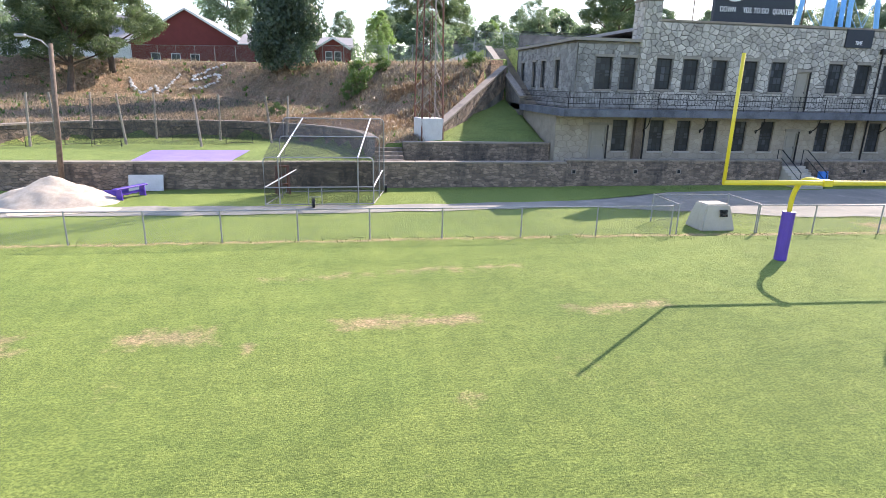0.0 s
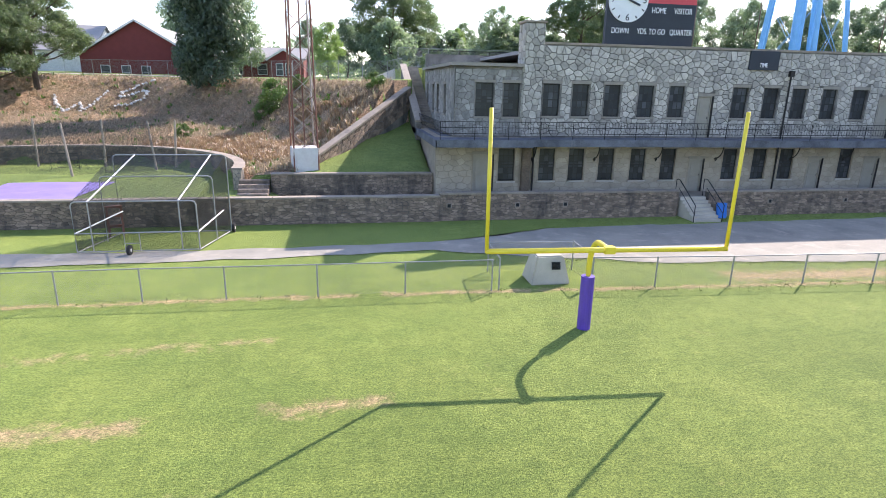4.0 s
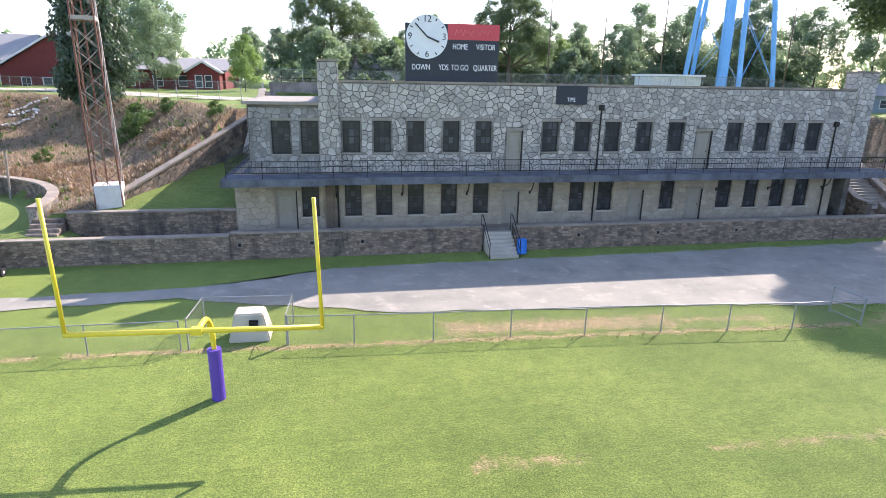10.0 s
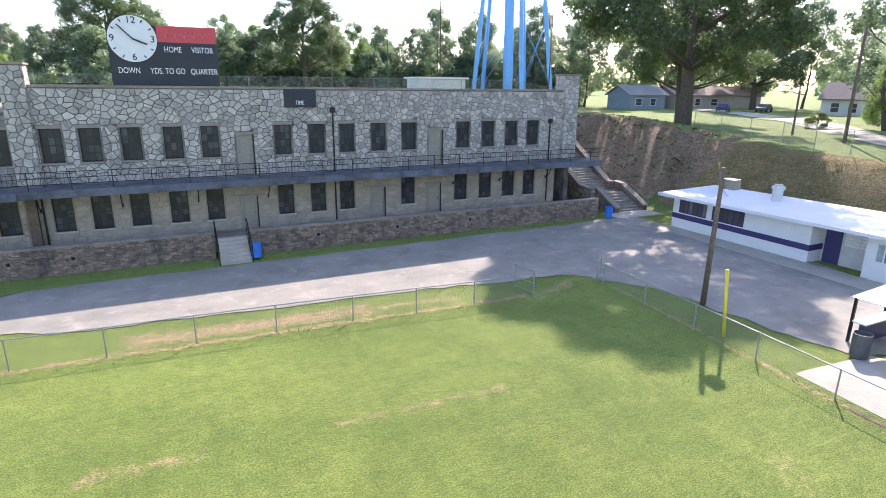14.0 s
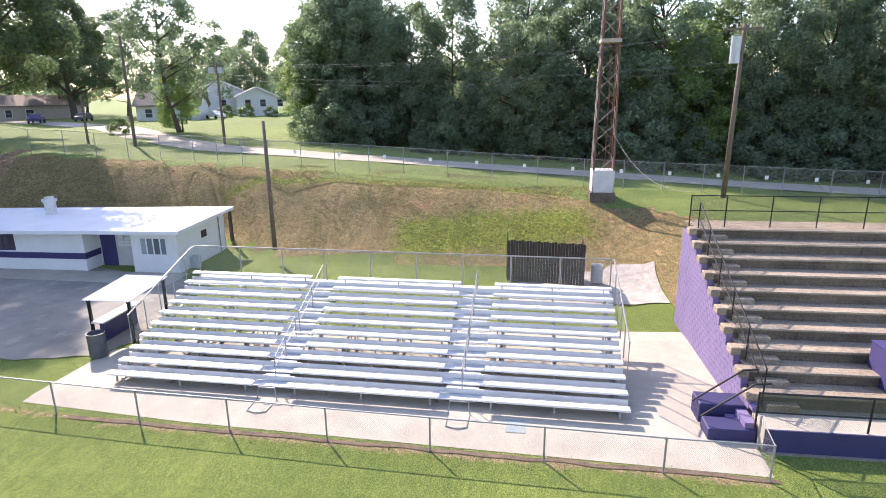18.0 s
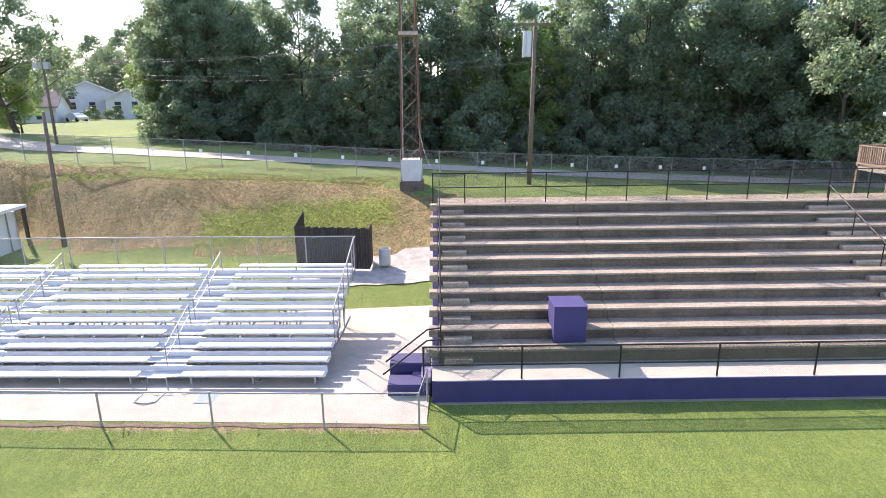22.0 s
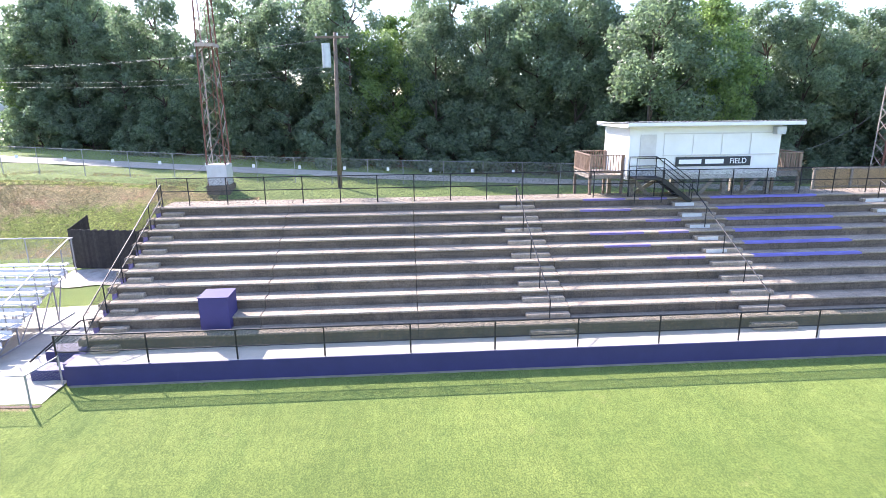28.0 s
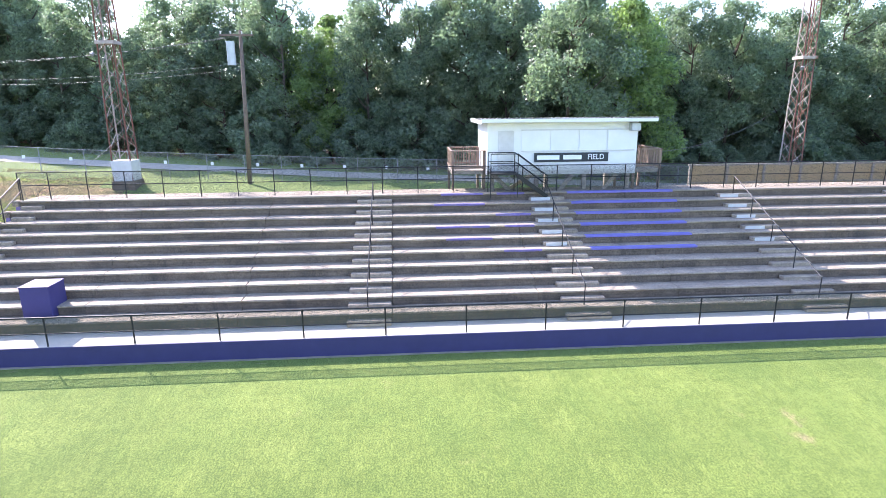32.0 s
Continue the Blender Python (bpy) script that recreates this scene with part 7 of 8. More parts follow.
# throwing cage: poles with a dark net
cage = thing("throwing_cage", "tall dark net hung on leaning wooden poles", "net cage", (-13.0, 43.0, 1.3))
pole_pts = [(-20.5, 40.7), (-19.9, 43.1), (-18.4, 44.9), (-15.3, 42.3), (-14.4, 46.0), (-10.2, 41.2), (-9.8, 45.6), (-5.9, 43.9), (-4.9, 45.0)]
for i, (x, y) in enumerate(pole_pts):
    part("pole", tube([(x + 13, y - 43, -0.1), (x + 13 + 0.25 * (-1) ** i * (0.4 if i in (1, 4, 6) else 1), y - 43, 3.35)], 0.09, 8, 0.07), M["wood_grey"], cage)
for p, q in ((0, 3), (3, 5), (5, 7), (2, 4), (4, 6), (6, 8)):
    (ax, ay), (bx, by) = pole_pts[p], pole_pts[q]
    pydata("net", [(ax + 13, ay - 43, 0.05), (bx + 13, by - 43, 0.05), (bx + 13, by - 43, 3.2), (lerp(ax, bx, 0.5) + 13, lerp(ay, by, 0.5) - 43, 2.95), (ax + 13, ay - 43, 3.2)], [(0, 1, 2, 3, 4)], M["net"], cage)
for x, y in ((-18.0, 41.8), (-12.0, 44.5), (-8.0, 43.0), (-21.5, 40.4), (-16.0, 40.8)):
    t = thing("net_frame", "low steel-framed practice net on the grass", "net", (x, y, 1.3), group="practice nets")
    part("frame", tube([(-0.9, 0, 0), (-0.9, 0, 1.1), (0.9, 0, 1.1), (0.9, 0, 0), (0.7, 0.9, 0), (-0.7, 0.9, 0), (-0.9, 0, 0)], 0.025, 6), M["black_steel"], t)
    pydata("net", [(-0.9, 0, 1.1), (0.9, 0, 1.1), (0.7, 0.9, 0.02), (-0.7, 0.9, 0.02)], [(0, 1, 2, 3)], M["net"], t)

# rolling batting cage before the wall
bc = thing("batting_cage", "wheeled grey tube-framed batting cage with dark netting", "batting cage", (-1.8, 27.2, 0.02))


def frame_tube(pts, r=0.03, mat="galv"):
    part("frame", tube(pts, r, 8), M[mat], bc)


def hoop(x0, x1, y, z0, z1):
    """A standing tube hoop with rounded upper corners."""
    c = 0.18
    frame_tube([(x0, y, z0), (x0, y, z1 - c), (x0 + c * 0.3, y, z1 - c * 0.3), (x0 + c, y, z1), (x1 - c, y, z1), (x1 - c * 0.3, y, z1 - c * 0.3), (x1, y, z1 - c), (x1, y, z0)])


hoop(-2.62, 2.45, 0.0, 0.08, 2.3)
hoop(-2.0, 2.85, 1.7, 0.08, 3.12)
hoop(-1.95, 3.2, 3.4, 0.08, 3.9)
frame_tube([(-2.62, 0, 0.9), (2.45, 0, 0.9)], 0.025)
frame_tube([(-2.62, 0, 0.08), (2.45, 0, 0.08), (3.2, 3.4, 0.08), (-1.95, 3.4, 0.08), (-2.62, 0, 0.08)])
for x in (-1.95, 1.72):
    frame_tube([(x, 0, 0.08), (x, 0, 2.3)])
for x in (-0.62, 0.0):
    frame_tube([(x, -0.1, 0.08), (x, -0.1, 0.88)], 0.022)
frame_tube([(-0.62, -0.1, 0.45), (0.0, -0.1, 0.45)], 0.02)
for a, b in (((-1.95, 0, 2.3), (-0.95, 3.4, 3.9)), ((1.72, 0, 2.3), (2.5, 3.4, 3.9)), ((-2.62, 0, 0.9), (-1.3, 2.0, 1.45)), ((2.45, 0, 0.9), (3.05, 2.6, 1.3))):
    frame_tube([a, b], 0.035, "alu_mid")
for q in ([(-2.6, 0, 2.28), (2.43, 0, 2.28), (3.18, 3.4, 3.88), (-1.93, 3.4, 3.88)], [(-1.93, 3.42, 0.1), (3.18, 3.42, 0.1), (3.18, 3.42, 3.88), (-1.93, 3.42, 3.88)], [(-2.6, 0, 0.1), (-2.6, 0, 2.28), (-1.93, 3.4, 3.88), (-1.93, 3.4, 0.1)], [(2.43, 0, 0.1), (2.43, 0, 2.28), (3.18, 3.4, 3.88), (3.18, 3.4, 0.1)], [(-2.6, -0.01, 0.1), (2.43, -0.01, 0.1), (2.43, -0.01, 0.88), (-2.6, -0.01, 0.88)]):
    pydata("net", q, [(0, 1, 2, 3)], M["net_thick"], bc)
for x, y in ((-0.38, -0.35), (3.3, 3.5)):
    wh = part("wheel", tube([(x - 0.06, y, 0.21), (x + 0.06, y, 0.21)], 0.23, 16), M["rubber"], bc)
    part("hub", tube([(x - 0.07, y, 0.21), (x + 0.07, y, 0.21)], 0.08, 10), M["white_old"], wh)
pm = thing("timber_stand", "weathered red-brown timber stand beside a batting cage", "stand", (-3.9, 30.3, 0.02), 20)
for x in (-0.3, 0.3):
    bm = bmesh.new()
    bm_bar(bm, (x, -0.25, 0), (x, 0.0, 1.45), 0.09)
    bm_bar(bm, (x, 0.25, 0), (x, 0.0, 1.45), 0.09)
    part("leg", bm, M["rust"], pm)
for z in (0.5, 1.0, 1.45):
    part("rail", boxes(((-0.36, -0.08, z - 0.05), (0.36, 0.08, z + 0.05))), M["rust"], pm)

# wooden pole with a street lamp
p1 = utility_pole(-14.9, 31.35, 0, 7.2, "leaning grey wooden pole with a curved lamp arm", (0.5, 0.1), 0.15, "lamp_pole")
part("arm", tube([(0.5, 0.1, 6.9), (0.2, -0.1, 7.3), (-0.35, -0.35, 7.5)], 0.035, 8), M["galv"], p1)
bm = bmesh.new()
bm_bevelbox(bm, (-0.75, -0.5, 7.42), (-0.3, -0.25, 7.56), 0.04)
part("lamp_head", bm, M["galv"], p1)

# sand heap
vs, fs = [], []
N = 40
for i in range(N + 1):
    for j in range(N + 1):
        u, v = i / N * 2 - 1, j / N * 2 - 1
        r = math.hypot(u, v) * (1 + 0.16 * noise.noise(Vector((u * 2, v * 2, 5))))
        x, y = -14.2 + u * 2.9, 28.9 + v * 1.9
        h = 1.25 * max(0, 1 - r) ** 0.9
        h += 0.09 * noise.noise(Vector((x * 1.6, y * 1.6, 0))) * min(1, h * 3) + 0.03 * noise.noise(Vector((x * 6, y * 6, 0))) * min(1, h * 3)
        vs.append((x, y, h - 0.02))
for i in range(N):
    for j in range(N):
        fs.append((i * (N + 1) + j, (i + 1) * (N + 1) + j, (i + 1) * (N + 1) + j + 1, i * (N + 1) + j + 1))
tagged(pydata("sand_heap", vs, fs, M["sand"], smooth=True), "heap of pale builders' sand on the verge", "sand heap")
sheet("sand_spill", band([(-18, 26.2), (-13, 26.0), (-10.5, 26.3)], [(-18, 28.4), (-13, 28.2), (-10.6, 27.3)]), M["sand"], 0.045, "thin spill of pale sand over the drive edge", "sand", 0.6, ragged=0.6)

# purple benches by the sand
for x, y, tu, tilt in ((-11.1, 29.75, 62, 0), (-12.3, 29.9, 24, 80)):
    pb_ = thing("bench", "purple painted plank bench tipped over beside sand" if tilt else "purple painted plank bench beside sand", "bench", (x, y, 0.2 if tilt else 0.02), tu, "purple benches")
    pb_.matrix_world = pose(x, y, 0.2 if tilt else 0.02, tilt, 0, tu)
    bm = bmesh.new()
    bm_bevelbox(bm, (-0.95, -0.15, 0.5), (0.95, 0.15, 0.56), 0.012)
    s_ = part("seat", bm, M["purple"], pb_)
    for lx in (-0.7, 0.7):
        bm = bmesh.new()
        bm_prism(bm, [(-0.2, 0.0), (0.2, 0.0), (0.14, 0.5), (-0.14, 0.5)], lx - 0.03, lx + 0.03, "yz")
        part("leg", bm, M["purple"], pb_)
    part("stretcher", boxes(((-0.67, -0.02, 0.2), (0.67, 0.02, 0.32))), M["purple"], pb_)
bd = part("board", boxes(((-0.85, -0.03, 0.0), (0.85, 0.03, 0.85))), M["white_old"])
bd.matrix_world = pose(-10.95, 31.5, 0.02, -16, 0, 0)
tagged(bd, "plain off-white board leaning on a wall", "board")

# white stones that spell two letters on the bank
sr = random.Random(8)
letters = thing("stone_letters", "two letters laid out in whitewashed stones on a bank", "stones", (-19.0, 71.0, 0))
path_w = [(-18.4, 55.8), (-17.7, 54.2), (-16.9, 53.0), (-16.5, 53.7), (-16.2, 54.4), (-15.7, 53.2), (-15.3, 53.8), (-14.9, 55.2), (-14.5, 56.6)]
path_s = [(-11.0, 56.9), (-12.4, 56.7), (-13.4, 55.9), (-13.4, 55.2), (-11.6, 55.6), (-11.2, 55.1), (-11.3, 54.1), (-12.3, 53.8), (-13.6, 53.8)]
def on_bank(p):
    return -24.5 + (p[0] + 18.4) * 1.4, 69.6 + (p[1] - 53.0) * 1.15


path_w, path_s = [on_bank(p) for p in path_w], [on_bank(p) for p in path_s]
smesh = []
for k in range(5):
    bm = bmesh.new()
    bmesh.ops.create_icosphere(bm, subdivisions=1, radius=0.2)
    for v in bm.verts:
        v.co *= sr.uniform(0.7, 1.25)
        v.co.z *= 0.75
    smesh.append(to_mesh("stone", bm, M["white_old"]))
for path in (path_w, path_s):
    for (ax, ay), (bx, by) in zip(path, path[1:]):
        n = max(2, int(math.dist((ax, ay), (bx, by)) / 0.26))
        for i in range(n):
            x, y = lerp(ax, bx, i / n) + sr.uniform(-0.15, 0.15), lerp(ay, by, i / n) + sr.uniform(-0.15, 0.15)
            share("stone", sr.choice(smesh), letters, Matrix.Translation((x + 19, y - 71, ground_z(x, y) + 0.05)) @ pose(0, 0, 0, 0, 0, sr.uniform(0, 360)))

# fence above the bank
chain_fence("chain_link_fence", [(-60, 84), (-24, 83), (-16, 78), (-5, 71), (2, 65.5), (11.5, 59.5), (12.2, 53)], 1.9, "galvanised chain-link fence above a brush bank", 3.2)
chain_fence("chain_link_fence", [(12.4, 58.2), (30, 58.5), (66, 50)], 1.9, "galvanised chain-link fence behind a stone building", 3.2)
chain_fence("roof_fence", [(13.8, 47.2), (21, 47.2)], 1.1, "black rail fence at a roof edge", 2.4, "link_b", "black_steel", base=8.9)

# ---- houses and distance ----
def house(name, x, y, z, w, d, h, roof_h, wall, roof, label, turn=0, gable_x=True, wins=(), over=0.5, group="houses", chimney=False, porch=False):
    """A house with gabled roof, framed windows and eaves; local x is its front's width, front at y = 0."""
    t = thing(name, label, "house", (x, y, z), turn, group)
    part("wall", boxes(((0, 0, -1.5), (w, d, h))), M[wall], t)
    bm = bmesh.new()
    if gable_x:
        bm_prism(bm, [(-over, h - 0.1), (w / 2, h + roof_h), (w + over, h - 0.1), (w + over, h + 0.08), (w / 2, h + roof_h + 0.22), (-over, h + 0.08)], -over, d + over, "xz")
        gb = bmesh.new()
        bm_prism(gb, [(0, h), (w, h), (w / 2, h + roof_h - 0.08)], 0.0, d, "xz")
        part("gable", gb, M[wall], t)
        bb = bmesh.new()
        bm_bar(bb, (-over, -over - 0.03, h - 0.02), (w / 2, -over - 0.03, h + roof_h + 0.1), 0.06, 0.3)
        bm_bar(bb, (w + over, -over - 0.03, h - 0.02), (w / 2, -over - 0.03, h + roof_h + 0.1), 0.06, 0.3)
        part("barge_board", bb, M["siding"], t)
    else:
        bm_prism(bm, [(-over, h - 0.1), (d / 2, h + roof_h), (d + over, h - 0.1), (d + over, h + 0.08), (d / 2, h + roof_h + 0.22), (-over, h + 0.08)], -over, w + over, "yz")
        gb = bmesh.new()
        bm_prism(gb, [(0, h), (d, h), (d / 2, h + roof_h - 0.08)], 0.0, w, "yz")
        part("gable", gb, M[wall], t)
    part("roof", bm, M[roof], t)
    for u, v, ww, hh in wins:
        f = part("window", boxes(((u - 0.1, -0.06, v - 0.1), (u + ww + 0.1, 0.0, v)), ((u - 0.1, -0.06, v + hh), (u + ww + 0.1, 0.0, v + hh + 0.1)), ((u - 0.1, -0.06, v), (u, 0.0, v + hh)), ((u + ww, -0.06, v), (u + ww + 0.1, 0.0, v + hh)), ((u, -0.05, v + hh / 2 - 0.03), (u + ww, -0.01, v + hh / 2 + 0.03))), M["siding"], t)
        part("pane", boxes(((u, -0.03, v), (u + ww, -0.012, v + hh))), M["glass"], f)
    if chimney:
        part("chimney", boxes(((w * 0.3, d * 0.5, h), (w * 0.3 + 0.7, d * 0.5 + 0.7, h + roof_h + 1.0))), M["brick_red"], t)
    if porch:
        part("porch_roof", boxes(((w * 0.2, -2.2, h * 0.8), (w * 0.75, 0.0, h * 0.86))), M[roof], t)
        for k in (0.22, 0.48, 0.73):
            part("porch_post", boxes(((w * k - 0.1, -2.1, -0.5), (w * k + 0.1, -1.9, h * 0.8))), M["siding"], t)
    return t


house("brick_hall", -34.1, 105, 7.8, 17.6, 26, 3.2, 5.4, "brick_red", "roof_grey", "dark red brick hall with a white-edged gable", 0, True, [(3.0, -0.3, 1.25, 2.0), (6.1, -0.3, 1.25, 2.0), (9.1, -0.3, 1.25, 2.0)])
house("white_hall", -62, 118, 7.0, 24, 20, 5.2, 5.0, "siding", "roof_grey", "pale hall with grey roof partly behind trees", 4, False, [(9, 1.0, 1.2, 1.6), (11.5, 1.0, 1.2, 1.6), (14, 1.0, 1.2, 1.6), (9, 4.0, 1.2, 1.4), (14, 4.0, 1.2, 1.4)])
house("brick_house", -16, 99, 7.8, 17.0, 13, 3.2, 1.8, "brick_red", "roof_grey", "long red brick house with a grey roof", 0, False, [(2.2, 0.8, 1.3, 1.5), (6.3, 0.8, 1.3, 1.5), (10.0, 0.8, 1.3, 1.5)])
house("porch", -4.1, 96.4, 7.8, 4.7, 2.7, 2.9, 1.5, "brick_red", "roof_grey", "red brick porch with a white-edged gable", 0, True, [(1.2, 0.7, 0.9, 1.7), (2.6, 0.7, 0.9, 1.7)], 0.35)
house("white_house", 20, 118, 8.6, 12, 9, 3.4, 3.0, "siding", "roof_grey", "white house with a grey roof beyond a field house", 0, False, [(2, 0.8, 1.2, 1.5), (6, 0.8, 1.2, 1.5)], chimney=True)
house("blue_house", 110.5, 88, 6.0, 8.5, 8, 2.8, 1.8, "siding_b", "roof_grey", "low pale blue house beyond a grassy slope", -9, False, [(1.5, 0.8, 1.4, 1.3), (5, 0.8, 1.2, 1.3)])
house("tan_house", 121, 86, 6.0, 22, 8, 2.8, 1.8, "siding_t", "roof_brown", "long low tan house beyond a grassy slope", -9, False, [(1.5, 0.8, 1.4, 1.3), (5, 0.8, 1.2, 1.3), (9, 0.8, 1.6, 1.3)])
house("white_house", 125, 58.5, 5.8, 10.5, 8, 2.9, 2.6, "siding", "roof_brown", "white cottage with a brown roof", -72, False, [(1.5, 0.9, 1.1, 1.4), (4, 0.9, 1.1, 1.4), (7.5, 0.9, 1.1, 1.4)])
house("white_house", 145, 49.5, 7.2, 8, 9, 2.8, 1.9, "siding", "roof_grey", "white cottage beyond a pale lane", -60, True, [(1.5, 0.9, 1.1, 1.4), (4.5, 0.9, 1.1, 1.4), (8, 0.9, 1.1, 1.4)])
house("white_house", 150, 61.5, 7.2, 10, 8, 4.0, 2.4, "siding", "roof_grey", "tall white house half hidden by trees", -60, True, [(1.5, 0.9, 1.1, 1.4), (5.0, 0.9, 1.1, 1.4), (1.5, 3.0, 1.1, 1.2)])


def parked_car(x, y, z, turn, col, label):
    c = thing("parked_car", label, "car", (x, y, z), turn, "parked cars")
    bm = bmesh.new()
    bm_prism(bm, [(-2.2, 0.35), (-2.15, 0.85), (-1.3, 0.95), (-0.7, 1.42), (0.9, 1.45), (1.6, 1.0), (2.15, 0.9), (2.2, 0.35)], -0.85, 0.85, "xz")
    bmesh.ops.bevel(bm, geom=list(bm.edges), offset=0.06, segments=2, affect="EDGES")
    part("body", bm, M[col], c)
    part("side_glass", boxes(((-0.95, -0.87, 1.0), (1.1, -0.855, 1.33))), M["glass"], c)
    for wx in (-1.4, 1.4):
        for wy in (-0.82, 0.82):
            part("wheel", tube([(wx, wy - 0.1, 0.33), (wx, wy + 0.1, 0.33)], 0.33, 16), M["rubber"], c)


parked_car(117, 71, 6.2, 30, "navy", "dark blue car parked by houses")
parked_car(124, 68, 6.2, 20, "bin_grey", "dark grey car parked by houses")
parked_car(131, 47, 6.2, 60, "white", "white car parked beside a hedge")

# water tower legs
wt = thing("water_tower", "sky-blue steel water tower legs with rod bracing", "water tower", (87.5, 98.5, 8.5))
leg_b = [(-8.2, -1.6), (-2.2, 5.6), (6.6, 3.2), (8.2, -4.2), (0.2, -5.6)]
for x, y in leg_b:
    part("leg", tube([(x, y, -0.5), (x * 0.55, y * 0.55, 34)], 0.42, 12), M["blue_leg"], wt)
part("riser", tube([(0.2, -0.6, -0.5), (0.0, 0.0, 34)], 0.95, 16), M["blue_leg"], wt)
for (ax, ay), (bx, by) in zip(leg_b, leg_b[1:] + leg_b[:1]):
    for z0, z1 in ((2, 14), (14, 26)):
        k0, k1 = 1 - 0.45 * z0 / 34, 1 - 0.45 * z1 / 34
        bm = bmesh.new()
        bm_tube(bm, [(ax * k0, ay * k0, z0), (bx * k1, by * k1, z1)], 0.05, 5)
        bm_tube(bm, [(bx * k0, by * k0, z0), (ax * k1, ay * k1, z1)], 0.05, 5)
        part("tie_rod", bm, M["blue_leg"], wt)
bm = bmesh.new()
bm_tube(bm, [(0, 0, 34), (0, 0, 36), (0, 0, 42), (0, 0, 44)], 7.0, 24)
part("tank", bm, M["blue_leg"], wt)
for x, y, w, d, h, lab in ((51.1, 57.5, 5.8, 3.5, 1.4, "white box shed behind a stone building"), (83, 83.8, 9.7, 5, 2.6, "pale metal shed below a water tower")):
    s_ = thing("metal_shed", lab, "shed", (x, y, ground_z(x, y) + 0.6))
    part("wall", boxes(((0, 0, -1), (w, d, h))), M["siding"], s_)
    part("roof", boxes(((-0.3, -0.3, h), (w + 0.3, d + 0.3, h + 0.18))), M["white_roof"], s_)
    for k in range(1, int(w)):
        part("seam", boxes(((k - 0.03, -0.03, -1), (k + 0.03, 0.0, h))), M["white_old"], s_)
for x, y, h in ((61, 73, 14), (46, 75, 12), (55, 78, 10), (79, 72, 12)):
    p_ = utility_pole(x, y, 8.8, h, "slim pale pole behind a stone building", (0, 0), 0.1, "flag_pole")

# ---- trees ----
tr = np.random.default_rng(5)


def leaf_mesh(name, centres, radii, count, size, mat, squash=0.8, flat=0.35, shell=0.55):
    """Small bent leaf sprays spread through many clumps, thinner towards each clump's middle."""
    k = len(centres)
    w = np.array(radii) ** 2
    idx = tr.choice(k, count, p=w / w.sum())
    d = tr.normal(size=(count, 3))
    d /= np.linalg.norm(d, axis=1)[:, None]
    rad = np.where(tr.random(count) < 0.72, 0.9 + 0.14 * tr.normal(size=count), tr.random(count) ** 0.5 * 1.1)
    pos = np.array(centres)[idx] + d * (np.array(radii)[idx] * rad)[:, None] * np.array([1, 1, squash])
    nrm = d * 0.7 + tr.normal(size=(count, 3)) * 0.7 + np.array([0, 0, flat])
    nrm /= np.linalg.norm(nrm, axis=1)[:, None]
    a = np.cross(nrm, tr.normal(size=(count, 3)))
    a /= np.linalg.norm(a, axis=1)[:, None]
    b = np.cross(nrm, a)
    s = size * (0.6 + 0.8 * tr.random(count))[:, None]
    v = np.empty((count, 3, 3))
    v[:, 0] = pos - a * s
    v[:, 1] = pos + a * s * 0.7 + b * s * 0.62 + nrm * s * 0.15
    v[:, 2] = pos + a * s * 0.7 - b * s * 0.62
    me = bpy.data.meshes.new(name)
    me.vertices.add(count * 3)
    me.vertices.foreach_set("co", v.reshape(-1))
    me.loops.add(count * 3)
    me.loops.foreach_set("vertex_index", np.arange(count * 3))
    me.polygons.add(count)
    me.polygons.foreach_set("loop_start", np.arange(count) * 3)
    me.update(calc_edges=True)
    me.materials.append(mat)
    return me


def make_tree(name, h, trunk_h, spread, clumps, leaves, size, mat, seed, label, lean=0.0, r0=0.3, squash=0.8, category="tree", low=0.35, crad=(0.16, 0.3), conical=False):
    """A tapered trunk with limbs that reach into the clumps of the crown."""
    g = random.Random(seed)
    t = thing(name, label, category, (0, 0, 0))
    cs_, rs_ = [], []
    for i in range(clumps):
        k = (i + 0.5) / clumps
        z = lerp(trunk_h, h * 0.96, k ** 0.85)
        f = (z - trunk_h) / (h - trunk_h)
        env = (1 - f) ** 0.9 * 0.95 + 0.05 if conical else math.sin(math.pi * min(0.97, low + (1 - low) * f)) ** 0.75
        r = spread * env * (0.35 + 0.65 * g.random() ** 0.6)
        a = g.uniform(0, 2 * math.pi)
        cs_.append((r * math.cos(a), r * math.sin(a), z))
        rs_.append(spread * g.uniform(*crad) * (0.6 + 0.5 * env))
    bm = bmesh.new()
    top = h * 0.72
    bm_tube(bm, [(0, 0, -0.4), (0.05 * h * lean, 0, trunk_h * 0.5), (0.1 * h * lean, 0.02 * h * lean, trunk_h), (0.12 * h * lean, 0.05 * h * lean, top)], r0 * 1.15, 9, r0 * 0.25)
    for c in cs_[:: max(1, clumps // 16)]:
        z0 = max(trunk_h * 0.75, c[2] - math.hypot(c[0], c[1]) * 0.75)
        z0 = min(z0, top * 0.95)
        st_ = Vector((0.1 * h * lean * min(1, z0 / trunk_h), 0, z0))
        mid = st_.lerp(Vector(c), 0.5) + Vector((g.uniform(-0.3, 0.3), g.uniform(-0.3, 0.3), -0.25))
        bm_tube(bm, [st_, mid, Vector(c)], r0 * 0.36, 6, r0 * 0.08)
    part("trunk", bm, M["bark"], t)
    ob = new("crown", leaf_mesh("crown", cs_, rs_, leaves, size, M[mat], squash))
    ob.parent = t
    return t


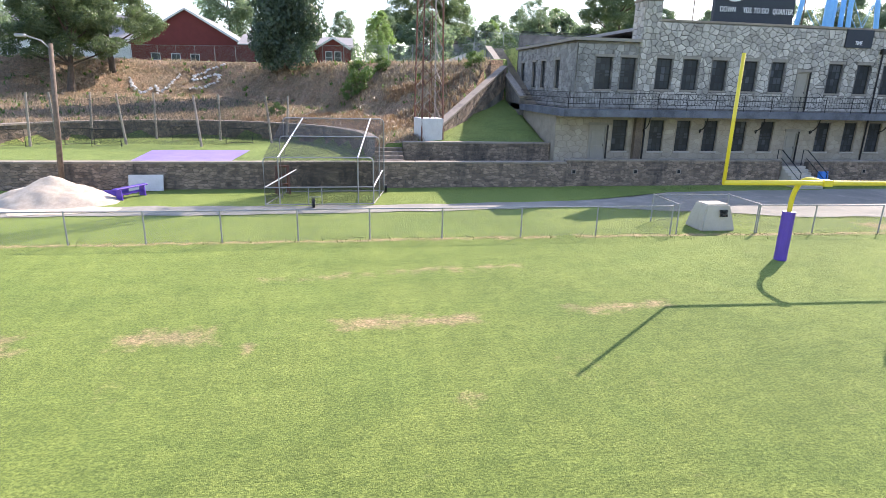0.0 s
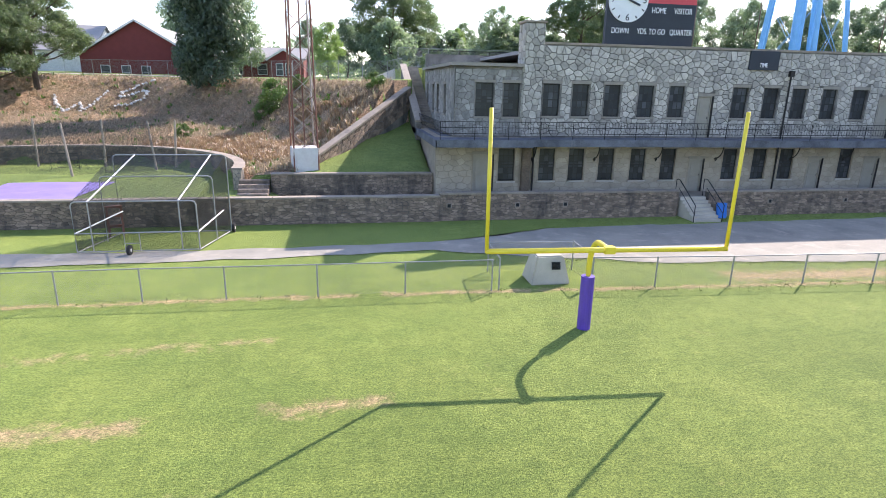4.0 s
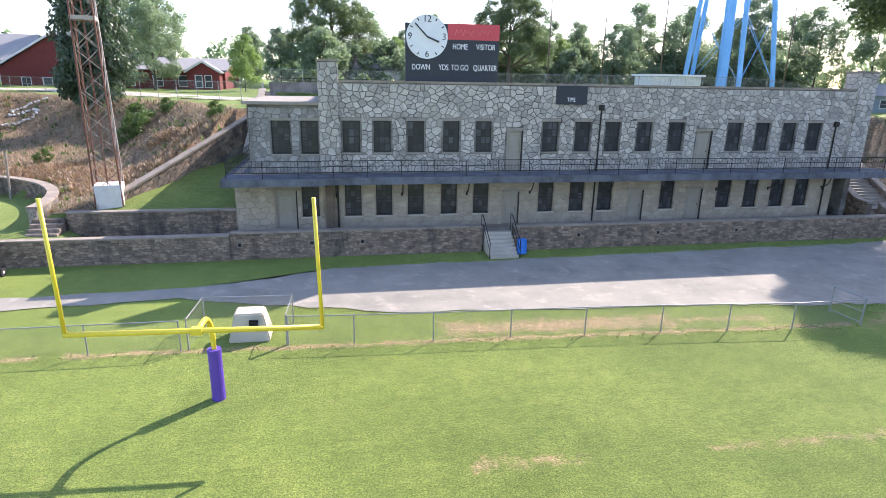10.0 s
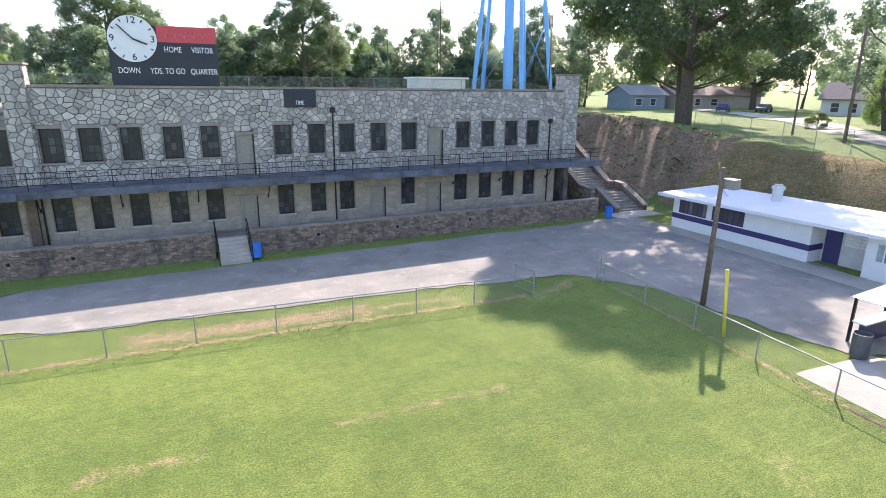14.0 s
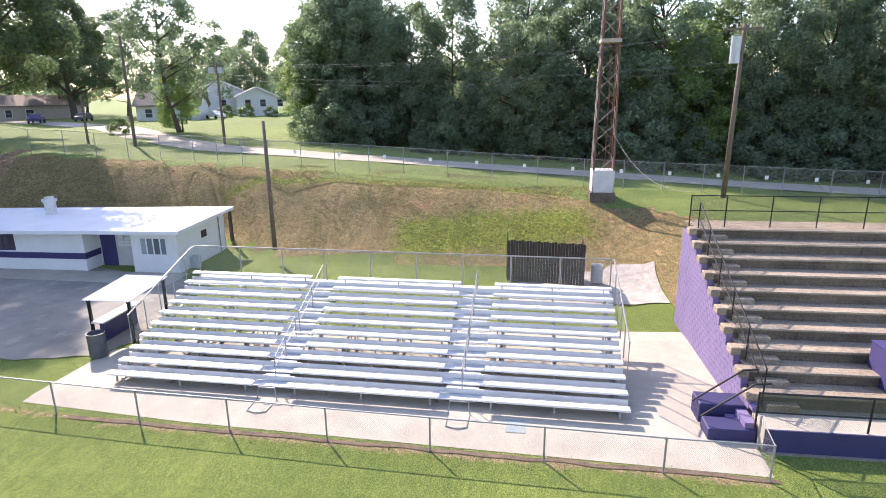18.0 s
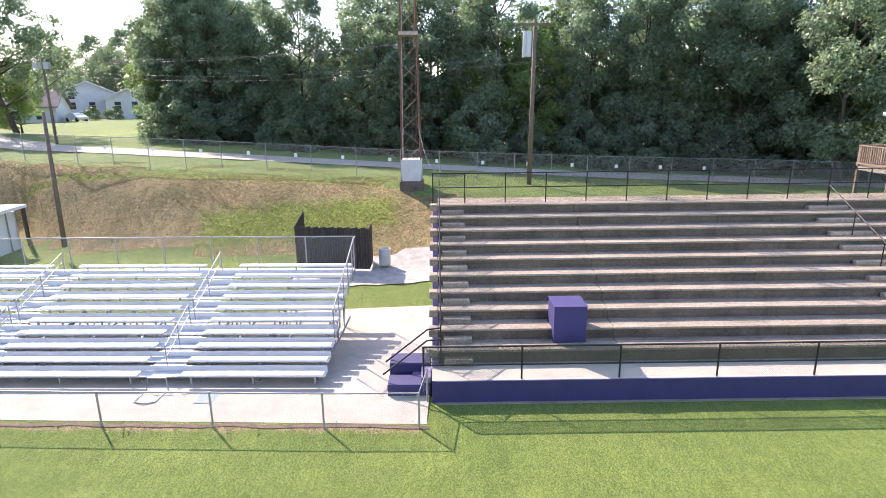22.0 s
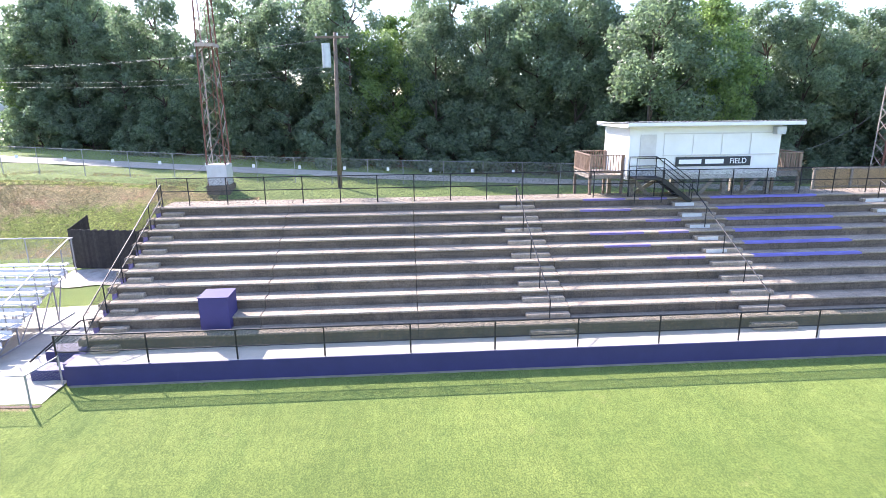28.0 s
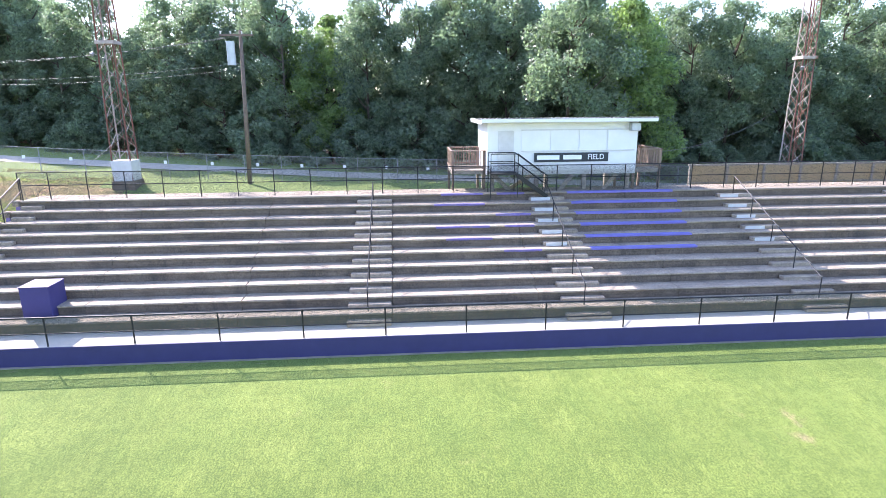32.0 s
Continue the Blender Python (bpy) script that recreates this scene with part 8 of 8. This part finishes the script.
def plant(proto, x, y, s=1.0, turn=0.0, z=None, sz=None):
    c = copy_thing(proto, pose(x, y, ground_z(x, y) - 0.1 if z is None else z, 0, 0, turn) @ Matrix.Diagonal((s, s, sz or s, 1)))
    return c


oak = make_tree("oak_tree", 22, 6.0, 9.5, 190, 72000, 0.155, "leaf_oak", 3, "broad dark-leaved oak with a stout trunk", 0.3, 0.6, 0.75, crad=(0.08, 0.16))
plant(oak, 77.6, 44.2, 1.34, 40)
oak.matrix_world = pose(17.0, 128, 8.6, 0, 0, 10)
plant(oak, 91, 57, 0.95, 120)
plant(oak, 133, 77, 1.05, 70)
plant(oak, 48.5, 101, 0.78, 200)
plant(oak, -28.8, 68, 0.6, 20)
plant(oak, -26.5, 74, 0.58, 260)
broad = make_tree("broadleaf_tree", 20, 2.6, 5.4, 84, 24000, 0.17, "leaf_wood", 14, "tall woodland tree in full summer leaf", 0.2, 0.32, 0.8, low=0.25, crad=(0.15, 0.33))
broad2 = make_tree("broadleaf_tree", 22, 4.0, 4.8, 88, 20000, 0.17, "leaf_wood", 15, "tall slender woodland tree in summer leaf", -0.2, 0.3, 0.85, low=0.22, crad=(0.13, 0.3))
bright = make_tree("broadleaf_tree", 17, 2.0, 4.8, 70, 19000, 0.17, "leaf_bright", 16, "fresh green leafy tree at a wood's edge", 0.0, 0.26, 0.8, low=0.3, crad=(0.16, 0.33))
sparse = make_tree("roadside_tree", 17, 4.0, 6.4, 170, 18000, 0.15, "leaf_wood", 17, "open-crowned tree with visible limbs", 0.6, 0.30, 0.75, low=0.3, crad=(0.07, 0.15))
cedar = make_tree("cedar_tree", 23, 0.4, 4.7, 320, 56000, 0.22, "leaf_cedar", 18, "dense dark evergreen cedar on a bank top", 0.0, 0.4, 1.0, low=0.42, crad=(0.15, 0.27))
bush = make_tree("shrub", 2.6, 0.2, 1.5, 26, 3600, 0.085, "leaf_weed", 19, "leafy green shrub growing on rough ground", 0.0, 0.06, 0.8, "shrub", 0.3, (0.18, 0.36))
edge = make_tree("edge_shrub", 5.0, 0.3, 3.0, 40, 7000, 0.15, "leaf_wood", 20, "low leafy growth along a wood's edge", 0.0, 0.1, 0.8, "shrub", 0.4, (0.14, 0.32))
tg = random.Random(77)
# the wood behind the stands
protos = [broad, broad2, bright, broad, broad2]
count = 0
for row, (dx, n) in enumerate(((0, 26), (7.5, 20))):
    for i in range(n):
        y = -100 + i * (122 / n) + tg.uniform(-1.6, 1.6)
        x0 = interp(y, [-110, -70, -45, -30, -15, 0, 12, 22], [79, 82, 85, 87.5, 89.5, 92, 96, 104])
        if row == 1 and y > -4:
            continue
        p = protos[tg.randrange(5)] if (row < 2 and not (y > -14 and tg.random() < 0.6)) else sparse if y > -14 else (broad2 if tg.random() < 0.6 else broad)
        s = tg.uniform(0.78, 0.98) * (1.0 + 0.1 * row)
        plant(p, x0 + dx + tg.uniform(-1.2, 1.2), y, s, tg.uniform(0, 360), None, s * tg.uniform(0.92, 1.05))
for i in range(34):
    y = -100 + i * 3.4 + tg.uniform(-1, 1)
    x0 = interp(y, [-110, -70, -45, -30, -15, 0, 12, 22], [76, 79, 82, 84.5, 86.5, 89, 92, 100])
    plant(edge, x0 + tg.uniform(-0.6, 0.8), y, tg.uniform(0.6, 1.25), tg.uniform(0, 360))
for i in range(22):
    y = -98 + i * 5.3 + tg.uniform(-1, 1)
    x0 = interp(y, [-110, -70, -45, -30, -15, 0, 12, 22], [76, 79, 82, 84.5, 86.5, 89, 92, 100])
    plant(edge, x0 + 15 + tg.uniform(-2, 2), y, tg.uniform(1.4, 2.1), tg.uniform(0, 360))
plant(broad, 76.5, -49.0, 0.92, 30)
plant(bright, 78.5, -54.5, 0.98, 130)
# trees of the northern skyline
for x, y, s, p in ((-44, 82, 0.75, "b"), (-31.2, 75.2, 0.8, "g"), (-8.2, 94, 0.72, "b"), (-52, 76, 0.9, "b"), (-53, 73, 0.85, "g"), (5, 92, 0.5, "g"), (8, 115, 0.55, "b"), (30, 122, 0.6, "g"), (36, 112, 0.8, "s"), (43, 118, 0.75, "g"), (55, 112, 0.8, "s"), (57, 120, 0.7, "b"), (64, 118, 0.65, "g"), (70, 124, 0.8, "b"), (76, 116, 0.95, "s"), (83, 122, 1.0, "2"), (92, 118, 1.05, "b"), (99, 108, 1.1, "s"), (104, 112, 1.05, "2"), (112, 104, 1.0, "b"), (122, 100, 1.1, "b"), (130, 94, 1.0, "2"), (140, 86, 1.1, "b"), (150, 78, 1.05, "2"), (108, 15.5, 1.25, "s"), (98, 10.5, 1.15, "s"), (99.5, 34.8, 1.12, "s"), (101, 35.4, 0.55, "g"), (110, 14, 1.05, "b"), (158, 66, 0.9, "s"), (168, 56, 1.0, "b"), (172, 44, 1.05, "2"), (178, 30, 1.1, "b"), (160, 96, 1.1, "b"), (26, 135, 0.8, "b"), (0, 137, 0.62, "b"), (33, 128, 0.6, "b"), (40, 133, 0.7, "b"), (62, 131, 0.75, "b"), (68, 136, 0.8, "2"), (74, 131, 0.72, "b"), (88, 134, 0.9, "b"), (97, 128, 0.95, "2"), (106, 124, 0.95, "b"), (117, 116, 1.0, "b"), (136, 104, 1.05, "b"), (180, 70, 1.0, "b"), (190, 90, 1.1, "2")):
    plant({"b": broad, "2": broad2, "g": bright, "s": sparse}[p], x, y, s, tg.uniform(0, 360), ground_z(x, y) - 0.2)
for i in range(16):
    plant(edge, 16 + i * 6.2 + tg.uniform(-2, 2), 114 + tg.uniform(-5, 8), tg.uniform(1.5, 2.3), tg.uniform(0, 360))
plant(cedar, -6.4, 68, 0.74, 0, 7.2, 1.0)
plant(broad, -24.5, 138, 1.15, 40)
plant(broad, -19.5, 141, 1.05, 140)
broad.matrix_world = pose(200, 60, 6, 0, 0, 0)
broad2.matrix_world = pose(205, 45, 6, 0, 0, 0)
bright.matrix_world = pose(132, 22, 5.5, 0, 0, 0)
sparse.matrix_world = pose(172, 62, 6, 0, 0, 0)
cedar.matrix_world = pose(-64, 84, 7.7, 0, 0, 0)
edge.matrix_world = pose(101.5, 17.5, 5.1, 0, 0, 0)
bush.matrix_world = pose(1.0, 55.6, ground_z(1.0, 55.6), 0, 0, 0)
for x, y, s in ((0.2, 54.8, 0.6), (3.2, 57.0, 0.55), (9.6, 45.8, 0.5), (-6.5, 54.0, 0.5), (16, 60, 0.8), (21, 60.5, 0.7), (133, 52, 1.0), (137, 48, 1.0), (139.5, 45, 1.0), (142, 41, 0.9), (95, 40, 0.8)):
    plant(bush, x, y, s, tg.uniform(0, 360))

# far woods all round, so the horizon is closed
fv, ff = [], []
fr_ = np.random.default_rng(9)
cent, rad = [], []
for i in range(420):
    a = fr_.uniform(0, 2 * math.pi)
    r = fr_.uniform(230, 420)
    x, y = 25 + r * math.cos(a), r * math.sin(a)
    base = ground_z(x, y)
    for k in range(3):
        cent.append((x + fr_.uniform(-5, 5), y + fr_.uniform(-5, 5), base + 3 + fr_.uniform(0, 9)))
        rad.append(fr_.uniform(4, 7))
fw = new("far_woods", leaf_mesh("far_woods", cent, rad, 60000, 1.3, M["leaf_wood"], 0.9))
tagged(fw, "distant leafy woods along the horizon", "woods", kind="stuff")

# dry weeds on the brush bank, tufts along edges
def tufts(name, pts, hgt, mat, label, blades=7, wid=0.05):
    n = len(pts)
    vs, fs = [], []
    g = random.Random(4)
    zs = height(np.array([p[0] for p in pts]), np.array([p[1] for p in pts])) - 0.05
    for (x, y), z in zip(pts, zs.tolist()):
        for k in range(blades):
            a = g.uniform(0, 2 * math.pi)
            h = hgt * g.uniform(0.4, 1.1)
            o = g.uniform(0, 0.22)
            bx, by = x + math.cos(a) * o, y + math.sin(a) * o
            lx, ly = math.cos(a) * h * 0.45, math.sin(a) * h * 0.45
            px_, py_ = -math.sin(a) * wid, math.cos(a) * wid
            i = len(vs)
            vs += [(bx - px_, by - py_, z), (bx + px_, by + py_, z), (bx + lx * 0.5 + px_ * 0.8, by + ly * 0.5 + py_ * 0.8, z + h * 0.7), (bx + lx * 0.5 - px_ * 0.8, by + ly * 0.5 - py_ * 0.8, z + h * 0.7), (bx + lx, by + ly, z + h)]
            fs += [(i, i + 1, i + 2, i + 3), (i + 3, i + 2, i + 4)]
    ob = pydata(name, vs, fs, M[mat])
    return tagged(ob, label, "weeds", kind="stuff")


wg = random.Random(14)
pts = []
while len(pts) < 10100:
    x, y = wg.uniform(-36, 12), wg.uniform(36, 78)
    d = math.hypot(x + 12.0, y - 35.5)
    if d > 13.6 and not ((x - 5.6) * 8.0 - (y - 37.3) * 6.45 > -3):
        dens = 0.35 + 0.65 * max(0, noise.noise(Vector((x * 0.18, y * 0.18, 2))) + (0.5 if x > -6 else 0.0) - (0.5 if -28 < x < -10 and y > 50 else 0))
        if wg.random() < dens and d < interp(x, [-24, -16, -6, 1, 10], [46.0, 40.5, 33.8, 29.0, 24.8]):
            pts.append((x, y))
tufts("dry_weeds", pts[:9700], 0.36, "leaf_dry", "dry brown weeds over a brush bank", 7, 0.02)
tufts("green_weeds", pts[9700:], 0.4, "leaf_weed", "scattered green weeds over a brush bank", 7, 0.07)
# rusty dry brush in drifts over the bank's foot and round the mast
brush_pts = []
while len(brush_pts) < 1100:
    x, y = wg.uniform(-9, 11), wg.uniform(40, 52)
    d = math.hypot(x + 12.0, y - 35.5)
    if 14.2 < d < 23 and not ((x - 5.6) * 8.0 - (y - 37.3) * 6.45 > -9) and wg.random() < 0.25 + noise.noise(Vector((x * 0.3, y * 0.3, 11))) + (0.25 if d < 18 else 0):
        brush_pts.append((x, y))
tufts("dry_brush", brush_pts, 0.5, "leaf_rust", "rusty tall dead weeds in drifts over a bank", 16, 0.022)
pts = []
for i in range(900):
    k = wg.random()
    pts.append((lerp(-28, 40, k) + wg.uniform(-0.2, 0.2), interp(lerp(-28, 40, k), [-30, 3, 12, 40], [21.35, 20.95, 20.5, 19.15]) + wg.gauss(0, 0.25)))
for i in range(500):
    x = wg.uniform(-20, 55)
    pts.append((x, 31.75 - abs(wg.gauss(0, 0.25))))
for i in range(260):
    y = wg.uniform(-15, 19)
    pts.append((interp(y, [-15.2, 1, 10, 19.3], [43.55, 44.3, 44.9, 45.35]) - 0.15 + wg.gauss(0, 0.18), y))
for i in range(520):
    x = wg.uniform(16.5, 44.0)
    pts.append((x, interp(x, [16, 20.5, 36, 44.5], [24.6, 23.3, 22.1, 21.2]) - 0.1 + wg.gauss(0, 0.16)))
tufts("fence_grass", pts, 0.10, "leaf_edge", "longer grass left along fence lines", 6, 0.02)



def scatter(n, x0, x1, y0, y1, z0, z1, keep):
    """Points strewn over a rectangle where the ground's height suits."""
    xs = np.array([wg.uniform(x0, x1) for _ in range(n)])
    ys = np.array([wg.uniform(y0, y1) for _ in range(n)])
    zs = height(xs, ys)
    return [(x, y) for x, y, z in zip(xs.tolist(), ys.tolist(), zs.tolist()) if z0 < z < z1 and keep(x, y)]


pts = scatter(26000, 57, 73.5, -14, 36, 0.25, 4.9, lambda x, y: not (57 < x < 66.6 and 8.5 < y < 31) and wg.random() < 0.45 + 0.9 * noise.noise(Vector((x * 0.35, y * 0.35, 7))))
tufts("bank_grass", pts[:12000], 0.09, "leaf_stub", "short mown dry grass over a bank", 5, 0.022)
pts = scatter(2200, 57.5, 73, 34, 47, 1.2, 7.4, lambda x, y: x > interp(y, [34, 37, 46], [60.5, 59.2, 58.8]) and wg.random() < 0.5 + noise.noise(Vector((x * 0.3, y * 0.3, 5))))
tufts("bank_vines", pts[:260], 0.2, "leaf_weed", "dark trailing vines and weeds over an eroded bank", 6, 0.06)
